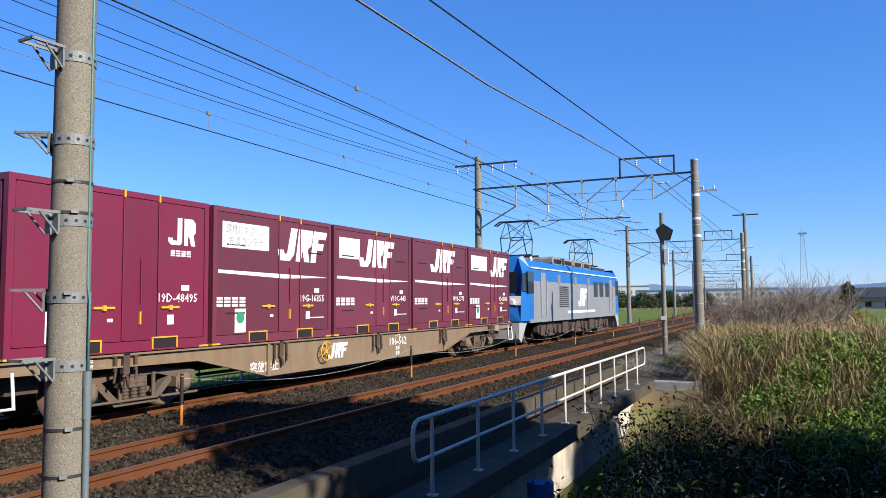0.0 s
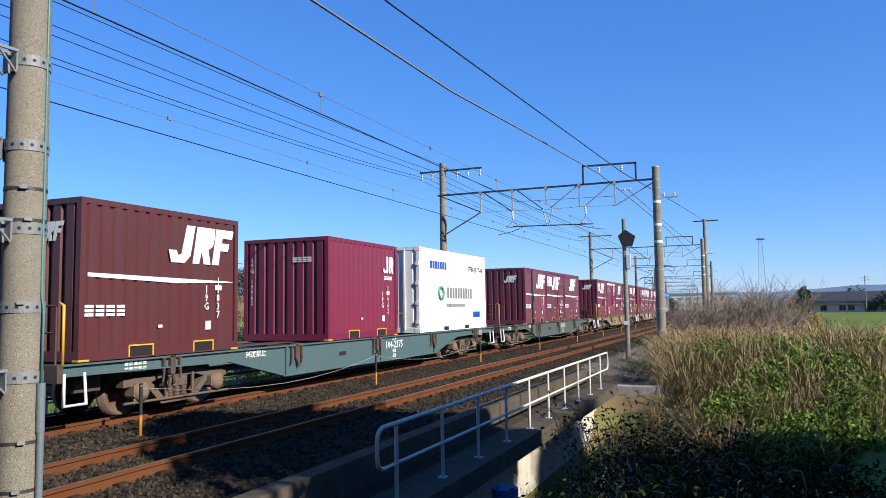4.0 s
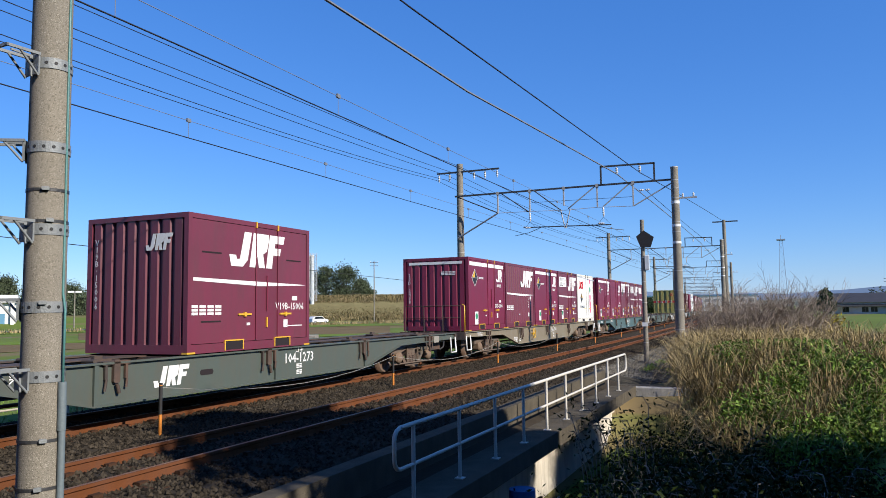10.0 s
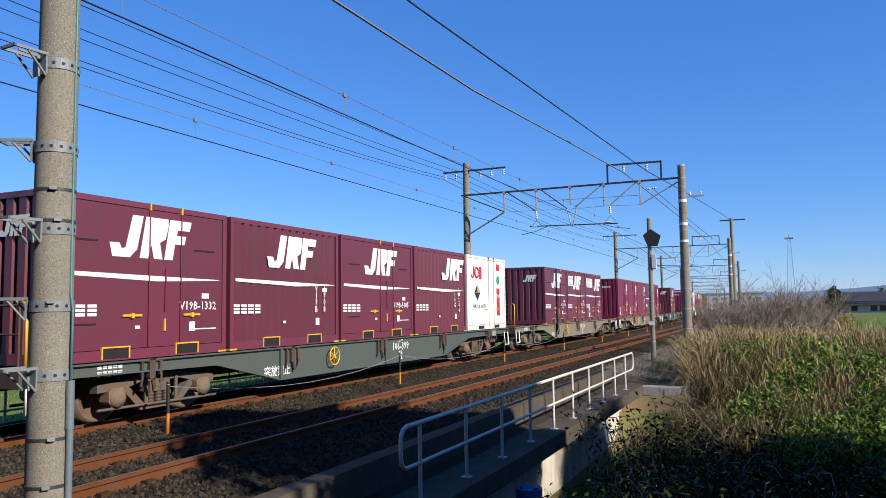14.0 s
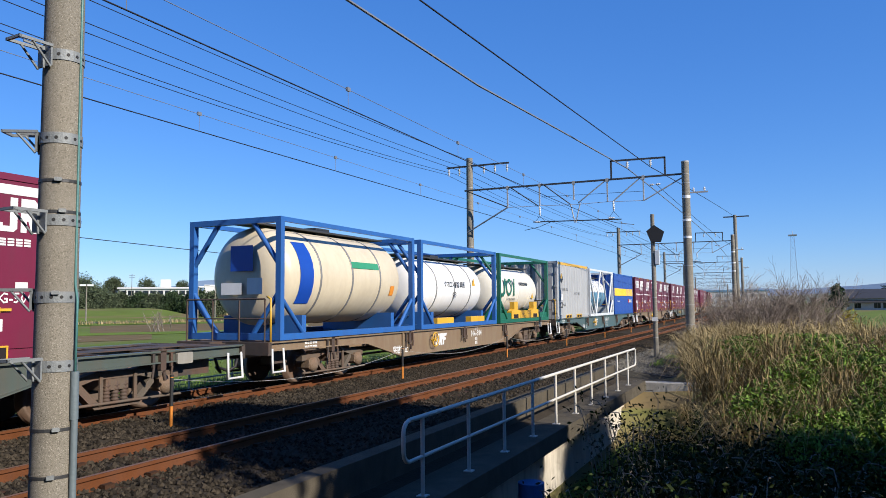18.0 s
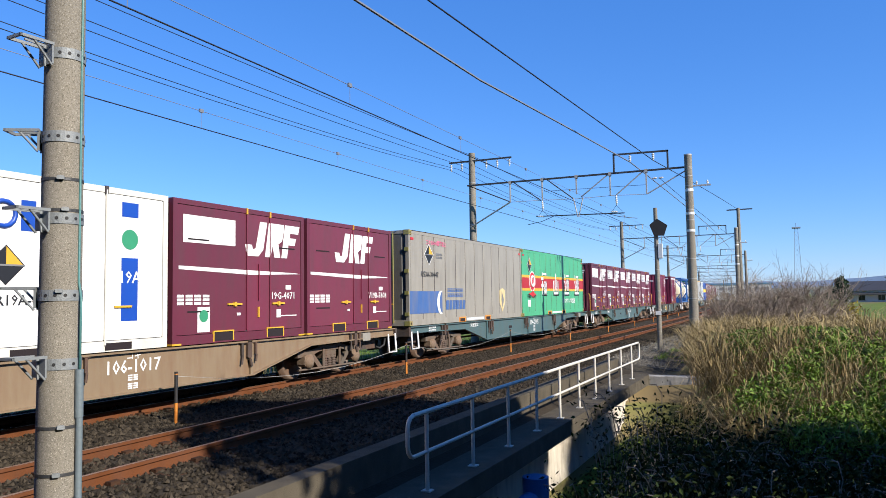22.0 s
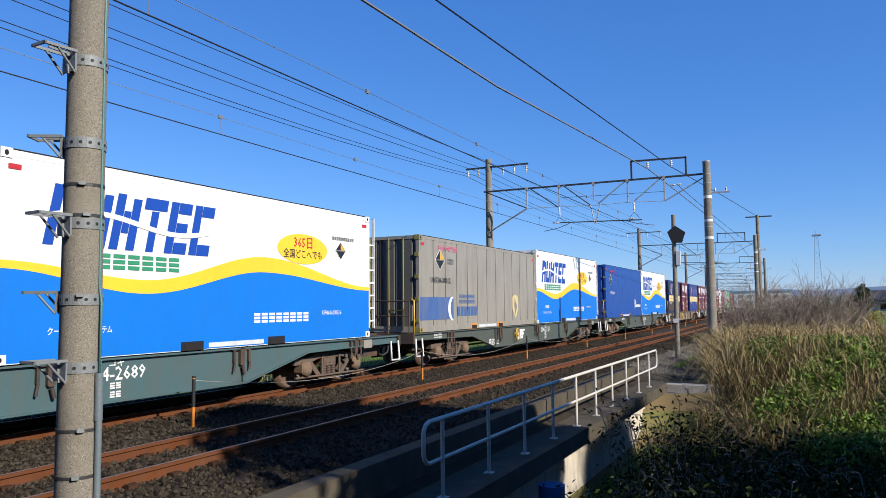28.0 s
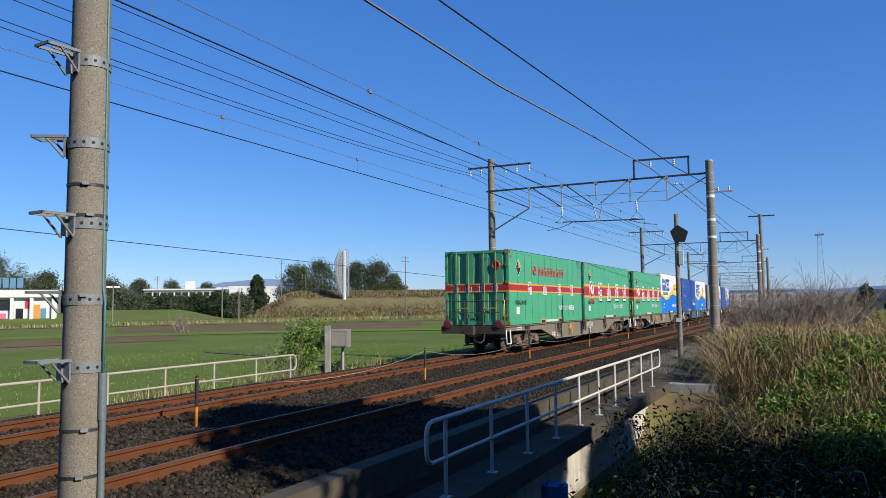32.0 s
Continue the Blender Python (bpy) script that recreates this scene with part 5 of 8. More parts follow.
part("roof", Shape().box(-42.5, 30.5, -0.4, 20.4, 8.2, 9.0), "tank_blue", works, "pale green-blue roof edge")
for i in range(16):
    for k in range(2):
        part("window", Shape().box(-40 + i * 4.4, -37.2 + i * 4.4, -0.08, 0, 2.0 + k * 3.2, 3.6 + k * 3.2), "window_far", works)
works = thing("factory_building", "white factory block with flat roof", "building", at=pose(*polar(11.6, 480), -1, 0, 0, 10))
part("wall", Shape().box(-16, 16, 0, 20, 0, 12.0), "house_white", works)
part("roof", Shape().box(-16.5, 16.5, -0.4, 20.4, 12.0, 12.6), "container_grey", works)
for i in range(7):
    part("window", Shape().box(-14.5 + i * 4.4, -12 + i * 4.4, -0.08, 0, 7, 9.4), "window_far", works)

# ---- distance on the right ----
house = thing("farmhouse", "long white farmhouse with a black tiled roof", "house", at=pose(*polar(-5.4, 240), -1.0, 0, 0, -3))
part("wall", Shape().box(-9.4, 14, 0, 9, 0, 2.9), "house_white", house)
part("roof", Shape().prism("x", -6.6, 14.6, [(-0.8, 3.3), (9.8, 3.3), (4.5, 6.0)]), "roof_dark", house, "black tiled roof")
part("upper_wall", Shape().box(-6.0, 14, 0.3, 8.7, 2.9, 3.4), "house_white", house)
part("lean_to_roof", Shape().prism("x", -9.8, 14.2, [(-1.6, 2.25), (-0.05, 2.75), (-0.05, 2.6), (-1.6, 2.1)]), "roof_dark", house)
for x in (-8, -3.6, 1.2, 3.4, 7.6, 11.4):
    w = part("window", Shape().box(x - 0.8, x + 0.8, -0.05, 0, 0.6, 2.0), "glass", house)
    part("window_frame", Shape().box(x - 0.9, x + 0.9, -0.08, -0.05, 0.5, 0.6).box(x - 0.04, x + 0.04, -0.08, -0.05, 0.6, 2.0), "marking_grey", w)
tree("dark evergreen beside the farmhouse", polar(-3.35, 235), 6.8, 6.0, 140, "dark_leaf", 40, 60, 0.4, 0.1, ground=-1.0)
tree("dark hedge tree beside the farmhouse", polar(-9.4, 240), 4.5, 6.0, 141, "dark_leaf", 40, 60, 0.3, 0.1, ground=-1.0)
field_pole("concrete utility pole beside the farmhouse", -7.1, 235, 10)
tower = thing("radio_tower", "slender steel lattice radio tower on the skyline", "tower", at=pose(*polar(-0.75, 700), -1))
tw = Shape()
for i in range(14):
    z0, z1 = i * 4.2, (i + 1) * 4.2
    w0, w1 = 3.6 - 0.17 * i, 3.6 - 0.17 * (i + 1)
    for sx, sy in ((-1, -1), (1, -1), (1, 1), (-1, 1)):
        tw.tube((sx * w0, sy * w0, z0), (sx * w1, sy * w1, z1), 0.16, 4)
        nx_, ny_ = (sy * -1, sx) if sx * sy > 0 else (sx, -sy)
        tw.tube((sx * w0, sy * w0, z0), (nx_ * w1, ny_ * w1, z1), 0.08, 4)
part("lattice", tw, "tower_steel", tower)
part("platform", Shape().box(-3.4, 3.4, -3.4, 3.4, 58.6, 59.6), "tower_steel", tower)
part("mast", Shape().tube((0, 0, 59), (0, 0, 63), 0.25, 6), "tower_steel", tower)
for k, (left, dist, w, h) in enumerate(((-6.5, 260, 22, 5), (-3.0, 330, 10, 4.5), (-9, 240, 16, 5))):
    tree("low trees at the far edge of the field", polar(left, dist), h, w, 150 + k, "olive_leaf", 36, 50, 0.6, 0.1, group="far trees", ground=-1.2)


def hills(name, label, d, seed, lo, hi, m, a0, a1, rise=0.0):
    s = Shape()
    n = 160
    vs = []
    for i in range(n + 1):
        left = a0 + (a1 - a0) * i / n
        u = noise.fractal(Vector((left * 0.09, seed, 0)), 0.9, 2.0, 5)
        z = lo + (hi - lo) * max(0.0, 0.5 + 0.55 * u) + rise * math.exp(-((left - 40.5) / 4.2) ** 2)
        vs += [(*polar(left, d * 0.97), -3), (*polar(left, d), z)]
    return thing(name, label, "hills", kind="structure", data=s.add(vs, [(2 * i, 2 * i + 2, 2 * i + 3, 2 * i + 1) for i in range(n)], True), material=m)


hills("hills", "hills on the horizon, coloured blue for haze", 4200, 3.3, 40, 120, "hill", -75, 110, 75.0)
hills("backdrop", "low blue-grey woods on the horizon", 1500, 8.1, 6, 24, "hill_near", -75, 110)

# white car on the road
car = thing("small_car", "small white hatchback car on the field road", "car")
part("body", Shape().prism("x", -0.8, 0.8, [(-1.9, 0.3), (1.9, 0.3), (1.95, 0.75), (1.2, 0.92), (0.5, 1.42), (-1.3, 1.46), (-1.9, 0.95)]), "container_white", car, "white car body")
for s in (-1, 1):
    part("side_window", Shape().prism("x", min(s * 0.8, s * 0.81), max(s * 0.8, s * 0.81), [(-1.5, 0.95), (0.95, 0.95), (0.45, 1.36), (-1.25, 1.38)]), "glass", car)
    for y in (-1.2, 1.25):
        w = part("wheel", Shape().lathe((s * 0.66, y, 0.3), (s, 0, 0), [(-0.05, 0.1), (-0.05, 0.3), (0.14, 0.3), (0.15, 0.2)], 16), "rubber", car)
        part("rim", Shape().lathe((s * 0.812, y, 0.3), (s, 0, 0), [(0, 0.18), (0.01, 0.17)], 12), "galvanised", w)


# ---- the train: containers ----
# A container's origin is the middle of its base; +y points along the way of travel, +x to the near side.
def corrugated(length, z0, z1, out, deep, pitch, flip=False, duty=0.55):
    """Ribbed sheet in the y-z plane with its ridges at x = out and its grooves deep behind them."""
    n = max(3, round(length / pitch))
    p = length / n
    pts = []
    for i in range(n):
        a = -length / 2 + i * p
        r = p * duty / 2
        m = a + p / 2
        s = min(deep, p * 0.12)
        pts += [(a, out - deep), (m - r - s, out - deep), (m - r, out), (m + r, out), (m + r + s, out - deep)]
    pts.append((length / 2, out - deep))
    vs = [(x, y, z) for y, x in pts for z in (z0, z1)]
    fs = [(2 * i, 2 * i + 2, 2 * i + 3, 2 * i + 1) for i in range(len(pts) - 1)]
    return Shape().add(vs, fs)


def turned(shape, quarter):
    """The shape turned by quarters round z."""
    c, s = [(1, 0), (0, 1), (-1, 0), (0, -1)][quarter % 4]
    shape.v = [(x * c - y * s, x * s + y * c, z) for x, y, z in shape.v]
    return shape


def hooked(ox, oz, w, h, lean=0.18):
    """Outline of a slanted slab with a hook at its foot."""
    k = lean * h
    return [(ox + w * 0.55 + k, oz + h), (ox + w + k, oz + h), (ox + w * 0.95 + k * 0.2, oz + h * 0.2), (ox + w * 0.7, oz), (ox, oz), (ox - w * 0.12, oz + h * 0.32),
            (ox + w * 0.28, oz + h * 0.32), (ox + w * 0.36, oz + h * 0.2), (ox + w * 0.52, oz + h * 0.22)]


def slab(ox, oz, w, h, lean=0.18, foot=1.0):
    k = lean * h
    return [(ox + k, oz + h), (ox + w + k, oz + h), (ox + w * foot, oz), (ox, oz)]


def wordmark(w, h):
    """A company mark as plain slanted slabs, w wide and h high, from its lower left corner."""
    s = Shape()
    u = w - 0.18 * h
    s.prism("x", -0.003, 0, hooked(0, 0, u * 0.31, h))
    k, q = 0.18 * h, u * 0.345
    s.prism("x", -0.003, 0, [(q + k, h), (q + u * 0.31 + k, h), (q + u * 0.33 + k * 0.75, h * 0.8), (q + u * 0.31 + k * 0.5, h * 0.5), (q + u * 0.24 + k * 0.4, h * 0.4), (q + u * 0.31, 0), (q + u * 0.19, 0), (q + u * 0.13 + k * 0.3, h * 0.34), (q + u * 0.11, 0), (q, 0)])
    q = u * 0.68
    s.prism("x", -0.003, 0, [(q + k, h), (q + u * 0.32 + k, h), (q + u * 0.31 + k * 0.75, h * 0.76), (q + u * 0.13 + k * 0.75, h * 0.76), (q + u * 0.13 + k * 0.64, h * 0.62), (q + u * 0.27 + k * 0.62, h * 0.62), (q + u * 0.26 + k * 0.4, h * 0.40), (q + u * 0.12 + k * 0.4, h * 0.40), (q + u * 0.12, 0), (q, 0)])
    return s


def roundmark(w, h):
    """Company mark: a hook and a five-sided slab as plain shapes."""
    s = Shape()
    t = w * 0.17
    s.prism("x", -0.003, 0, [(0, h * .25), (0, h * .12), (w * .1, 0), (w * .42, 0), (w * .5, h * .1), (w * .5, h), (w * .5 - t, h), (w * .5 - t, h * .16), (t, h * .16), (t, h * .25)])
    s.prism("x", -0.003, 0, [(w * .58, 0), (w * .58, h), (w * .9, h), (w, h * .86), (w, h * .5), (w * .92, h * .4), (w, 0), (w * .84, 0), (w * .76, h * .34), (w * .72, h * .34), (w * .72, 0)])
    return s


def glyph_bars(n, size, rows=1):
    """Writing that cannot be read: plain bars in n places."""
    s = Shape()
    for r in range(rows):
        for i in range(n):
            y, z = (i - n / 2) * size * 1.08, -r * size * 1.3
            for z0, z1 in ((0.0, 0.24), (0.34, 0.58), (0.68, 0.92)):
                s.box(-0.003, 0, y, y + size * 0.86, z + size * z0, z + size * z1)
    return s


def diamond(parent, y, z, r, x, top="marking_yellow", length_12=False):
    mark = part("warning_diamond", flat([(y, z - r), (y + r, z), (y, z + r), (y - r, z)], x), "marking_black", parent, "black and yellow hazard diamond")
    part("diamond_rim", flat([(y, z - r * 1.1), (y + r * 1.1, z), (y, z + r * 1.1), (y - r * 1.1, z)], x - 0.0015), "marking_white", mark)
    d = -1 if length_12 else 1
    part("diamond_quarter", flat([(y, z), (y, z + r * 0.92), (y + d * r * 0.92, z)], x + 0.002), top, mark, "yellow quarter of the diamond")
    part("diamond_cross", flat([(y - r, z - 0.012), (y + r, z - 0.012), (y + r, z + 0.012), (y - r, z + 0.012)], x + 0.003), "marking_grey", mark)


L12, W12, H12 = 3.715, 2.45, 2.5
LOOKS = {"new": "maroon_new", "old": "maroon_old", "brown": "maroon_brown"}


def box_frame(name_key, colour, L, H, W=2.45, post=0.1, rail=0.09):
    """Posts, rails and floor of a box container, as one mesh."""
    def build():
        s = Shape()
        for sx in (-1, 1):
            for sy in (-1, 1):
                x, y = sx * W / 2, sy * L / 2
                s.box(min(x, x - sx * post), max(x, x - sx * post), min(y, y - sy * post), max(y, y - sy * post), 0.0, H)
            x = sx * W / 2
            s.box(min(x, x - sx * 0.07), max(x, x - sx * 0.07), -L / 2 + post, L / 2 - post, H - rail, H)
            s.box(min(x, x - sx * 0.07), max(x, x - sx * 0.07), -L / 2 + post, L / 2 - post, 0.0, 0.16)
        for sy in (-1, 1):
            y = sy * L / 2
            s.box(-W / 2 + post, W / 2 - post, min(y, y - sy * 0.07), max(y, y - sy * 0.07), H - rail, H)
            s.box(-W / 2 + post, W / 2 - post, min(y, y - sy * 0.07), max(y, y - sy * 0.07), 0.0, 0.16)
        return s
    return shared(("frame", name_key, colour, L, H), build, colour)


def common_box(root, colour, L, H, roof="container_grey", end_pitch=0.27, posts="frame", end_colour=None):
    W = 2.45
    part("frame", box_frame("frame", colour, L, H), colour, root)
    part("floor", shared(("floor", L), lambda: Shape().box(-W / 2 + 0.08, W / 2 - 0.08, -L / 2 + 0.08, L / 2 - 0.08, 0.03, 0.13), "iron"), "iron", root)
    part("roof_panel", shared(("roof", L, H, colour), lambda: Shape().box(-W / 2 + 0.07, W / 2 - 0.07, -L / 2 + 0.07, L / 2 - 0.07, H - 0.035, H - 0.01), colour), colour, root)
    ec = end_colour or colour
    for q, y in ((3, -1), (1, 1)):
        part("end_wall", shared(("end", L, H, ec, q), lambda: turned(corrugated(W - 0.2, 0.16, H - 0.09, L / 2 - 0.012, 0.05, end_pitch), q), ec), ec, root)


def container_12ft(number, style, at, look_of="old", panel="", twelve=""):
    """A twelve-foot railway container. style: doors (D new mark, F old mark, T white band, J tank line), ribbed (G new mark, C old mark)."""
    colour = LOOKS[look_of]
    words = {"D": "with smooth doors and white mark", "F": "with white mark and stripe", "T": "with white band and hazard diamond",
             "G": "with ribbed sides, white mark", "C": "with ribbed sides and white stripe"}[style]
    hue = {"new": "bright maroon", "old": "faded maroon", "brown": "dark brown"}[look_of]
    root = thing("freight_container", f"{hue} steel container {words}", "container", "containers on the train", at=at)
    L, H = L12, H12
    common_box(root, colour, L, H)
    X = W12 / 2
    ribbed = style in "GC"
    for sx, q in ((1, 0), (-1, 2)):
        if ribbed or sx < 0:
            part("side_wall", shared(("ribside", colour, q), lambda: turned(corrugated(L - 0.2, 0.16, H - 0.09, X - 0.004, 0.036, 0.245 if ribbed else 0.31), q), colour), colour, root)
    if not ribbed:
        cuts = [-L / 2 + 0.1, 0.02, 0.72, L / 2 - 0.1]
        part("door_backing", shared("door_backing", lambda: Shape().box(X - 0.09, X - 0.05, -L / 2 + 0.1, L / 2 - 0.1, 0.16, H - 0.09), "dark_gap"), "dark_gap", root)
        for i, (a, b) in enumerate(zip(cuts, cuts[1:])):
            leaf = part("door_leaf", shared(("leaf", colour, i), lambda: Shape().box(X - 0.05, X - 0.012, a + 0.012, b - 0.012, 0.17, H - 0.1, 0.02), colour), colour, root)
            part("door_seal", shared(("seal", i), lambda: Shape().box(X - 0.06, X - 0.02, b - 0.02, b + 0.02, 0.17, H - 0.1), "seal"), "seal", leaf)
        for y in (0.02, 0.72):
            part("hinge", shared(("hinge", y), lambda: Shape().box(X - 0.03, X + 0.018, y - 0.016, y + 0.016, H - 0.11, H + 0.008), "marking_yellow"), "marking_yellow", root, "small yellow door hinge")
            part("hinge_pin", shared(("hinge_pin", y), lambda: Shape().tube((X, y, 0.2), (X, y, H - 0.1), 0.012, 6), colour), colour, root)
        for y in (-0.32, 0.98):
            h = part("door_handle", shared(("handle", y), lambda: Shape().box(X - 0.01, X + 0.02, y - 0.19, y + 0.19, 0.665, 0.70).box(X - 0.01, X + 0.03, y - 0.03, y + 0.03, 0.64, 0.72), "marking_yellow"), "marking_yellow", root, "yellow door bar")
        part("lock_rod", shared("lock_rod", lambda: Shape().tube((X + 0.006, 0.37, 0.75), (X + 0.006, 0.37, 1.45), 0.014, 6), colour), colour, root)
        part("lock_grip", shared("lock_grip", lambda: Shape().box(X - 0.01, X + 0.016, 0.345, 0.375, 0.42, 0.62), "marking_yellow"), "marking_yellow", root)
    for y in (-0.62, 0.88):
        k = part("fork_pocket", shared(("pocket", y), lambda: Shape().box(X - 0.03, X + 0.014, y - 0.27, y + 0.27, 0.19, 0.212).box(X - 0.03, X + 0.01, y - 0.27, y - 0.245, 0.02, 0.19).box(X - 0.03, X + 0.01, y + 0.245, y + 0.27, 0.02, 0.19), "marking_yellow"), "marking_yellow", root, "yellow fork pocket frame")
        part("pocket_hollow", shared(("hollow", y), lambda: Shape().box(X - 0.02, X + 0.004, y - 0.245, y + 0.245, 0.03, 0.19), "dark_gap"), "dark_gap", k)
    part("corner_foot", shared("corner_feet", lambda: Shape().box(X - 0.12, X + 0.004, -L / 2 - 0.002, -L / 2 + 0.2, 0.0, 0.03), "marking_yellow"), "marking_yellow", root)
    part("corner_foot", shared("corner_feet_b", lambda: Shape().box(X - 0.12, X + 0.004, L / 2 - 0.2, L / 2 + 0.002, 0.0, 0.03), "marking_yellow"), "marking_yellow", root)
    f = X + 0.004 if ribbed else X - 0.006
    white = "marking_white"

    def put(key, build, y, z, name, m=white, label=""):
        return part(name, shared(key, build, m), m, root, label, at=Matrix.Translation((f, y, z)))
    old = style in "FC"
    if old:
        put("wordmark", lambda: wordmark(1.68, 0.68), -0.72 if number.startswith("V19") else 0.03, 1.60, "company_mark", label="white slanted company mark")
        put("stripe", lambda: Shape().prism("x", -0.003, 0, [(-1.72, 1.29), (-1.72, 1.35), (1.55, 1.30), (1.72, 1.285), (0.2, 1.235)]), 0, 0, "white_stripe")
        put("smallmark", lambda: glyph_bars(4, 0.19), -1.35, 0.68, "company_name")
        if not ribbed:
            for y, z in ((-1.25, 1.82), (1.28, 1.80), (-1.25, 0.56)):
                put("grip_slot", lambda: Shape().box(-0.002, 0.001, -0.26, 0.26, -0.014, 0.014), y, z, "grip_slot", m="dark_gap")
            put("sill_dash", lambda: Shape().box(-0.003, 0, -0.3, 0.3, 0, 0.02), 1.3, 0.42, "dash")
    else:
        yy = 1.02 if style != "G" else 1.1
        put("roundmark", lambda: roundmark(0.62, 0.46), yy - 0.1, 1.72, "company_mark", label="white company mark")
        put("smallmark2", lambda: glyph_bars(4, 0.11), yy + 0.2, 1.53, "company_name")
    if style == "T":
        for a, b in ((-1.72, -0.03), (0.07, 0.67), (0.77, 1.72)):
            put(("band", a), lambda: Shape().box(-0.003, 0, a, b, 0, 0.13), 0, 2.22, "white_band")
        diamond(root, -1.25, 1.80, 0.27, f + 0.002, length_12=True)
        put("diamond_words", lambda: glyph_bars(6, 0.07), -0.65, 1.78, "notice_writing")
        part("end_band", shared("end_band", lambda: Shape().box(-1.0, 1.0, -L / 2 - 0.001, -L / 2 + 0.011, 2.27, 2.36), white), white, root)
    if panel:
        wide = 0.44 if number.startswith("V19") else 0.66
        pan = put(("panel", wide), lambda: Shape().box(-0.004, 0, -wide, wide, -0.24, 0.24), -1.62 + wide, 2.0, "slogan_panel", label="white slogan panel")
        if panel == "words":
            for i, text in enumerate(("環境にやさしい", "鉄道コンテナ")):
                part("slogan", letters(text, 0.2, "container_grey", width=wide * (1.72 if i == 0 else 1.5)), "container_grey", pan, at=Matrix.Translation((0.003, 0, 0.1 - i * 0.22)))
    if ribbed or style == "C":
        for i, word in enumerate(number.split("-")):
            part("container_number", letters(word, 0.19, white, column=True), white, root, at=Matrix.Translation((f + 0.002, 0.95 + 0.32 * i, 0.98)))
        put("tare_box", lambda: Shape().box(-0.003, 0, -0.09, 0.09, 0, 0.09), 1.28, 1.13, "label_plate")
    else:
        part("container_number", letters(number, 0.2, white), white, root, at=Matrix.Translation((f + 0.002, 1.15, 0.83)))
        put("tare_box", lambda: Shape().box(-0.003, 0, -0.09, 0.09, 0, 0.09), 1.32, 0.96, "label_plate")
    put("notice_a", lambda: Shape().box(-0.003, 0, -0.07, 0.07, 0, 0.16), 1.0, 0.40, "label_plate")
    put("notice_b", lambda: Shape().box(-0.003, 0, -0.05, 0.05, 0, 0.05), -0.2, 0.47, "label_plate")
    if twelve:
        st = put("sticker", lambda: Shape().box(-0.004, 0, -0.15, 0.15, -0.22, 0.22), -1.12, 0.42, "sticker", label="white sticker with a green picture")
        part("sticker_picture", shared("sticker_picture", lambda: Shape().lathe((0.002, 0, 0.06), (1, 0, 0), [(0, 0.11), (0.002, 0.11)], 14), "marking_green"), "marking_green", st)
    # rear end: number in a column and a small mark
    ey = -L / 2 - 0.002
    turn = Matrix.Translation((0, ey, 0)) @ Matrix.Rotation(-math.pi / 2, 4, "Z")
    part("end_number", letters(number.replace("-", "·"), 0.16, white, column=True), white, root, at=turn @ Matrix.Translation((0.0, -0.98, 1.45)))
    if old:
        part("end_mark", shared("end_mark", lambda: wordmark(0.62, 0.3), white), white, root, at=turn @ Matrix.Translation((0, 0.25, 1.85)))
    else:
        part("end_mark", shared("end_name", lambda: glyph_bars(4, 0.13), white), white, root, at=turn @ Matrix.Translation((0, 0.5, 1.9)))
    return root


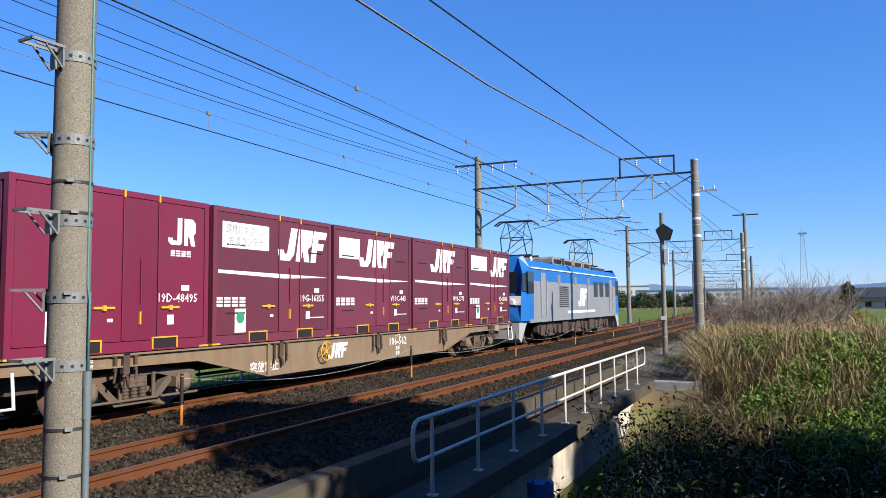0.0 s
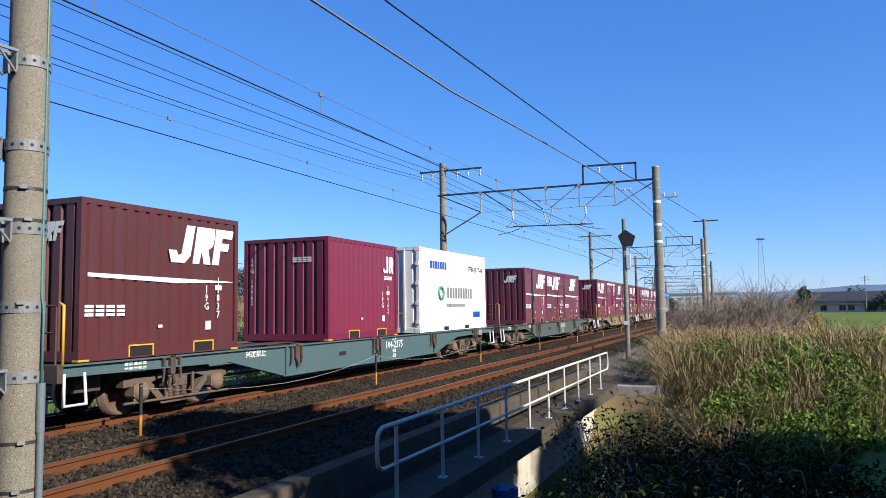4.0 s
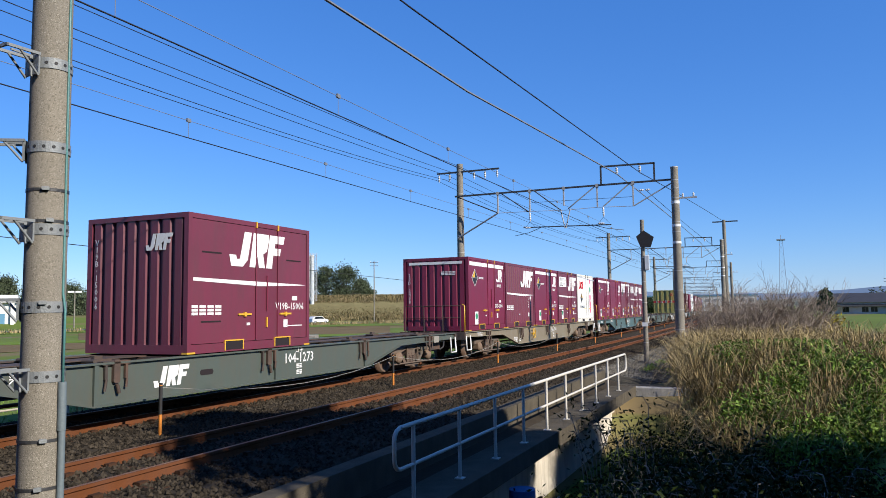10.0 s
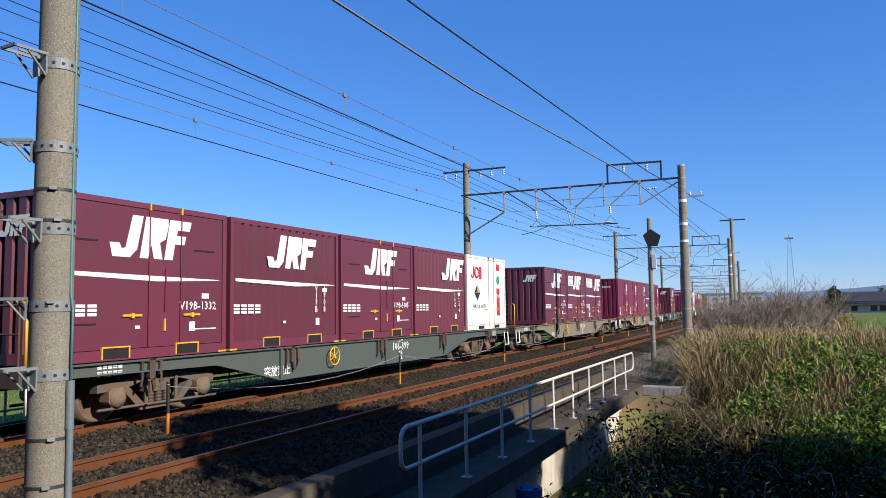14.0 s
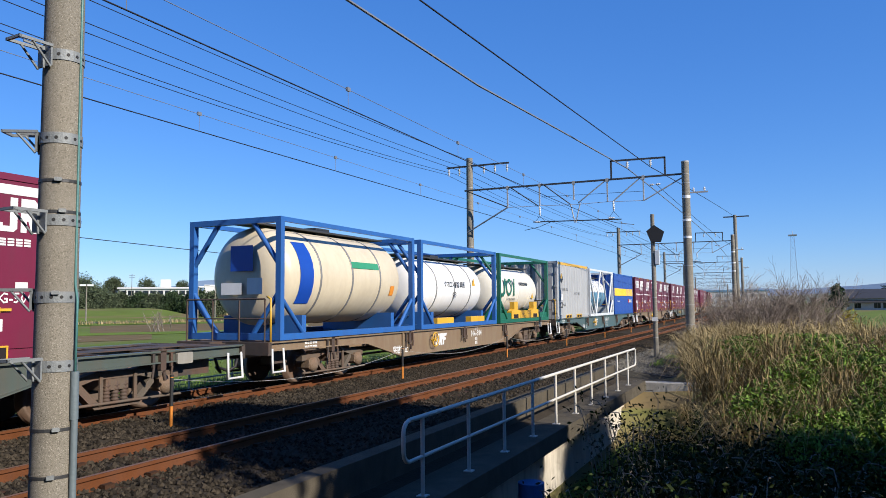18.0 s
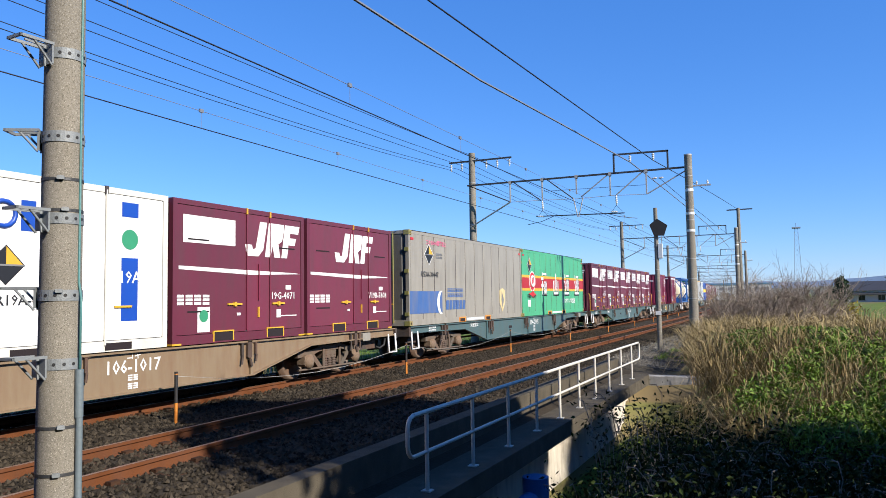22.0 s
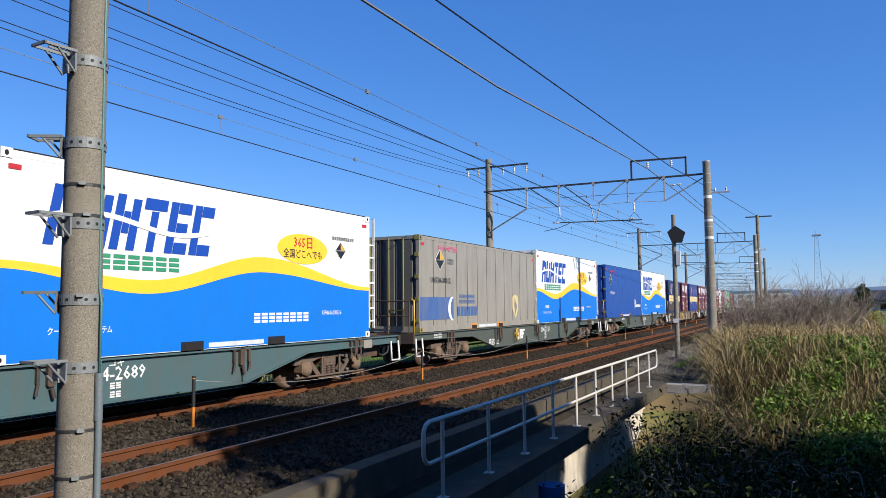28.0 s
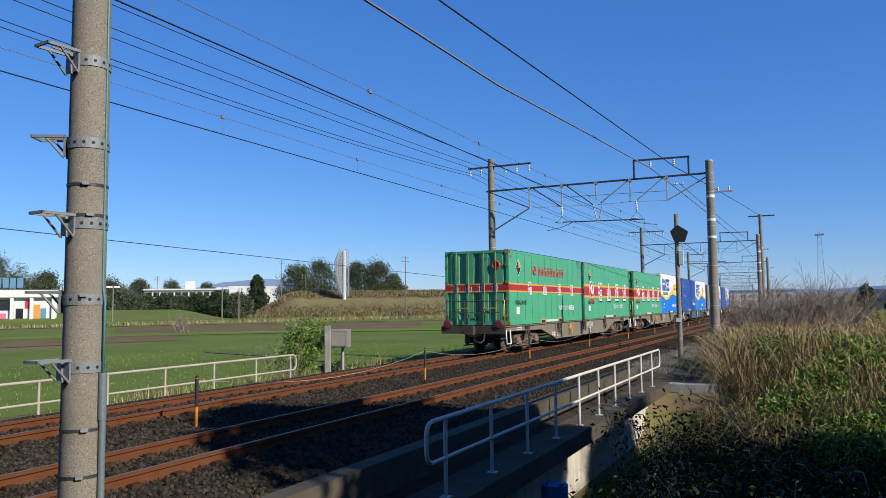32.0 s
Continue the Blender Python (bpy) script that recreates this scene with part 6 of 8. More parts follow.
def container_tank_line(number, band, at, mark="marking_red", tall_diamond=True, swoosh=False):
    """A white insulated twelve-foot container with a coloured upright band."""
    root = thing("insulated_container", "white insulated container with coloured band and markings", "container", "containers on the train", at=at)
    L, H = L12, H12
    common_box(root, "container_cream", L, H, end_colour="container_cream")
    X = W12 / 2
    part("side_wall", shared("jot_far_side", lambda: Shape().box(-X + 0.004, -X + 0.05, -L / 2 + 0.1, L / 2 - 0.1, 0.16, H - 0.09), "container_cream"), "container_cream", root)
    part("door_backing", shared("door_backing", None, None), "dark_gap", root)
    cuts = [-L / 2 + 0.1, 0.12, 0.62, L / 2 - 0.1]
    for i, (a, b) in enumerate(zip(cuts, cuts[1:])):
        part("door_leaf", shared(("jot_leaf", i), lambda: Shape().box(X - 0.05, X - 0.008, a + 0.01, b - 0.01, 0.17, H - 0.1, 0.02), "container_white"), "container_white", root)
    for y in (0.12, 0.62):
        part("lock_rod", shared(("jot_rod", y), lambda: Shape().tube((X + 0.012, y, 0.1), (X + 0.012, y, H - 0.05), 0.016, 6), "container_cream"), "container_cream", root)
        part("hinge", shared(("jot_hinge", y), lambda: Shape().box(X - 0.03, X + 0.02, y - 0.03, y + 0.03, H - 0.12, H + 0.01), "seal"), "seal", root)
    for y in (-0.2, 0.95):
        part("door_handle", shared(("jot_handle", y), lambda: Shape().box(X - 0.01, X + 0.02, y - 0.16, y + 0.16, 0.66, 0.69), "marking_yellow"), "marking_yellow", root)
    for y in (-0.62, 0.88):
        part("fork_pocket", shared(("jot_pocket", y), lambda: Shape().box(X - 0.03, X + 0.006, y - 0.25, y + 0.25, 0.02, 0.13), "dark_gap"), "dark_gap", root)
    f = X - 0.003
    part("colour_band", shared(("jot_band", band), lambda: Shape().box(-0.003, 0, -0.16, 0.16, 0.0, 0.98).box(-0.003, 0, -0.16, 0.16, 1.62, 1.85), band), band, root, at=Matrix.Translation((f, 1.08, 0.45)))
    part("round_mark", shared("jot_round", lambda: Shape().lathe((0, 0, 0), (1, 0, 0), [(-0.003, 0.16), (0, 0.16)], 16), "marking_green"), "marking_green", root, at=Matrix.Translation((f, 1.08, 1.72)))
    part("container_type", letters("19A", 0.26, "marking_white"), "marking_white", root, at=Matrix.Translation((f + 0.003, 1.08, 1.12)))
    part("company_mark", shared(("jot_mark", mark), lambda: Shape().prism("x", -.003, 0, hooked(-0.5, 0, 0.24, 0.42, 0.05)).ring((0, -0.05, 0.21), (1, 0, 0), 0.17, 0.035, 14).box(-.003, 0, 0.2, 0.42, 0, 0.42), mark), mark, root, at=Matrix.Translation((f, -0.95, 1.72)))
    if swoosh:
        part("company_swoosh", shared("swoosh", lambda: Shape().prism("x", -.003, 0, [(-0.6, 0.08), (-0.2, -0.03), (0.3, 0), (0.5, 0.14), (0.5, 0.26), (0.42, 0.1), (0.1, 0.03), (-0.2, 0.02)]), "marking_red"), "marking_red", root, at=Matrix.Translation((f, -0.95, 1.56)))
    else:
        diamond(root, -0.95, 1.25, 0.27, f + 0.003)
    part("container_number", letters(number, 0.2, "marking_black"), "marking_black", root, at=Matrix.Translation((f + 0.002, -0.75, 0.78)))
    return root


def long_box(kind, L, H, at, number="", variant=0):
    """Privately owned twenty- and thirty-one-foot boxes."""
    desc = {
        "green": "green thirty-one-foot container with red and yellow stripe",
        "olive": "weathered yellow-green thirty-one-foot container with faded red stripe",
        "taupe": "dusty taupe thirty-one-foot container with blue corner panel",
        "blue": "plain blue thirty-one-foot container with white company mark",
        "wave": "white and blue thirty-one-foot refrigerated container with yellow wave",
        "navy": "weathered navy blue twenty-foot container with cream stripe",
        "navy_brown": "navy and brown ribbed twenty-foot container with cream stripe",
        "royal": "blue twenty-foot container with yellow stripe",
        "grey": "grey ribbed twenty-foot container with yellow top edge",
        "ice": "clean white twenty-foot container with printed company panel",
    }[kind]
    root = thing("long_container", desc, "container", "containers on the train", at=at)
    X, W = 1.225, 2.45
    base = {"green": "container_green", "olive": "container_olive", "taupe": "container_taupe", "blue": "container_blue", "wave": "container_white",
            "navy": "container_navy", "navy_brown": "navy_worn", "royal": "container_blue", "grey": "container_grey", "ice": "container_white"}[kind]
    common_box(root, base, L, H, end_pitch=0.6, end_colour="end_shade_grey" if kind == "taupe" else None)
    part("side_wall", shared(("far_side", base, L, H), lambda: Shape().box(-X + 0.01, -X + 0.05, -L / 2 + 0.1, L / 2 - 0.1, 0.16, H - 0.09), base), base, root)
    half = L / 2 - 0.1
    pitch, deep = {"green": (0.78, 0.034), "olive": (0.85, 0.036), "taupe": (0.78, 0.034), "blue": (0.86, 0.034), "navy": (0.26, 0.03), "navy_brown": (0.26, 0.03),
                   "royal": (0.26, 0.02), "grey": (0.46, 0.045)}.get(kind, (0, 0))

    def side(z0, z1, m):
        if pitch:
            part("side_wall", shared(("side", kind, L, H, z0, m), lambda: corrugated(L - 0.2, z0, z1, X - 0.006, deep, pitch, duty=0.72 if kind == "grey" else 0.9 if pitch > 0.3 else 0.5), m), m, root)
        else:
            part("side_wall", shared(("side", kind, L, H, z0, m), lambda: Shape().box(X - 0.05, X - 0.004, -half, half, z0, z1, 0.01), m), m, root)
    # dark strips laid in the grooves stand in for the shade there
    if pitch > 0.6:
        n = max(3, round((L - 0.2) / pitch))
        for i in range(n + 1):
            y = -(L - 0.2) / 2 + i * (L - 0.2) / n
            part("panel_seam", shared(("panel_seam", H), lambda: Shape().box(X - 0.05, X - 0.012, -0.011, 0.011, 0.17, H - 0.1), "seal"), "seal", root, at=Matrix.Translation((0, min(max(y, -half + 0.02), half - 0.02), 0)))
    f = X + 0.001

    def sticker(name, shape, m, y=0.0, z=0.0, label="", key=None, d=0.0):
        me = shared(key, shape, m) if key else shape().mesh(name, m)
        return part(name, me, m, root, label, at=Matrix.Translation((f + d, y, z)))

    def words(text, size, m, y, z, name="lettering", width=None):
        return part(name, letters(text, size, m, width), m, root, at=Matrix.Translation((f + 0.004, y, z)))
    if kind in ("green", "olive"):
        side(0.16, H - 0.09, base)
        zc = H * 0.5
        for z0, z1, m in ((zc - 0.31, zc - 0.21, "marking_yellow"), (zc - 0.21, zc + 0.21, "stripe_red"), (zc + 0.21, zc + 0.31, "marking_yellow")):
            if kind == "olive" and m == "marking_yellow":
                continue
            k = 0.5 if (kind == "olive" or variant == 2) else 1.0
            za, zb = zc + (z0 - zc) * k, zc + (z1 - zc) * k
            sticker("colour_stripe", lambda: Shape().box(-0.004, 0, -L / 2 + 0.005, L / 2 - 0.005, za, zb), m, key=("stripe", kind, za, m, L))
            part("end_stripe", shared(("end_stripe", kind, za, m), lambda: Shape().box(-W / 2 + 0.01, W / 2 - 0.01, -0.004, 0, za, zb), m), m, root, at=Matrix.Translation((0, -L / 2 - 0.001, 0)))
        big = 0.92 if kind == "green" and variant != 2 else 0.47
        ys = [-1.86, -0.10, 1.67, 3.46] if big > 0.5 else [-2.6, -0.85, 0.99, 2.81]
        for i, y in enumerate(ys):
            m = "marking_white"
            if big > 0.5:
                sticker("character_shadow", lambda: company_block(i, big * 1.07), "marking_black", y + 0.03, zc - 0.035, key=("ideo_back", i, big), d=0.003)
            sticker("company_character", lambda: company_block(i, big), m, y, zc, key=("ideo", i, big), d=0.006, label="white company character as plain shape")
            part("end_character", shared(("ideo_end", i), lambda: company_block(i, 0.30), m), m, root, at=Matrix.Translation((-0.8 + 0.5 * i, -L / 2 - 0.01, zc)) @ Matrix.Rotation(-math.pi / 2, 4, "Z"))
        if variant == 2 or kind == "olive":
            for i in range(9):
                sticker("slogan_character", lambda: company_block((i * 3 + 2) % 4, 0.33), "marking_red", -1.46 + i * 0.37, 1.98, key=("slog", i % 4), d=0.004)
            sticker("round_mark", lambda: Shape().ring((0, 0, 0), (1, 0, 0), 0.15, 0.03, 16).lathe((0, 0, 0), (1, 0, 0), [(-0.003, 0.07), (0.003, 0.07)], 12), "marking_red", -2.05, 1.98, key="round_small")
        else:
            sticker("round_mark_ground", lambda: Shape().lathe((0, 0, 0), (1, 0, 0), [(-0.003, 0.40), (0, 0.40)], 24), "marking_white", -3.44, zc + 0.07, key="rm0", d=0.004)
            sticker("round_mark", lambda: Shape().lathe((0, 0, 0), (1, 0, 0), [(-0.003, 0.36), (0, 0.36)], 24).prism("x", -0.003, 0, [(-0.5, -0.5), (0.02, -0.42), (-0.1, -0.32), (0.5, -0.56), (0.1, -0.58), (0.2, -0.66)]), "marking_red", -3.44, zc + 0.07, key="rm1", d=0.007)
            sticker("round_mark_centre", lambda: Shape().ring((0, 0, 0), (1, 0, 0), 0.2, 0.05, 20), "marking_white", -3.44, zc + 0.07, key="rm2", d=0.008)
        words("地球にやさしい鉄道輸送", 0.24, "marking_white", 2.0, 0.54, "slogan", width=2.14)
        words(number, 0.23, "marking_black", -3.55, 0.77, "container_number")
        sticker("label_plate", lambda: Shape().box(-0.003, 0, -0.16, 0.16, -0.13, 0.13), "container_white" if kind == "green" else "marking_green", -3.85, 0.5, key=("g_plate", kind), d=0.002)
        diamond(root, -3.76, 2.03, 0.27, f + 0.004)
        part("end_round_mark", shared("end_round", lambda: Shape().ring((0, 0, 0), (0, 1, 0), 0.13, 0.035, 16).lathe((0, 0, 0), (0, 1, 0), [(-0.004, 0.06), (0.004, 0.06)], 12), "marking_red"), "marking_red", root, at=Matrix.Translation((0.75, -L / 2 - 0.01, H * 0.8)))
    elif kind == "taupe":
        side(0.16, H - 0.09, base)
        sticker("blue_panel", lambda: Shape().box(-0.004, 0, 0, 2.1, 0.32, 0.95), "faded_blue", -L / 2 + 0.03, 0.0, key="sg_panel")
        sticker("crescent", lambda: Shape().prism("x", -.003, 0, [(math.cos(a) * 0.32, math.sin(a) * 0.36) for a in [1.9 + 0.19 * i for i in range(14)]] + [(0.16 + math.cos(a) * 0.32, math.sin(a) * 0.36) for a in [4.37 - 0.19 * i for i in range(14)]]), "marking_white", -2.62, 0.62, key="sg_cres", d=0.004)
        for i in range(6):
            sticker("company_letter", lambda: Shape().prism("x", -.003, 0, slab(0, 0, 0.2, 0.28, 0.1)), "faded_blue", -2.32 + i * 0.25, 0.40, key="sg_letter")
        sticker("company_words", lambda: glyph_bars(9, 0.12, 2), "faded_blue", -1.6, 0.93, key="sg_words")
        sticker("shield_mark", lambda: Shape().prism("x", -.003, 0, [(0, -0.42), (0.28, -0.1), (0.28, 0.34), (0, 0.42), (-0.28, 0.34), (-0.28, -0.1)]), "stripe_cream", L * 0.27, 0.66, key="sg_shield", d=0.003)
        sticker("shield_inner", lambda: Shape().prism("x", -.003, 0, [(0, -0.28), (0.17, 0.0), (-0.05, 0.3), (-0.1, 0.0)]), "marking_grey", L * 0.27, 0.66, key="sg_shield2", d=0.005)
        words(number, 0.22, "marking_black", -3.4, 1.42, "container_number")
        words("コキ50000積載禁止", 0.17, "marking_pink", -2.95, H - 0.28, "notice", width=1.35)
        diamond(root, -3.45, 2.0, 0.28, f + 0.004)
        sticker("small_writing", lambda: glyph_bars(6, 0.07, 2), "marking_grey", -2.75, 2.0, key="sg_small", d=0.003)
    elif kind == "blue":
        side(0.16, H - 0.09, base)
        sticker("company_mark", lambda: Shape().prism("x", -.003, 0, [(-0.3, 0.06), (0.0, 0.1), (0.06, -0.22), (0.3, -0.2), (0.42, 0.1), (0.2, 0.28), (-0.1, 0.26), (0.05, 0.2), (0.24, 0.14), (0.2, -0.06), (0.12, 0.14)]), "marking_white", L * 0.27, 0.7, key="da_mark")
        for i in range(11):
            sticker("company_letter", lambda: Shape().box(-.003, 0, 0, 0.11, 0, 0.15 if i not in (0, 7) else 0.19), "marking_white", L * 0.33 + i * 0.14 - 0.3, 0.52, key=("da_l", i in (0, 7)))
        words(number, 0.2, "marking_white", -L * 0.34, 1.3, "container_number")
        words("コキ50000積載禁止", 0.16, "marking_red", -L * 0.34, H - 0.32, "notice", width=1.3)
        diamond(root, -L * 0.38, 2.0, 0.28, f + 0.004, "marking_grey")
    elif kind == "wave":
        side(0.16, H - 0.09, base)
        n = 44
        top, low = [], []
        for i in range(n + 1):
            u = i / n
            y = (-0.5 + u) * (L - 0.012)
            c = 0.5 - 0.5 * math.cos(math.pi * (u / 0.264 if u < 0.264 else (u - 0.264) / 0.32 if u < 0.584 else (u - 0.584) / 0.416))
            (z0, w0), (z1, w1) = ((1.25, 0.11), (0.94, 0.215)) if u < 0.264 else ((0.94, 0.215), (1.38, 0.29)) if u < 0.584 else ((1.38, 0.29), (1.08, 0.08))
            z, w = z0 + (z1 - z0) * c, w0 + (w1 - w0) * c
            top.append((y, z + w)), low.append((y, z))

        def strip(upper, lower):
            s = Shape()
            vs = [(0, y, z) for y, z in upper] + [(0, y, z) for y, z in lower]
            m = len(upper)
            return s.add(vs, [(i, m + i, m + i + 1, i + 1) for i in range(m - 1)])
        sticker("yellow_wave", lambda: strip(top, low), "wave_yellow", label="yellow painted wave", key=("wv1", L), d=0.001)
        sticker("blue_wave", lambda: strip(low, [(y, 0.01) for y, z in low]), "bright_blue", label="bright blue painted lower part", key=("wv2", L), d=0.001)
        for i in range(6):
            sticker("company_letter", lambda: brand_letter(i), "logo_blue", -3.88 + i * 0.53, 1.60, key=("rt", i), d=0.003)
        sticker("company_swash", lambda: strip([(-1.55 + 3.1 * i / 20, 0.05 + 0.10 * math.sin(i / 20 * 2 * math.pi)) for i in range(21)], [(-1.55 + 3.1 * i / 20, -0.03 + 0.10 * math.sin(i / 20 * 2 * math.pi)) for i in range(21)]), "container_white", -2.25, 2.0, key="rt_swash", d=0.006)
        sticker("company_name", lambda: glyph_bars(8, 0.25), "marking_green", -2.45, 1.30, key="rt_group", d=0.004)
        sticker("orange_oval", lambda: Shape().prism("x", -.003, 0, [(math.cos(a * math.pi / 14) * 0.84, math.sin(a * math.pi / 14) * 0.31) for a in range(28)]), "wave_yellow", 1.95, 1.90, key="rt_oval", d=0.004, label="yellow oval badge")
        words("365日", 0.27, "marking_red", 1.95, 2.02, "badge_words").location.x += 0.004
        words("全国どこへでも", 0.2, "marking_black", 1.95, 1.78, "badge_words", width=1.3).location.x += 0.004
        diamond(root, 3.31, 1.95, 0.19, f + 0.004)
        sticker("company_name", lambda: glyph_bars(8, 0.2), "marking_white", L * 0.145, 0.42, key="rt_name", d=0.005)
        words("クールコンテナシステム", 0.12, "marking_white", -L * 0.36, 0.40, "small_words", width=1.05)
        words(number, 0.13, "marking_white", L * 0.33, 0.58, "container_number")
        sticker("company_name", lambda: glyph_bars(4, 0.11), "marking_white", -L * 0.36, 0.58, key="rt_small", d=0.004)
        sticker("small_writing", lambda: glyph_bars(10, 0.08), "marking_grey", L * 0.38, 2.18, key="rt_small2", d=0.004)
        part("corner_marker", shared("rt_red", lambda: Shape().box(X - 0.1, X + 0.01, -0.05, 0.05, H - 0.1, H + 0.01), "marking_red"), "marking_red", root, at=Matrix.Translation((0, half, 0)))
        lad = part("end_ladder", shared(("rt_ladder", H), lambda: Shape().box(X - 0.06, X, -0.03, 0.0, 0.2, H).box(X - 0.06, X, 0.2, 0.23, 0.2, H), "container_white"), "container_white", root, "white ladder frame", at=Matrix.Translation((0, L / 2 + 0.03, 0)))
        for i in range(7):
            part("rung", shared("rt_rung", lambda: Shape().box(X - 0.05, X - 0.01, 0, 0.2, 0, 0.035), "container_white"), "container_white", lad, at=Matrix.Translation((0, 0, 0.35 + i * 0.3)))
    elif kind in ("navy", "navy_brown"):
        lower = "container_brown" if kind == "navy_brown" else "container_navy"
        side(0.16, 1.16, lower), side(1.16, H - 0.09, base)
        for a, b in ((0.87, 1.095), (1.115, 1.34)):
            sticker("cream_stripe", lambda: corrugated(L - 0.2, a, b, -0.001, 0.03, 0.26, duty=0.5), "stripe_cream", key=("nv", a, L), d=0.002)
        sticker("bird_mark", lambda: bird_mark(), "marking_pink" if kind == "navy" else "marking_pale", -1.75, 1.80, key=("bird", kind), d=0.004)
        for i in range(5):
            sticker("worn_letter", lambda: worn_strokes(i), "marking_white", L * 0.02 + i * 0.58, 1.80, key=("nvl", i % 4, kind), d=0.003)
        for i in range(5):
            sticker("company_letter", lambda: Shape().box(-.003, 0, 0, 0.11, 0, 0.26), "marking_grey", 1.55 + i * 0.19, 0.62, key="nv_let", d=0.004)
        words(number, 0.22, "marking_white", -2.23, 0.75, "container_number")
        for y in (-1.0, 1.0):
            sticker("fork_pocket", lambda: Shape().box(-.06, 0.004, -0.24, 0.24, 0.02, 0.15), "dark_gap", y, 0, key="nv_pocket")
    elif kind == "royal":
        side(0.16, H - 0.09, base)
        sticker("yellow_stripe", lambda: corrugated(L - 0.1, 1.15, 1.6, -0.001, 0.02, 0.26), "wave_yellow", key=("ro", L), d=0.003)
        for i in range(5):
            sticker("company_letter", lambda: Shape().box(-.003, 0, 0, 0.12, 0, 0.2), "marking_white", L * 0.27 + i * 0.19, 0.72, key="ro_let", d=0.004)
        sticker("company_mark", lambda: Shape().prism("x", -.003, 0, slab(0, 0, 0.2, 0.24, 0.5)), "marking_red", L * 0.21, 0.7, key="ro_mark", d=0.004)
        words(number, 0.14, "marking_white", -L * 0.3, 0.78, "container_number")
    elif kind == "grey":
        side(0.16, H - 0.09, base)
        sticker("yellow_edge", lambda: Shape().box(-0.004, 0.004, -half, half, H - 0.13, H - 0.02), "marking_yellow", key=("gy", L, H), label="yellow top edge")
        diamond(root, -L * 0.37, H - 0.78, 0.27, f + 0.004, length_12=True)
        words(number, 0.2, "marking_grey", -L * 0.28, H - 1.28, "container_number")
        words("カーボンブラック専用", 0.16, "marking_grey", L * 0.1, H - 1.45, "notice", width=1.1)
        sticker("white_plate", lambda: Shape().box(-.003, 0, -0.18, 0.18, 0, 0.28), "marking_white", -L * 0.38, 0.85, key="gy_plate", d=0.004)
        sticker("black_square", lambda: Shape().box(-.003, 0, -0.16, 0.16, 0, 0.05).box(-.003, 0, -0.16, 0.16, 0.2, 0.25).box(-.003, 0, -0.16, -0.12, 0, 0.25).box(-.003, 0, 0.12, 0.16, 0, 0.25), "marking_black", -L * 0.38, 0.5, key="gy_sq", d=0.004)
        words("No.81", 0.18, "marking_black", -L * 0.30, 0.62, "number_mark")
        for y in (-1.0, 1.0):
            sticker("fork_pocket", lambda: Shape().box(-.02, 0.008, -0.55, 0.55, 0.0, 0.17), "marking_yellow", y, 0, key="gy_pocket", label="yellow fork pocket")
            sticker("pocket_hollow", lambda: Shape().box(-.02, 0.012, -0.42, -0.05, 0.02, 0.13).box(-.02, 0.012, 0.05, 0.42, 0.02, 0.13), "dark_gap", y, 0, key="gy_hollow")
    elif kind == "ice":
        side(0.16, H - 0.09, base)
        words("TFIB-2017-06", 0.26, "marking_black", L * 0.32, H - 0.52, "container_number", width=1.5)
        for i in range(7):
            sticker("company_letter", lambda: Shape().box(-.003, 0, 0, 0.15, 0, 0.24), "logo_blue", -L * 0.36 + i * 0.2, H - 0.62, key="ic_l", d=0.003)
        sticker("round_mark", lambda: Shape().ring((0, 0, 0), (1, 0, 0), 0.19, 0.05, 20), "marking_green", -L * 0.22, 1.22, key="ic_round", d=0.003)
        for i in range(10):
            sticker("brand_letter", lambda: Shape().box(-.003, 0, 0, 0.16, 0, 0.36), "marking_grey", -L * 0.13 + i * 0.24, 1.06, key="ic_b", d=0.003)
        sticker("blue_badge", lambda: Shape().box(-.003, 0, -0.35, 0.35, 0, 0.2), "logo_blue", L * 0.33, 0.4, key="ic_badge", d=0.003)
        sticker("small_writing", lambda: glyph_bars(16, 0.1), "marking_grey", 0.0, 0.78, key="ic_small", d=0.003)
        for y in (-0.9, 1.0):
            sticker("fork_pocket", lambda: Shape().box(-.06, 0.004, -0.2, 0.2, 0.02, 0.14), "dark_gap", y, 0, key="ic_pocket")
    if kind in ("green", "olive", "taupe", "blue", "wave"):
        for y in (-1.1, 1.1):
            k = sticker("fork_pocket", lambda: Shape().box(-.03, 0.01, -0.25, 0.25, 0.0, 0.15), "marking_orange" if kind != "wave" else "marking_black", y, 0, key=("lp", kind == "wave"))
            sticker("pocket_hollow", lambda: Shape().box(-.02, 0.014, -0.19, 0.19, 0.01, 0.11), "dark_gap", y, 0, key="lp_hollow")
        sticker("pocket_plate", lambda: Shape().box(-.02, 0.008, -0.72, 0.72, 0.03, 0.11), "frame_white", 0, 0, key="lpp")
    # castings on the near corners, and a red edge mark under the upper ones
    for sy in (-1, 1):
        for z0, z1 in ((0.0, 0.13), (H - 0.12, H + 0.012)):
            cast = part("corner_casting", shared(("casting", H, L, sy, z0 > 1), lambda: Shape().box(X - 0.15, X + 0.012, min(sy * L / 2 + sy * 0.008, sy * (L / 2 - 0.16)), max(sy * L / 2 + sy * 0.008, sy * (L / 2 - 0.16)), z0, z1), base), base, root)
            part("casting_hole", shared(("cast_hole", H, L, sy, z0 > 1), lambda: Shape().box(X + 0.012, X + 0.0135, sy * (L / 2 - 0.075) - 0.028, sy * (L / 2 - 0.075) + 0.028, z0 + 0.025, z1 - 0.03, 0.02), "dark_gap"), "dark_gap", cast)
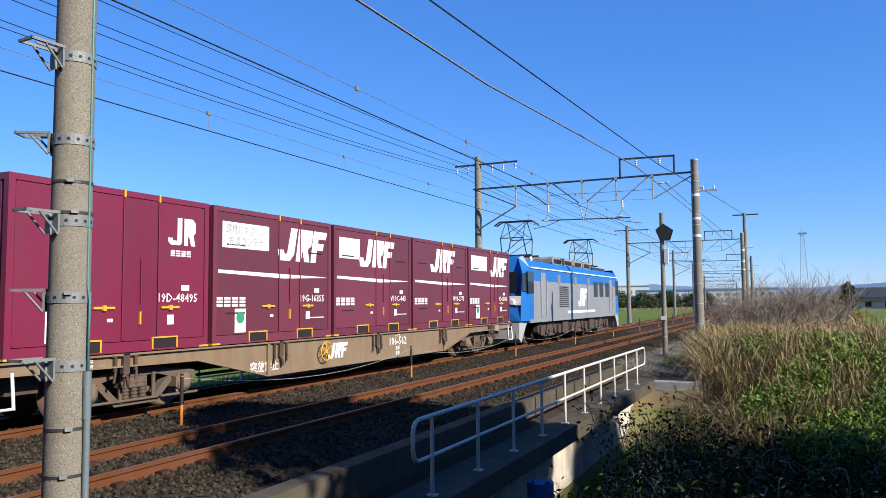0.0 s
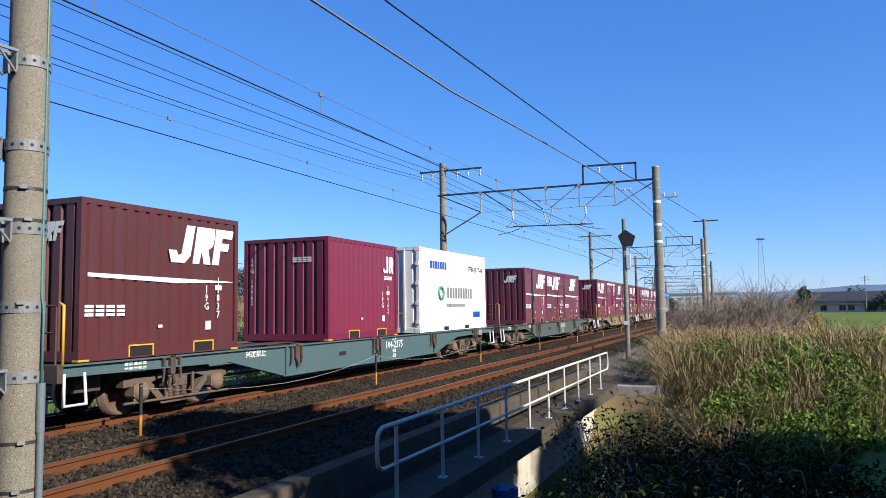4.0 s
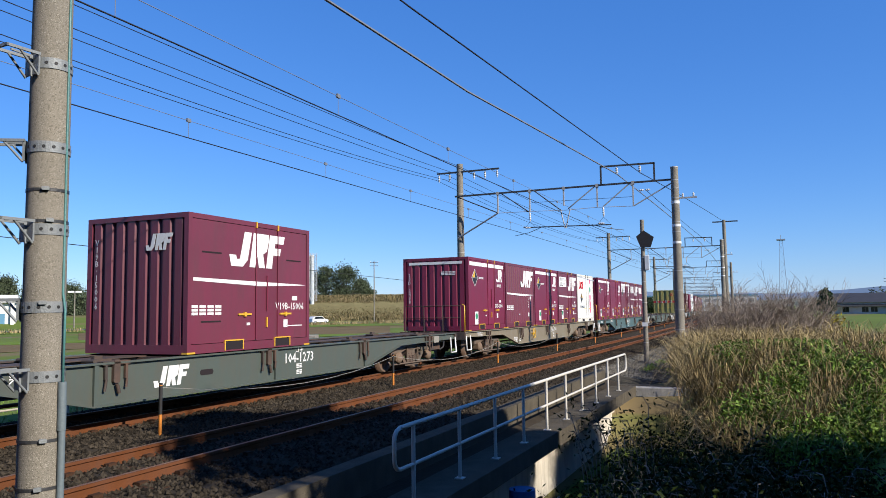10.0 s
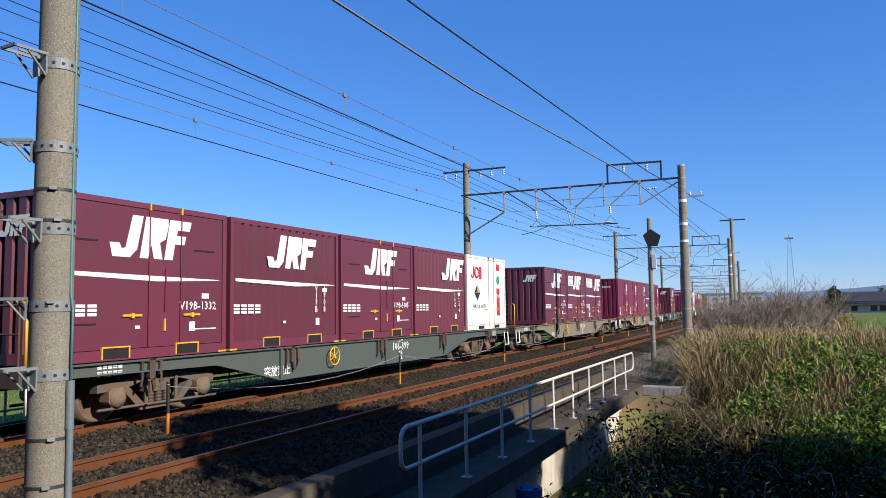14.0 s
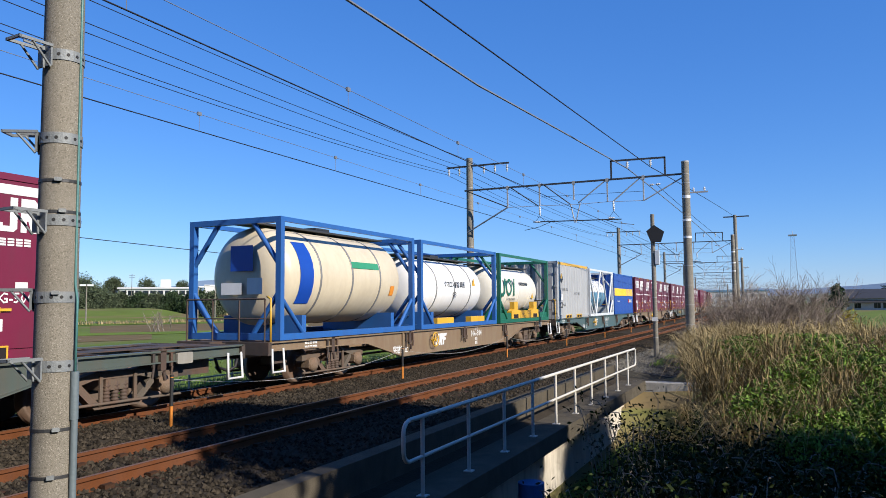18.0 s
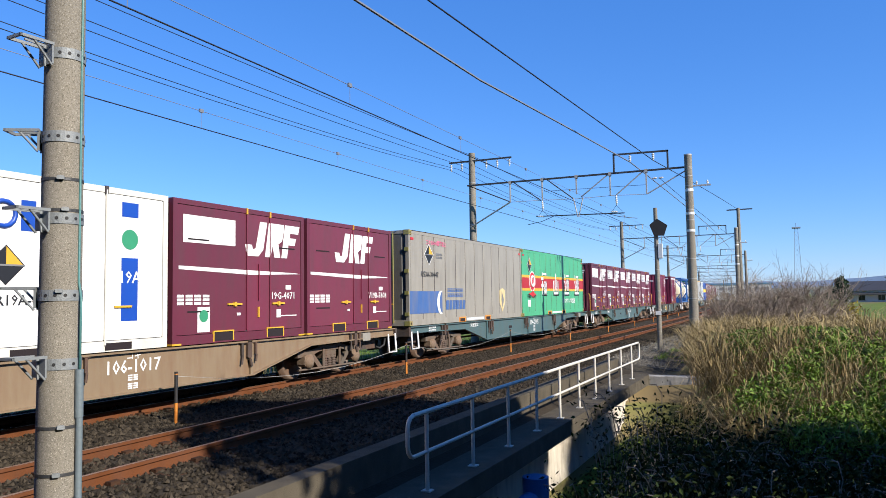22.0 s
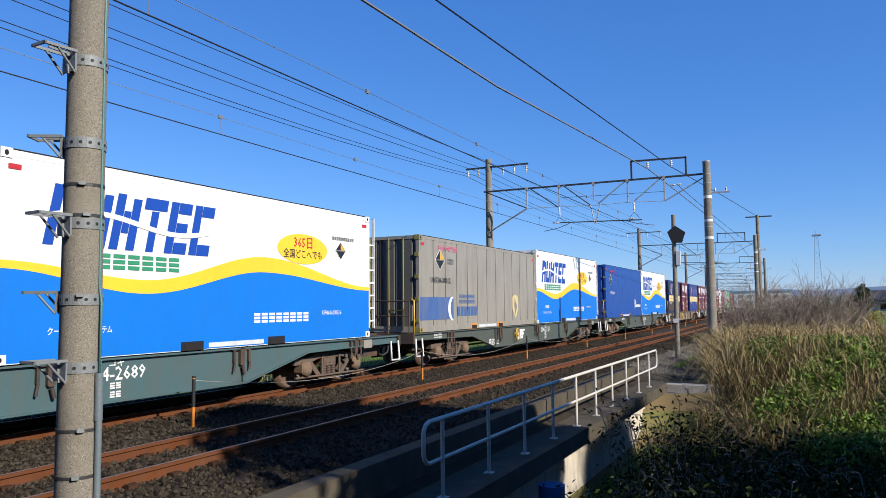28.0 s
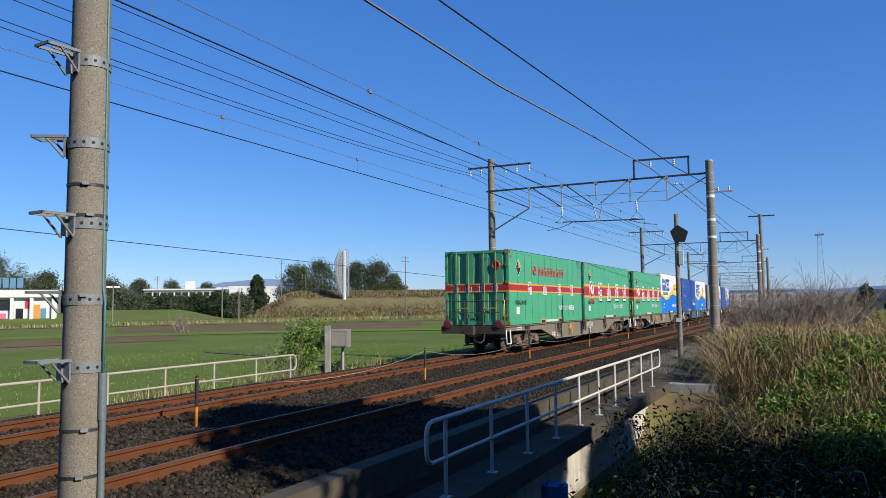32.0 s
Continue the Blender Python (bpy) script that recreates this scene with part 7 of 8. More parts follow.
        if L > 8:
            part("edge_mark", shared(("edge_mark", H, L, sy), lambda: Shape().box(X, X + 0.006, sy * (L / 2 - 0.2) - 0.09, sy * (L / 2 - 0.2) + 0.09, H - 0.26, H - 0.19), "marking_red"), "marking_red", root)
    if L > 8:
        part("top_rail_edge", shared(("rail_edge", H, L), lambda: Shape().box(X - 0.02, X + 0.004, -L / 2 + 0.16, L / 2 - 0.16, H - 0.005, H + 0.012), "dark_gap"), "dark_gap", root)
    # rear doors: bars, hinges, handles
    for z in (0.32, 0.9, 1.5, 2.1):
        for x in (-1.16, 1.16):
            part("door_hinge", shared(("dhinge", L), lambda: Shape().box(-0.06, 0.06, -L / 2 - 0.03, -L / 2 + 0.01, -0.05, 0.05), base), base, root, at=Matrix.Translation((x, 0, z)))
    part("door_gap", shared(("dgap", L, H), lambda: Shape().box(-0.016, 0.016, -L / 2 - 0.002, -L / 2 + 0.02, 0.17, H - 0.1), "dark_gap"), "dark_gap", root)
    for x in (-0.52, 0.52):
        part("door_handle", shared(("dhandle", L), lambda: Shape().box(-0.24, 0.24, -L / 2 - 0.06, -L / 2 - 0.035, 0.58, 0.615), "marking_yellow"), "marking_yellow", root, "yellow locking handle", at=Matrix.Translation((x, 0, 0)))
    for x in (-0.75, -0.3, 0.3, 0.75):
        part("door_bar", shared(("dbar", H, L), lambda: Shape().tube((0, -L / 2 - 0.03, 0.08), (0, -L / 2 - 0.03, H - 0.05), 0.02, 6), base if kind != "taupe" else "container_cream"), base, root, at=Matrix.Translation((x, 0, 0)))
    return root


def company_block(i, h):
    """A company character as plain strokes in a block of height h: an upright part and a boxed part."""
    s = Shape()
    w = h * 0.82
    t = 0.11

    def bar(y0, y1, z0, z1):
        s.box(-0.003, 0, -w / 2 + w * y0, -w / 2 + w * y1, -h / 2 + h * z0, -h / 2 + h * z1)
    if i % 4 == 1:
        for y in (0.0, 0.44, 0.88):
            bar(y, y + 0.13, 0.0, 1.0 if y == 0.44 else 0.66)
        bar(0.0, 1.0, 0.0, t), bar(0.28, 0.36, 0.2, 0.7), bar(0.65, 0.73, 0.2, 0.7)
        return s
    if i % 4 == 0:
        bar(0.16, 0.28, 0.0, 0.62), bar(0.02, 0.4, 0.66, 0.78), bar(0.14, 0.3, 0.86, 1.0), bar(0.0, 0.1, 0.34, 0.48), bar(0.32, 0.42, 0.34, 0.48)
    else:
        bar(0.08, 0.24, 0.82, 1.0), bar(0.02, 0.22, 0.56, 0.68), bar(0.12, 0.24, 0.16, 0.6), bar(0.0, 1.0, 0.0, t)
    z0 = 0.0 if i % 4 == 0 else 0.18
    top = 0.6 if i % 4 == 0 else 0.78
    for y in (0.46, 0.68, 0.90) if i % 4 != 3 else (0.46, 0.90):
        bar(y, y + 0.1, z0, top)
    for k in range(3):
        z = z0 + (top - z0 - 0.08) * k / 2
        bar(0.46, 1.0, z, z + 0.08)
    bar(0.42, 1.0, 0.88, 0.98)
    if i % 4 == 3:
        bar(0.68, 0.78, 0.1, 0.88)
    return s


def brand_letter(i):
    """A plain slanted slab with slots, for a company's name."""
    w, h = 0.46, 0.86
    s = Shape()

    def piece(y0, y1, z0, z1):
        k = 0.2 * h
        s.prism("x", -0.003, 0, [(w * y0 + k * z1, h * z1), (w * y1 + k * z1, h * z1), (w * y1 + k * z0, h * z0), (w * y0 + k * z0, h * z0)])
    if i == 3:
        piece(0.0, 1.0, 0.78, 1.0), piece(0.34, 0.66, 0.0, 0.76)
    elif i in (4, 5):
        piece(0.0, 0.36, 0.0, 1.0), piece(0.38, 1.0, 0.78, 1.0), piece(0.38, 1.0, 0.0, 0.22)
        if i == 4:
            piece(0.38, 0.9, 0.4, 0.6)
    else:
        piece(0.0, 0.34, 0.0, 1.0), piece(0.66, 1.0, 0.0, 0.94)
        piece(0.36, 0.64, 0.72, 1.0) if i == 0 else piece(0.36, 0.64, 0.0, 0.22) if i == 1 else piece(0.36, 0.64, 0.3, 0.7)
        if i == 0:
            piece(0.36, 0.64, 0.36, 0.52)
    return s


def worn_strokes(i):
    """What is left of a worn-off character: a few short strokes."""
    s = Shape()
    r = random.Random(90 + i)
    for k in range(5):
        y, z = r.uniform(-0.2, 0.2), r.uniform(-0.22, 0.22)
        if k % 2:
            s.box(-0.003, 0, y, y + 0.025, z, z + r.uniform(0.08, 0.2))
        else:
            s.box(-0.003, 0, y, y + r.uniform(0.05, 0.16), z, z + 0.03)
    return s


def bird_mark():
    s = Shape()
    for i in range(9):
        z = -0.35 + i * 0.085
        a = -0.55 + abs(i - 5) * 0.05
        s.prism("x", -.003, 0, [(a + i * 0.03, z), (a + 0.45 + i * 0.09, z + 0.02), (a + 0.5 + i * 0.09, z + 0.06), (a + i * 0.03, z + 0.05)])
    return s


def tank_container(look_of, at, number=""):
    """A tank in an open twenty-foot frame."""
    frame, shell, desc = {
        "cream": ("frame_blue", "tank_cream", "cream tank container in a blue steel frame"),
        "white": ("frame_blue", "container_white", "white tank container in a blue steel frame"),
        "green": ("frame_green", "tank_pale", "cream tank container in a dark green steel frame"),
        "lattice": ("frame_white", "container_white", "white and blue tank container in a white lattice frame"),
    }[look_of]
    root = thing("tank_container", desc, "tank container", "containers on the train", at=at)
    L, H, X = 6.058, 2.55, 1.22
    big = look_of == "cream"
    for sy in (-1, 1):
        def endframe():
            s = Shape()
            y = sy * L / 2
            y0, y1 = min(y, y - sy * 0.13), max(y, y - sy * 0.13)
            for sx in (-1, 1):
                s.box(min(sx * X, sx * (X - 0.13)), max(sx * X, sx * (X - 0.13)), y0, y1, 0, H)
            s.box(-X + 0.13, X - 0.13, y0, y1, 0, 0.14).box(-X + 0.13, X - 0.13, y0, y1, H - 0.12, H)
            ym = (y0 + y1) / 2
            for sx in (-1, 1):
                s.tube((sx * (X - 0.1), ym, H * 0.62), (sx * 0.45, ym, H - 0.08), 0.055, 6)
                s.tube((sx * (X - 0.1), ym, H * 0.38), (sx * 0.45, ym, 0.08), 0.055, 6)
            return s
        part("end_frame", shared(("tk_end", frame, sy), endframe, frame), frame, root)
    for sx in (-1, 1):
        x = sx * (X - 0.05)
        part("side_rail", shared(("tk_rail", frame, sx), lambda: Shape().box(x - 0.05, x + 0.05, -L / 2 + 0.13, L / 2 - 0.13, 0.0, 0.13).box(x - 0.04, x + 0.04, -L / 2 + 0.13, L / 2 - 0.13, H - 0.1, H), frame), frame, root)

        for sy in (-1, 1):
            def brace():
                s = Shape().tube((x, sy * (L / 2 - 0.1), 0.85), (x, sy * (L / 2 - 0.9), 0.08), 0.05, 6)
                if look_of == "lattice":
                    s.tube((x, sy * (L / 2 - 0.1), H - 0.1), (x, sy * (L / 2 - 1.5), 0.1), 0.05, 6).tube((x, sy * (L / 2 - 1.5), 0.1), (x, sy * 0.25, H - 0.1), 0.05, 6)
                return s
            part("brace", shared(("tk_brace", look_of, sx, sy), brace, frame), frame, root)
    r, zc, hl = (1.08, 1.36, 2.72) if big else (0.92, 1.22, 2.62)
    prof = [(-hl, 0.05), (-hl + 0.03, r * 0.45), (-hl + 0.12, r * 0.78), (-hl + 0.26, r * 0.95), (-hl + 0.42, r), (hl - 0.42, r), (hl - 0.26, r * 0.95), (hl - 0.12, r * 0.78), (hl - 0.03, r * 0.45), (hl, 0.05)]
    tank = part("tank", shared(("tank", look_of), lambda: Shape().lathe((0, 0, zc), (0, 1, 0), prof, 40), shell), shell, root, "rounded tank shell")
    if look_of == "lattice":
        part("tank_lower", shared("tank_lower", lambda: Shape().add([(math.cos(a) * (r + 0.006), y, zc + math.sin(a) * (r + 0.006)) for y in (-hl + 0.42, hl - 0.42) for a in [-math.pi - 0.1 + i * (math.pi + 0.2) / 20 for i in range(21)]],
                                                                        [(i, i + 1, 22 + i, 21 + i) for i in range(20)], True), "tank_blue"), "tank_blue", tank, "blue lower half")
    for y in (-1.35, 0.0, 1.35):
        part("tank_band", shared(("tband", look_of), lambda: Shape().lathe((0, 0, zc), (0, 1, 0), [(-0.03, r + 0.003), (-0.03, r + 0.012), (0.03, r + 0.012), (0.03, r + 0.003)], 40), "marking_grey" if look_of != "green" else shell), shell, tank, at=Matrix.Translation((0, y, 0)))
    part("walkway", shared(("walkway", look_of), lambda: Shape().box(-0.35, 0.35, -L / 2 + 0.3, L / 2 - 0.3, zc + r + 0.03, zc + r + 0.07).box(-0.2, 0.2, -0.3, 0.3, zc + r - 0.05, zc + r + 0.16), "dark_steel"), "dark_steel", root)
    for sy in (-1, 1):
        part("saddle", shared(("saddle", frame, sy, big), lambda: Shape().box(-X + 0.15, X - 0.15, sy * 2.0 - 0.08, sy * 2.0 + 0.08, 0.05, zc - r * 0.8), frame), frame, root)
    # marks on the near side, bent round the shell

    def wrap(y0, y1, z0, z1):
        s = Shape()
        n = 6
        vs = []
        for k in range(n + 1):
            z = z0 + (z1 - z0) * k / n
            x = math.sqrt(max((r + 0.012) ** 2 - (z - zc) ** 2, 0.01))
            vs += [(x, y0, z), (x, y1, z)]
        return s.add(vs, [(2 * k, 2 * k + 1, 2 * k + 3, 2 * k + 2) for k in range(n)], True)
    if look_of == "cream":
        part("owner_panel", wrap(-2.15, -1.65, 0.75, 2.1), "logo_blue", root, "curved blue owner panel")
        part("end_badge", Shape().box(-0.3, 0.3, -0.004, 0, 1.45, 2.0), "logo_blue", root, at=Matrix.Translation((0, -hl - 0.05, 0)))
        part("end_plate", Shape().box(-0.6, -0.05, -0.004, 0, 0.95, 1.2).box(0.1, 0.5, -0.004, 0, 0.95, 1.3), "marking_white", root, at=Matrix.Translation((0.05, -hl - 0.05, 0)))
        part("green_placard", wrap(0.0, 1.3, 1.6, 1.76), "marking_green", root)
        part("small_plate", wrap(1.9, 2.1, 0.95, 1.2), "marking_orange", root)
    elif look_of == "green":
        part("company_mark", Shape().prism("x", 0, 0.004, [(-2.1, -0.3), (-1.9, -0.36), (-1.68, -0.2), (-1.62, 0.34), (-1.78, 0.34), (-1.84, -0.14), (-1.94, -0.24), (-2.04, -0.2)]).add([(0.004, -1.24 + q * math.cos(k * math.pi / 12), 0.02 + q * math.sin(k * math.pi / 12)) for k in range(24) for q in (0.22, 0.33)], [(2 * k, 2 * k + 1, (2 * k + 3) % 48, (2 * k + 2) % 48) for k in range(24)]).box(0, 0.004, -0.74, -0.6, -0.3, 0.36), "frame_green", root, at=Matrix.Translation((r + 0.012, 0, zc + 0.1)))
        part("load_writing", glyph_bars(8, 0.13), "marking_black", root, at=Matrix.Translation((r - 0.01, 0.55, zc + 0.22)))
        part("container_number", letters(number, 0.17, "marking_black"), "marking_black", root, at=Matrix.Translation((r * 0.945, -0.9, zc - 0.34)))
        for y in (-1.2, 1.2):
            part("yellow_bracket", shared("tk_bracket", lambda: Shape().prism("x", 1.0, 1.19, [(-0.5, 0.14), (0.5, 0.14), (0.5, 0.46), (0.22, 0.46), (0.22, 0.78), (-0.2, 0.78), (-0.2, 0.5), (-0.5, 0.42)]), "marking_yellow"), "marking_yellow", root, "yellow tank support bracket", at=Matrix.Translation((0, y, 0)))
            part("bracket_pocket", shared("tk_pocket", lambda: Shape().box(1.19, 1.196, -0.26, 0.26, 0.15, 0.3), "dark_gap"), "dark_gap", root, at=Matrix.Translation((0, y, 0)))
        board_ = part("warning_board", Shape().box(1.05, 1.18, -0.69, 0.69, 0.14, 0.44), "marking_yellow", root, "yellow and black striped board")
        for k in range(9):
            y = -0.66 + k * 0.15
            part("black_stripe", Shape().prism("x", 1.18, 1.184, [(y, 0.14), (y + 0.06, 0.14), (y + 0.13, 0.44), (y + 0.07, 0.44)]), "marking_black", board_)
        part("skirt_plate", Shape().box(1.10, 1.17, -2.9, -1.72, 0.13, 0.36).box(1.10, 1.17, 1.72, 2.9, 0.13, 0.34), frame, root, "green skirt plate")
        part("warning_triangle", Shape().prism("x", 0, 0.004, [(-0.14, 0), (0.14, 0), (0, 0.26)]), "marking_yellow", root, at=Matrix.Translation((r - 0.01, 1.7, zc - 0.3)))
    elif look_of == "white":
        words = letters("クマロン樹脂 専用", 0.22, "marking_black", 1.6)
        part("load_words", words, "marking_black", root, at=Matrix.Translation((r + 0.012, 0.0, zc + 0.1)))
        part("number_mark", letters("93", 0.26, "marking_black"), "marking_black", root, at=Matrix.Translation((r + 0.01, 0.0, zc - 0.22)))
        part("warning_triangle", Shape().prism("x", 0, 0.004, [(-0.14, 0), (0.14, 0), (0, 0.26)]), "marking_yellow", root, at=Matrix.Translation((r - 0.0, 1.6, zc + 0.1)))
        part("yellow_guard", Shape().box(1.0, 1.19, 0.7, 1.9, 0.0, 0.3).box(1.0, 1.19, -1.9, -0.7, 0.0, 0.3), "marking_yellow", root, "yellow lifting pad")
    else:
        part("load_plate", wrap(0.05, 0.45, zc - 0.25, zc - 0.05), "marking_white", root)
        part("load_number", letters("63", 0.17, "marking_black"), "marking_black", root, at=Matrix.Translation((r + 0.02, 0.25, zc - 0.15)))
    return root


# ---- the train: wagons ----
WAGON_LOOK = {"brown": ("wagon_brown", "brown-grey"), "khaki": ("wagon_khaki", "pale khaki"), "teal": ("wagon_teal", "blue-green"), "slate": ("wagon_slate", "dark grey-green")}


def bogie(root, y, steel):
    b = part("bogie", shared(("bolster", steel), lambda: Shape().box(-0.95, 0.95, -0.22, 0.22, 0.42, 0.66).box(-0.3, 0.3, -0.35, 0.35, 0.6, 0.74), steel), steel, root, "two-axle bogie", at=Matrix.Translation((0, y, 0)))
    for sx in (-1, 1):
        x0, x1 = (0.80, 0.96) if sx > 0 else (-0.96, -0.80)

        o = x1 if sx > 0 else x0

        def frame_shape():
            s = Shape().prism("x", x0, x1, [(-1.28, 0.50), (-1.28, 0.62), (-0.7, 0.66), (-0.4, 0.72), (0.4, 0.72), (0.7, 0.66), (1.28, 0.62), (1.28, 0.50), (0.72, 0.53), (0.45, 0.60), (-0.45, 0.60), (-0.72, 0.53)])
            s.prism("x", x0, x1, [(-0.74, 0.56), (-0.66, 0.54), (-0.34, 0.24), (0.34, 0.24), (0.66, 0.54), (0.74, 0.56), (0.74, 0.46), (0.42, 0.15), (-0.42, 0.15), (-0.74, 0.46)])
            return s.box(min(o, o + sx * 0.03), max(o, o + sx * 0.03), -0.36, -0.30, 0.2, 0.66).box(min(o, o + sx * 0.03), max(o, o + sx * 0.03), 0.30, 0.36, 0.2, 0.66)
        part("side_frame", shared(("sframe", sx, steel), frame_shape, steel), steel, b)
        for yy in (-0.17, 0.0, 0.17):
            part("spring", shared(("spring", sx, yy), lambda: Shape().lathe((o - sx * 0.06, yy, 0.23), (0, 0, 1), [(0, 0.05)] + [(0.02 + 0.055 * j + d, r) for j in range(5) for d, r in ((0, 0.055), (0.02, 0.075), (0.035, 0.055))] + [(0.36, 0.05)], 8), "iron"), "iron", b)
        part("brake_beam", shared(("bbeam", sx), lambda: Shape().tube((o + sx * 0.03, -1.3, 0.24), (o + sx * 0.03, 1.3, 0.22), 0.025, 6), steel), steel, b)
        for yy in (-0.95, 0.95):
            part("axle_box", shared(("abox", sx, steel), lambda: Shape().box(min(x0, x1) + (0.02 if sx > 0 else -0.06), max(x0, x1) + (0.06 if sx > 0 else -0.02), -0.16, 0.16, 0.30, 0.56, 0.05).lathe((x1 + 0.03 if sx > 0 else x0 - 0.03, 0, 0.405), (sx, 0, 0), [(0, 0.15), (0.07, 0.145), (0.08, 0.11), (0.10, 0.10), (0.105, 0.03)], 16), "axle_steel"), "axle_steel", b, at=Matrix.Translation((0, yy, 0)))
    for yy in (-0.95, 0.95):
        for sx in (-1, 1):
            part("wheel", shared(("wheel", sx), lambda: Shape().lathe((sx * 0.5335, 0, 0.405), (sx, 0, 0), [(-0.09, 0.07), (-0.07, 0.33), (-0.075, 0.43), (-0.045, 0.43), (-0.035, 0.408), (0.06, 0.40), (0.065, 0.35), (0.01, 0.31), (0.005, 0.12), (0.06, 0.10)], 24), "wheel_iron"), "wheel_iron", b, at=Matrix.Translation((0, yy, 0)))
        return_axle = shared("axle", lambda: Shape().tube((-0.9, 0, 0.405), (0.9, 0, 0.405), 0.07, 10), "iron")
        part("axle", return_axle, "iron", b, at=Matrix.Translation((0, yy, 0)))
    return b


def flat_wagon(look_of, number, at, steel="bogie_iron", empty=False, last=False, mark=True):
    paint_name, hue = WAGON_LOOK[look_of]
    root = thing("flat_wagon", f"{hue} four-axle container flat wagon{', mostly empty' if empty else ', loaded with containers'}", "railway wagon", "wagons of the train", at=at)
    h = 9.8
    outline = [(-h, 0.80), (-6.0, 0.76), (-4.1, 0.32), (4.1, 0.32), (6.0, 0.76), (h, 0.80), (h, 0.985), (-h, 0.985)]
    for sx in (-1, 1):
        x0, x1 = (1.10, 1.14) if sx > 0 else (-1.14, -1.10)

        beam = part("side_sill", shared(("sill", paint_name, sx), lambda: Shape().prism("x", x0, x1, outline), paint_name), paint_name, root, "fish-bellied side beam")
        o = x1 if sx > 0 else x0 - 0.06
        part("top_flange", shared(("flange", paint_name, sx), lambda: Shape().box(o, o + 0.06, -h, h, 0.955, 0.985), paint_name), paint_name, beam)
        for k, ((ya, za), (yb, zb)) in enumerate(zip(outline[:5], outline[1:6])):
            part("bottom_flange", shared(("bflange", paint_name, sx, k), lambda: Shape().prism("x", o, o + 0.055, [(ya, za), (yb, zb), (yb, zb + 0.025), (ya, za + 0.025)]), paint_name), paint_name, beam)
        for y in (-4.05, 4.05, 0.4) if look_of in ("teal", "slate") else (-4.05, 4.05):
            part("stiffener", shared(("stiff", paint_name, sx), lambda: Shape().box(o, o + 0.045, -0.04, 0.04, 0.33, 0.955), paint_name), paint_name, beam, at=Matrix.Translation((0, y, 0)))
    part("centre_sill", shared(("csill", paint_name), lambda: Shape().box(-0.2, 0.2, -h, h, 0.62, 0.96), paint_name), paint_name, root)
    def deck():
        s = Shape()
        for i in range(17):
            y = -9.2 + i * 1.15
            s.box(-1.1, 1.1, y - 0.06, y + 0.06, 0.84, 0.965)
        s.box(-0.28, 0.28, -h, h, 0.965, 0.98)
        s.box(-1.14, 1.14, -h, -h + 0.55, 0.93, 0.975).box(-1.14, 1.14, h - 0.55, h, 0.93, 0.975)
        s.box(0.95, 1.1, -h, h, 0.95, 0.97).box(-1.1, -0.95, -h, h, 0.95, 0.97)
        return s
    part("deck", shared("deck", deck, "iron"), "iron", root)
    for sy in (-1, 1):
        part("end_beam", shared(("ebeam", sy), lambda: Shape().box(-1.2, 1.2, sy * h - 0.05, sy * h + 0.05, 0.72, 0.98), "iron"), "iron", root)
        bogie(root, sy * 7.1, steel)
        cp = part("coupler", shared(("coupler", sy), lambda: Shape().box(-0.11, 0.11, min(sy * 9.8, sy * 10.12), max(sy * 9.8, sy * 10.12), 0.74, 0.96).box(-0.17, 0.17, min(sy * 10.02, sy * 10.2), max(sy * 10.02, sy * 10.2), 0.70, 1.0), "iron"), "iron", root, "knuckle coupler")
        part("hose", shared(("hose", sy), lambda: Shape().line([(0.45, sy * 9.85, 0.75), (0.46, sy * 9.95, 0.5), (0.4, sy * 10.08, 0.42), (0.2, sy * 10.18, 0.5)], 0.028), "rubber"), "rubber", cp)
    # lashing irons where the containers sit
    def iron_set():
        s = Shape()
        s.box(1.06, 1.19, -0.26, 0.26, 0.94, 1.0).box(1.13, 1.2, -0.06, 0.06, 0.66, 1.02, 0.02).box(1.15, 1.19, -0.22, -0.17, 0.72, 0.95).box(1.15, 1.19, 0.17, 0.22, 0.72, 0.95)
        s.tube((1.19, -0.2, 0.72), (1.19, -0.23, 0.55), 0.022, 6).tube((1.19, 0.2, 0.72), (1.19, 0.18, 0.58), 0.022, 6).tube((1.2, 0.0, 0.64), (1.2, 0.04, 0.5), 0.03, 6)
        return s
    for y in (-7.66, -3.83, 0.0, 3.83, 7.66):
        part("lashing_iron", shared("lashing", iron_set, "iron"), "iron", root, "container lashing iron", at=Matrix.Translation((0, y + 0.15, 0)))
    if empty:
        for y in (-7.66, -3.83, 0.0, 3.83, 7.66):
            for x in (-0.75, 0.75):
                part("guide_block", shared("guide", lambda: Shape().box(-0.13, 0.13, -0.18, 0.18, 0.96, 1.02, 0.02).box(-0.04, 0.04, -0.08, 0.08, 1.02, 1.07), "iron"), "iron", root, at=Matrix.Translation((x, y + 0.15, 0)))
    light = number.startswith("104") and number not in ("104-2350", "104-247", "104-2133")
    if light:
        part("sill_slot", shared("sill_slot", lambda: Shape().box(1.139, 1.144, -0.17, 0.17, -0.05, 0.05, 0.03), "dark_gap"), "dark_gap", root, at=Matrix.Translation((0, -1.62, 0.66)))
    else:
        part("brake_wheel", shared("brake_wheel", lambda: Shape().ring((1.26, 0, 0.66), (1, 0, 0), 0.2, 0.016, 22).line([(1.25, 0, 0.46), (1.25, 0, 0.86)], 0.01).line([(1.25, -0.17, 0.56), (1.25, 0.17, 0.76)], 0.01).line([(1.25, -0.17, 0.76), (1.25, 0.17, 0.56)], 0.01).tube((1.1, 0, 0.64), (1.28, 0, 0.64), 0.04, 8), "marking_yellow"), "marking_yellow", root, "yellow hand brake wheel", at=Matrix.Translation((0, -2.19, 0.03)))
    f = 1.145
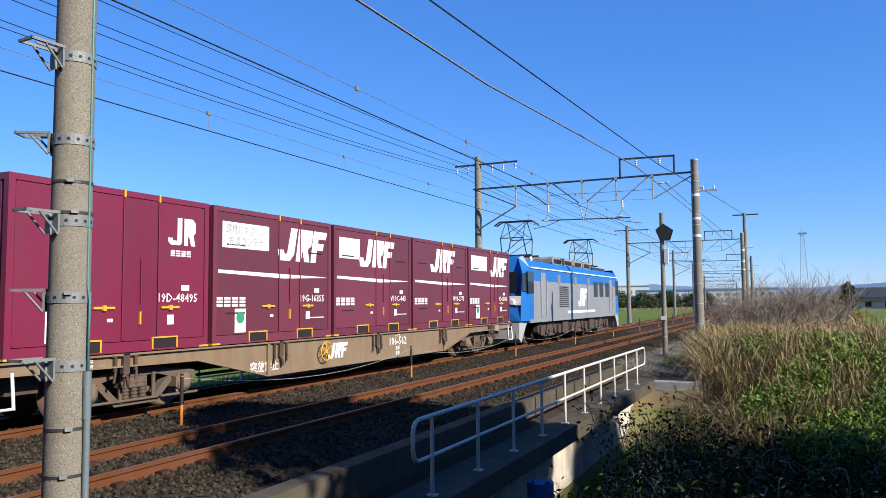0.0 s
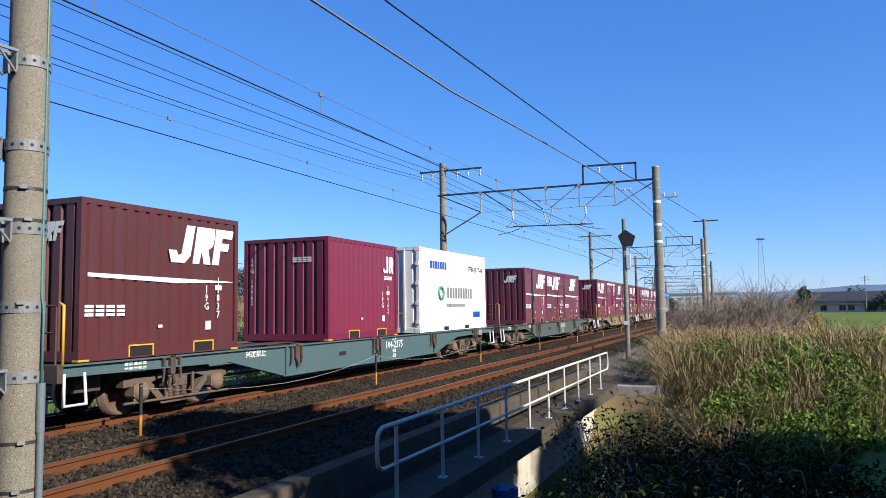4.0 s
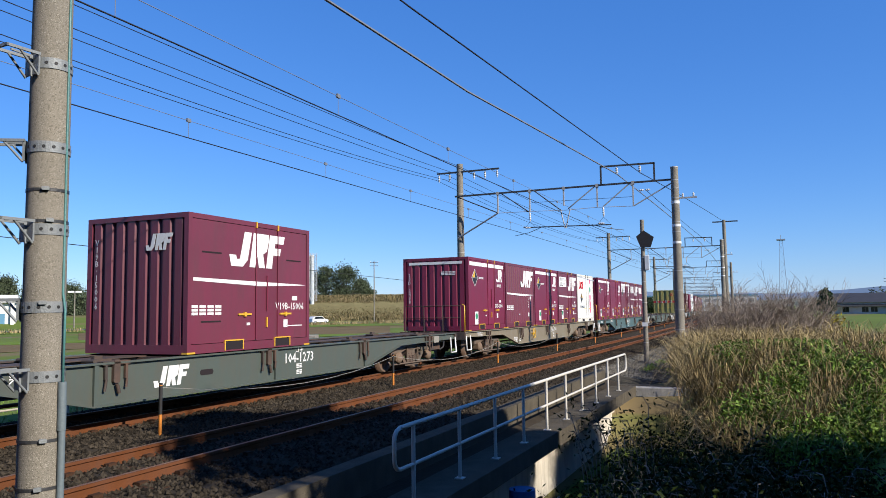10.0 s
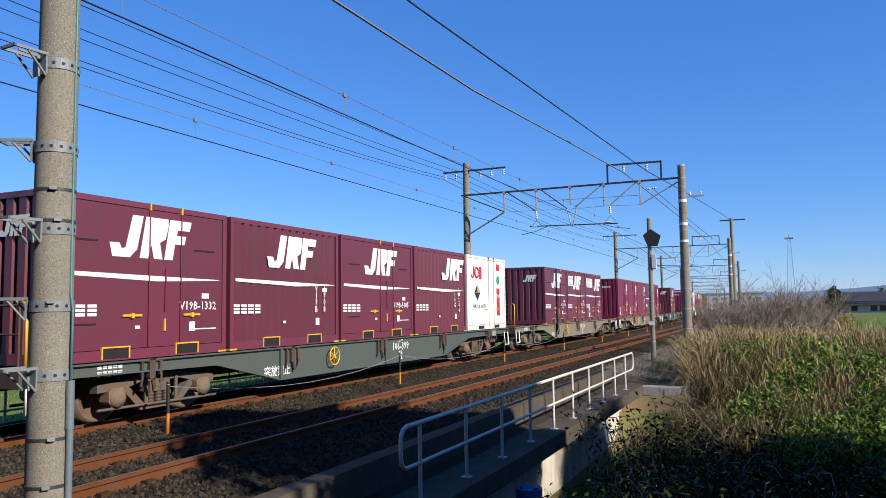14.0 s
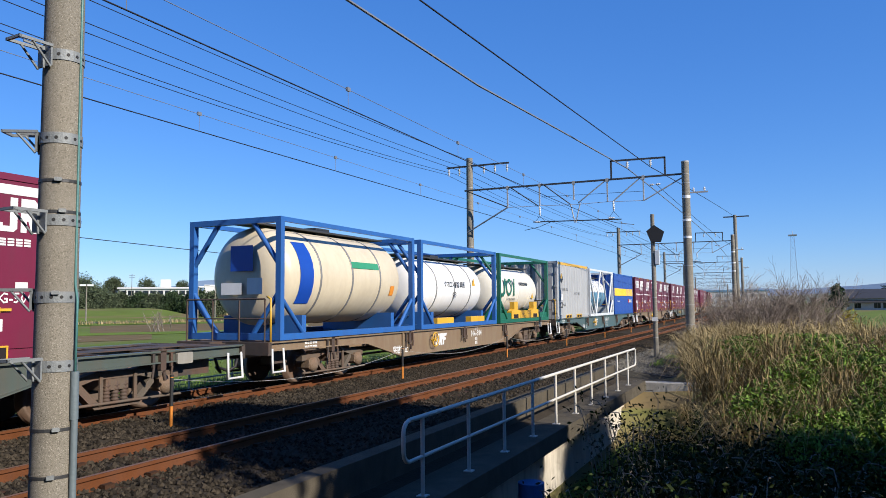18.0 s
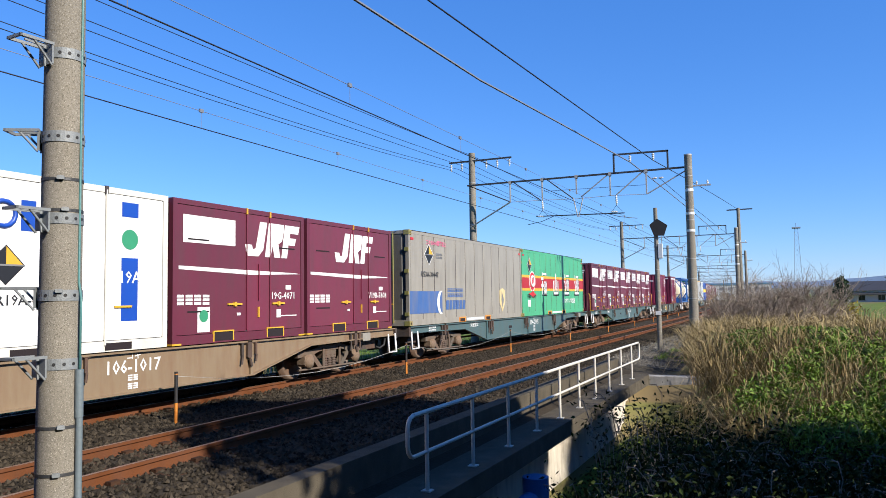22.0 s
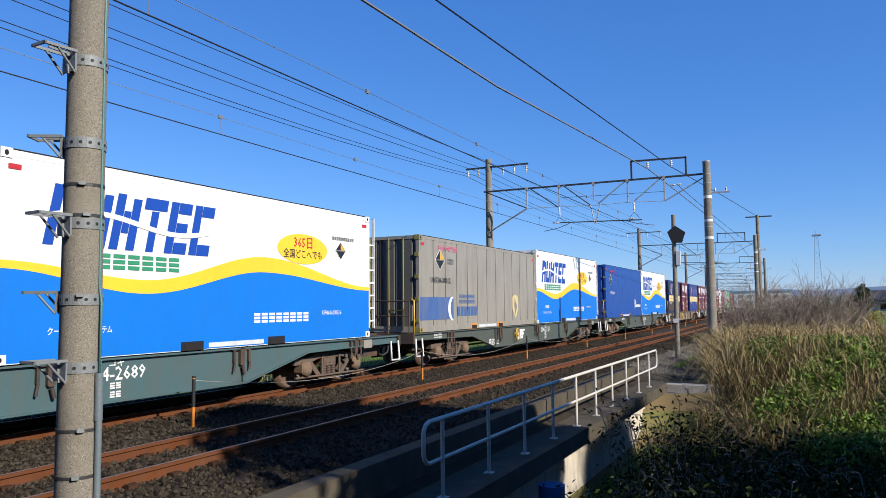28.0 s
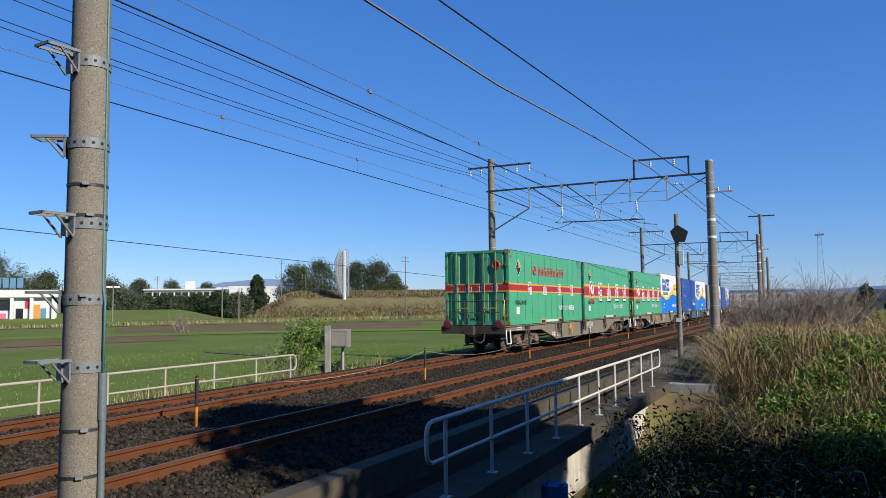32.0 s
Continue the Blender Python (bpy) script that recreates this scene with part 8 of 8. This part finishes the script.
    if number in ("106-562", "104-1273", "104-2280", "104-2350", "104-247", "104-2133", "104-2513", "107-167", "106-984"):
        part("company_mark", shared("wagon_mark", lambda: wordmark(0.8, 0.34), "marking_white"), "marking_white", root, at=Matrix.Translation((f, -2.86 if light else -1.95, 0.50)))
    part("series_name", letters("コキ", 0.15, "marking_white"), "marking_white", root, at=Matrix.Translation((f, 1.25, 0.905)))
    part("wagon_number", letters(number, 0.29, "marking_white"), "marking_white", root, at=Matrix.Translation((f, 1.25, 0.735)))
    part("inspection_writing", shared("insp", lambda: glyph_bars(2, 0.1, 2), "marking_white"), "marking_white", root, at=Matrix.Translation((f, 1.25, 0.52)))
    part("notice", letters("突放禁止", 0.22 if not light else 0.17, "marking_white"), "marking_white", root, at=Matrix.Translation((f, -5.1 if light else -4.14, 0.865 if light else 0.50)))
    part("load_writing", shared("loadw", lambda: glyph_bars(5, 0.09, 2), "marking_white"), "marking_white", root, at=Matrix.Translation((f + 0.002, -8.3, 0.88)))
    part("label_plate", shared("wplate", lambda: Shape().box(1.15, 1.2, -0.18, 0.18, 0.74, 0.93, 0.02), "container_taupe"), "container_taupe", root, at=Matrix.Translation((0, 8.3, 0)))
    for sy in (-1, 1):
        def step():
            y = sy * 9.55
            return Shape().line([(1.2, y - 0.18, 0.85), (1.22, y - 0.2, 0.38), (1.22, y + 0.2, 0.38), (1.2, y + 0.18, 0.85)], 0.022)
        part("foot_step", shared(("step", sy), step, "marking_white"), "marking_white", root, "white foot step")
    def rail():
        s = Shape()
        y = -9.72
        for x in (-1.05, -0.35, 0.35, 1.0):
            s.tube((x, y, 0.95), (x, y, 1.85), 0.018, 6)
        return s.tube((-1.05, y, 1.85), (1.0, y, 1.85), 0.018, 6).tube((-1.05, y, 1.45), (1.0, y, 1.45), 0.014, 6)
    if number not in ("104-2280", "104-2709"):
        part("end_rail", shared("end_rail", rail, "iron"), "iron", root, "end platform handrail")
    if number not in ("104-2280", "104-2709"):
        part("grab_rail", shared("grab_rail", lambda: Shape().line([(1.15, -9.72, 0.95), (1.15, -9.72, 1.85), (1.05, -9.72, 1.9)], 0.022), "marking_yellow"), "marking_yellow", root, "yellow grab rail")
    def pipes():
        s = Shape()
        s.tube((0.6, -5.4, 0.45), (0.6, 5.4, 0.45), 0.03, 6).tube((-0.6, -5.4, 0.5), (-0.6, 5.4, 0.5), 0.03, 6)
        s.lathe((-0.5, 0.6, 0.55), (0, 1, 0), [(0, 0.05), (0.05, 0.2), (0.9, 0.2), (0.95, 0.05)], 12)
        s.box(0.3, 0.9, 8.3, 9.2, 0.5, 0.85).box(0.5, 0.8, -9.2, -8.7, 0.5, 0.85)
        return s
    part("brake_gear", shared("brake_gear", pipes, "iron"), "iron", root)
    if last:
        for x in (-0.95, 0.98):
            lamp = part("tail_disc", shared("tail_disc", lambda: Shape().lathe((0, 0, 0), (0, -1, 0), [(0, 0.02), (0, 0.15), (0.03, 0.15), (0.035, 0.13), (0.035, 0.02)], 20), "maroon_new"), "maroon_new", root, "round red tail disc", at=Matrix.Translation((x, -9.86, 1.05)))
    return root


# ---- the train: locomotive ----
def locomotive(at):
    root = thing("electric_locomotive", "blue and grey electric locomotive with two raised pantographs", "locomotive", at=at)
    h = 8.75
    def body(z0, z1, m, name, y0=-h + 0.9, y1=h - 0.9):
        part(name, Shape().box(-1.4, 1.4, y0, y1, z0, z1, 0.02), m, root)
    body(1.05, 2.55, "loco_grey", "body_side")
    body(2.55, 3.05, "loco_blue", "body_upper")
    body(0.92, 1.05, "loco_grey", "body_skirt")
    part("side_stripe", Shape().box(1.4, 1.404, -2.6, 2.5, 1.2, 1.32), "marking_white", root)
    part("roof_cap", Shape().prism("y", -h + 0.9, h - 0.9, [(-1.4, 3.05), (1.4, 3.05), (1.2, 3.35), (-1.2, 3.35)]), "loco_blue", root)
    for sy in (-1, 1):
        y0, y1, y2 = sy * (h - 0.9), sy * (h - 0.05), sy * (h - 0.45)
        o = Shape()
        ring0 = [(-1.4, y0, 1.0), (1.4, y0, 1.0), (1.4, y0, 3.05), (1.15, y0, 3.5), (-1.15, y0, 3.5), (-1.4, y0, 3.05)]
        ring1 = [(-1.3, y1, 1.0), (1.3, y1, 1.0), (1.28, y2 + sy * 0.1, 2.9), (1.0, sy * (h - 0.75), 3.45), (-1.0, sy * (h - 0.75), 3.45), (-1.28, y2 + sy * 0.1, 2.9)]
        o.add(ring0 + ring1, [(i, (i + 1) % 6, 6 + (i + 1) % 6, 6 + i) for i in range(6)] + [(6, 7, 8, 9, 10, 11)])
        cab = part("cab", o, "loco_blue", root, "blue driver's cab")
        z = lambda k: 1.0 + 1.9 * k
        yy = lambda k: y1 + (y2 + sy * 0.1 - y1) * k
        part("windscreen", Shape().add([(-1.12, yy(.55) + sy * .012, z(.55)), (1.12, yy(.55) + sy * .012, z(.55)), (1.1, yy(.98) + sy * .012, z(.98)), (-1.1, yy(.98) + sy * .012, z(.98))], [(0, 1, 2, 3)]), "glass", cab)
        for sx in (-1, 1):
            part("windscreen_corner", Shape().add([(sx * 1.412, y0 - sy * 0.02, 2.12), (sx * 1.326, yy(.60) + sy * .004, z(.60)), (sx * 1.306, yy(.96) + sy * .004, z(.96)), (sx * 1.412, y0 - sy * 0.02, 2.86)], [(0, 1, 2, 3)]), "glass", cab, "dark corner window")
        part("front_panel", Shape().add([(-1.29, yy(.32) + sy * .01, z(.32)), (1.29, yy(.32) + sy * .01, z(.32)), (1.29, yy(.5) + sy * .01, z(.5)), (-1.29, yy(.5) + sy * .01, z(.5))], [(0, 1, 2, 3)]), "marking_white", cab)
        for x in (-0.95, 0.95):
            part("headlight", Shape().lathe((x, y1 + sy * 0.0, 1.72), (0, sy, 0), [(-0.1, 0.12), (0.02, 0.12), (0.03, 0.09)], 14), "marking_white", cab)
        part("front_skirt", Shape().prism("x", -1.25, 1.25, [(y1 - sy * 0.9, 0.95), (y1, 0.95), (y1 + sy * 0.05, 0.35), (y1 - sy * 0.2, 0.2), (y1 - sy * 0.5, 0.55)]), "container_grey", root, "grey front skirt")
        part("cab_side", Shape().box(-1.404, 1.404, min(sy * (h - 0.9), sy * (h - 1.35)), max(sy * (h - 0.9), sy * (h - 1.35)), 1.06, 2.56), "loco_blue", root, "blue cab side")
        part("side_window", Shape().box(1.404, 1.412, sy * (h - 1.0) - 0.36, sy * (h - 1.0) + 0.36, 2.05, 2.9), "glass", root)
        part("cab_door", Shape().box(1.4, 1.412, sy * (h - 2.6) - 0.3, sy * (h - 2.6) + 0.3, 1.1, 2.9, 0.02), "loco_grey", root)
        for k in (-0.36, 0.36):
            part("door_rail", Shape().tube((1.44, sy * (h - 2.6) + k, 1.2), (1.44, sy * (h - 2.6) + k, 2.6), 0.02, 6), "galvanised", root)
        part("coupler", Shape().box(-0.12, 0.12, min(y1, sy * 9.1), max(y1, sy * 9.1), 0.74, 0.98), "iron", root)
        # pantograph
        py = sy * 5.3
        pan = part("pantograph", Shape().box(-0.8, 0.8, py - 0.5, py - 0.42, 3.62, 3.7).box(-0.8, 0.8, py + 0.42, py + 0.5, 3.62, 3.7).box(-0.06, 0.06, py - 0.5, py + 0.5, 3.62, 3.7), "dark_steel", root, "raised diamond pantograph")
        arms = Shape()
        for x in (-0.55, 0.55):
            for k in (-1, 1):
                arms.tube((x, py + k * 0.35, 3.7), (x * 0.9, py + k * 0.62, 4.4), 0.025, 6).tube((x * 0.9, py + k * 0.62, 4.4), (x * 0.8, py + k * 0.12, 5.1), 0.02, 6)
        for k in (-1, 1):
            arms.tube((-0.5, py + k * 0.62, 4.4), (0.5, py + k * 0.62, 4.4), 0.02, 6).tube((-0.55, py + k * 0.35, 3.7), (0.5, py + k * 0.62, 4.4), 0.014, 6).tube((-0.5, py + k * 0.62, 4.4), (0.45, py + k * 0.12, 5.1), 0.014, 6).tube((0.5, py + k * 0.62, 4.4), (-0.45, py + k * 0.12, 5.1), 0.014, 6)
        part("pantograph_arm", arms, "dark_steel", pan)
        for k in (-0.14, 0.14):
            part("contact_strip", Shape().line([(-0.95, py + k, 4.98), (-0.7, py + k, 5.14), (0.7, py + k, 5.14), (0.95, py + k, 4.98)], 0.03), "dark_steel", pan)
        for x in (-0.6, 0.6):
            part("insulator", Shape().lathe((x, py, 3.35), (0, 0, 1), [(0, 0.06), (0.05, 0.11), (0.1, 0.06), (0.15, 0.11), (0.2, 0.06), (0.28, 0.05)], 10), "porcelain", pan)
    for y in (-4.6, 0.0, 4.6):
        b = part("bogie", Shape().box(-1.2, 1.2, y - 0.4, y + 0.4, 0.5, 0.9), "iron", root, "two-axle motor bogie")
        for sx in (-1, 1):
            part("side_frame", Shape().prism("x", min(sx * 0.95, sx * 1.15), max(sx * 0.95, sx * 1.15), [(y - 1.6, 0.5), (y - 1.6, 0.78), (y - 0.5, 0.95), (y + 0.5, 0.95), (y + 1.6, 0.78), (y + 1.6, 0.5), (y + 0.6, 0.3), (y - 0.6, 0.3)]), "iron", b)
        for k in (-1.25, 1.25):
            for sx in (-1, 1):
                part("wheel", Shape().lathe((sx * 0.5335, y + k, 0.56), (sx, 0, 0), [(-0.09, 0.1), (-0.07, 0.5), (-0.075, 0.59), (-0.045, 0.59), (-0.035, 0.565), (0.06, 0.555), (0.06, 0.48), (0.02, 0.4), (0.04, 0.12)], 24), "iron", b)
            part("axle", Shape().tube((-0.9, y + k, 0.56), (0.9, y + k, 0.56), 0.09, 10), "iron", b)
            for sx in (-1, 1):
                part("axle_box", Shape().box(min(sx * 1.13, sx * 1.24), max(sx * 1.13, sx * 1.24), y + k - 0.2, y + k + 0.2, 0.36, 0.76, 0.06), "iron", b)
                part("damper", Shape().tube((sx * 1.2, y + k * 0.5, 0.4), (sx * 1.2, y + k * 0.2, 0.85), 0.05, 8), "iron", b)
    for y in (-2.4, 2.4):
        part("equipment_box", Shape().box(0.4, 1.25, y - 0.5, y + 0.5, 0.35, 0.95, 0.04), "iron", root)
    for i in range(4):
        y = -2.7 + i * 1.75
        rg = part("roof_gear", Shape().box(-1.0, 1.0, y - 0.8, y + 0.8, 3.35, 3.72, 0.1), "container_taupe", root, "roof equipment cover")
        part("roof_opening", Shape().box(1.0, 1.01, y - 0.6, y + 0.6, 3.42, 3.62), "dark_gap", rg)
    part("roof_gear", Shape().box(-0.9, 0.9, 4.2, 7.0, 3.35, 3.55, 0.05), "dark_steel", root)
    for y in (-3.9, -1.2, 1.2):
        part("small_window", Shape().box(1.4, 1.41, y - 0.22, y + 0.22, 2.5, 2.88, 0.08), "marking_grey", root)
    for y in (2.7, 3.95, 5.3):
        lv = part("louvre", Shape().box(1.4, 1.408, y - 0.42, y + 0.42, 1.95, 2.72, 0.02), "dark_steel", root, "air louvre")
    grid = part("side_grille", Shape().box(1.4, 1.406, -3.9, -2.4, 1.45, 2.45), "loco_grey", root, "ventilation grille")
    for i in range(11):
        part("slat", Shape().box(1.406, 1.43, -3.85, -2.45, 1.5 + i * 0.085, 1.54 + i * 0.085), "dark_steel", grid)
    part("roof_edge", Shape().box(1.36, 1.44, -h + 1.0, h - 1.0, 3.03, 3.08), "marking_white", root)
    part("panel_gap", Shape().box(1.4, 1.406, 0.95, 1.0, 1.06, 2.95), "dark_gap", root)
    part("company_mark", wordmark(1.6, 0.85), "marking_white", root, at=Matrix.Translation((1.405, -0.7, 1.5)))
    return root


# ---- the train as it runs ----
LOCO_START, FIRST_START, WAGON = 34.95, 15.79, 20.4


def run(t):
    """Metres that the train has gone at t seconds."""
    return 0.04278 + t * (15.641074 + t * (0.0311502 + t * (0.000192962 - t * 1.06476e-5)))


def on_far_track(y, lift=0.0):
    a = (bend(y + 7.1) + bend(y - 7.1)) / 2
    turn = math.degrees(math.atan((bend(y - 7.1) - bend(y + 7.1)) / 14.2))
    return pose(FAR + a, y, lift, 0, 0, turn)


A = [-7.66, -3.83, 0.0, 3.83, 7.66]
F, C, D, T, G = "F", "C", "D", "T", "G"
# wagons from the front: (paint, number, marks, [(offset, build, ...)])
TRAIN = [
    ("brown", "106-562", [(A[0], D, "19D-48495", "new", "", 1), (A[1], F, "19G-16355", "old", "words", 1), (A[2], F, "V19C-443", "old", "plain", 0), (A[3], F, "V19B-2775", "old", "", 0), (A[4], F, "19D-35042", "old", "plain", 1)]),
    ("brown", "106-17", [(A[0], F, "V19C-3432", "old", "words", 0), (A[1], T, "20G-1094", "new", "", 1), (A[2], F, "V19B-5005", "old", "", 0), (A[3], C, "V19B-2165", "brown", "", 0), (A[4], F, "19D-40434", "old", "words", 1)]),
    ("slate", "104-1531", [(-4.3, C, "19G-16554", "old", "", 0), (-0.5, F, "V19C-8192", "old", "words", 0), (3.33, C, "V19B-1022", "old", "", 0)]),
    ("teal", "104-2375", [(A[0], C, "19G-11837", "brown", "", 0), (-0.57, G, "19G-19962", "new", "", 0), (5.85, "ice")]),
    ("slate", "104-2280", [(-0.76, "olive", "U51A-30127")]),
    ("slate", "104-2709", []),
    ("teal", "104-1929", [(A[0], T, "20D-1863", "new", "", 1), (A[1], D, "19D-51006", "new", "", 1), (A[2], T, "20C-396", "old", "words", 1), (A[3], F, "19D-40507", "old", "words", 1), (A[4], F, "19D-33518", "old", "plain", 1)]),
    ("khaki", "106-714", [(A[0], T, "20D-2408", "new", "", 1), (A[1], C, "19G-1991", "old", "", 0), (A[2], T, "20D-2565", "new", "", 1), (A[3], F, "19D-36960", "old", "words", 1), (A[4], "pink", "UR19A-1211")]),
    ("slate", "104-1273", [(-0.36, F, "V19B-15006", "old", "", 0)]),
    ("brown", "107-167", [(-8.1, D, "19D-46541", "new", "", 1), (-4.33, D, "19D-48159", "new", "", 1), (-0.53, G, "19G-21480", "new", "", 0), (3.28, C, "19G-10536", "old", "", 0), (7.08, D, "19D-48848", "new", "", 1)]),
    ("khaki", "107-2139", [(-3.9, F, "V19B-168", "old", "", 0), (-0.1, F, "V19C-2971", "old", "words", 0), (3.65, F, "19D-30639", "old", "words", 1)]),
    ("slate", "106-399", [(A[0], F, "V19B-1332", "old", "", 0), (A[1], C, "V19B-1908", "old", "", 0), (A[2], F, "V19B-5685", "old", "", 0), (A[3], C, "19G-17244", "old", "", 0), (A[4], "red", "UR19A-10271")]),
    ("brown", "107-327", [(-8.0, F, "19D-31177", "old", "words", 1), (-4.2, F, "V19C-2004", "old", "", 0), (-0.4, T, "20D-2090", "new", "", 1), (3.35, F, "V19B-1329", "old", "", 0), (7.15, F, "19D-35143", "old", "words", 1)]),
    ("teal", "104-247", [(-6.6, "grey", "UH29A-5016"), (-0.1, "lattice", ""), (6.3, "royal", "U30A-1075")]),
    ("brown", "106-984", [(-6.47, "cream", ""), (0.0, "white", ""), (6.43, "green_tank", "UT13K-95010")]),
    ("slate", "104-2350", [(-3.75, D, "19D-45094", "new", "", 1), (3.92, T, "20G-500", "new", "", 1)]),
    ("teal", "104-1744", [(A[0], F, "19G-7492", "old", "plain", 1), (A[1], F, "19D-34093", "old", "words", 1), (A[2], F, "19D-14077", "old", "plain", 1), (A[3], F, "19D-38172", "old", "words", 1), (A[4], F, "19D-34043", "old", "words", 1)]),
    ("teal", "104-2905", [(-5.18, "taupe", "U53A-30047"), (4.3, "green", "U51A-30419")]),
    ("brown", "106-1017", [(A[0], F, "19D-37012", "old", "words", 1), (A[1], F, "19D-30677", "old", "words", 1), (A[2], "blue_band", "UR19A-699"), (A[3], F, "19G-4071", "old", "plain", 1), (A[4], F, "V19B-5808", "old", "", 0)]),
    ("slate", "104-2513", [(A[0], F, "19G-4875", "old", "plain", 1), (A[1], F, "19D-14267", "old", "plain", 1), (A[2], F, "19D-36403", "old", "words", 1), (A[3], C, "V19B-6106", "old", "", 0), (A[4], "swoosh", "UR19A-15007")]),
    ("brown", "106-1065", [(-6.44, "navy_brown", "U30B-281"), (0.03, F, "19D-36404", "old", "words", 1), (6.53, "navy", "U30B-838")]),
    ("slate", "104-1431", [(-4.75, "blue", "UV54A-30118"), (4.55, "wave", "UF46A-39010")]),
    ("slate", "104-2133", [(-4.85, "taupe", "UV53A-30012"), (4.55, "wave", "UF46A-39012")]),
    ("teal", "104-2689", [(-5.5, "blue", "UV54A-30126"), (3.80, "wave", "UF46A-39516")]),
    ("khaki", "107-1405", [(-4.85, "green", "U51A-30396"), (4.42, "wave", "UF46A-39003")]),
    ("khaki", "107-1605", [(-4.75, "green2", "U51A-30075"), (4.8, "green", "U51A-30301")]),
]
DECK = 1.005
RUNNING = []


def load(offset, spec):
    kind = spec[0]
    at = pose(0, 0, DECK)
    if kind in (F, C, D, T, G):
        return container_12ft(spec[1], kind, at, spec[2], spec[3], spec[4])
    if kind in ("pink", "red", "blue_band", "swoosh"):
        band = {"pink": "marking_pink", "red": "marking_red", "blue_band": "logo_blue", "swoosh": "marking_red"}[kind]
        return container_tank_line(spec[1], band, at, mark="logo_blue" if kind == "blue_band" else "marking_red", swoosh=kind == "swoosh")
    if kind in ("cream", "white", "lattice", "green_tank"):
        return tank_container(kind.replace("_tank", ""), at, spec[1])
    L = {"ice": 6.06, "grey": 5.95, "wave": 9.0, "royal": 6.2, "navy": 6.2, "navy_brown": 6.2}.get(kind, 9.41)
    H = 2.5 if kind in ("navy", "navy_brown", "royal") else 2.82 if kind == "wave" else 2.75 if kind == "blue" else 2.62
    return long_box("green" if kind == "green2" else kind, L, H, at, spec[1] if len(spec) > 1 else "", 2 if kind == "green2" else 0)


RUNNING.append((locomotive(pose(0, 0, 0)), LOCO_START, 0.0))
for i, (look_of, number, loads) in enumerate(TRAIN):
    middle = FIRST_START - WAGON * i
    wagon = flat_wagon(look_of, number, pose(0, 0, 0), empty=len(loads) < 2, last=i == len(TRAIN) - 1)
    RUNNING.append((wagon, middle, 0.0))
    for offset, *spec in loads:
        RUNNING.append((load(offset, spec), middle, offset))


# ---- what moves ----
TIMES = [float(t) for t in range(33)]
LOADS = ("freight_container", "insulated_container", "long_container", "tank_container")


def motions():
    """The train runs away along the far track, and the white car follows its road."""
    for ob, start, offset in RUNNING:
        lift = DECK if ob.name.split(".")[0] in LOADS else 0.0
        walk(ob, [(t, on_far_track(start + run(t)) @ pose(0, offset, lift)) for t in TIMES])
    turn = math.degrees(math.atan2(-along.x, along.y))
    lane = a0 - side * 1.4
    rows = []
    for t in (0.0, 8.0, 16.0, 24.0, 32.0):
        p = lane + along * (CAR_AT + 10.6 * t)
        rows.append((t, pose(p.x, p.y, -0.72, 0, 0, turn)))
    walk(car, rows)


CAR_AT = -28.2
motions()
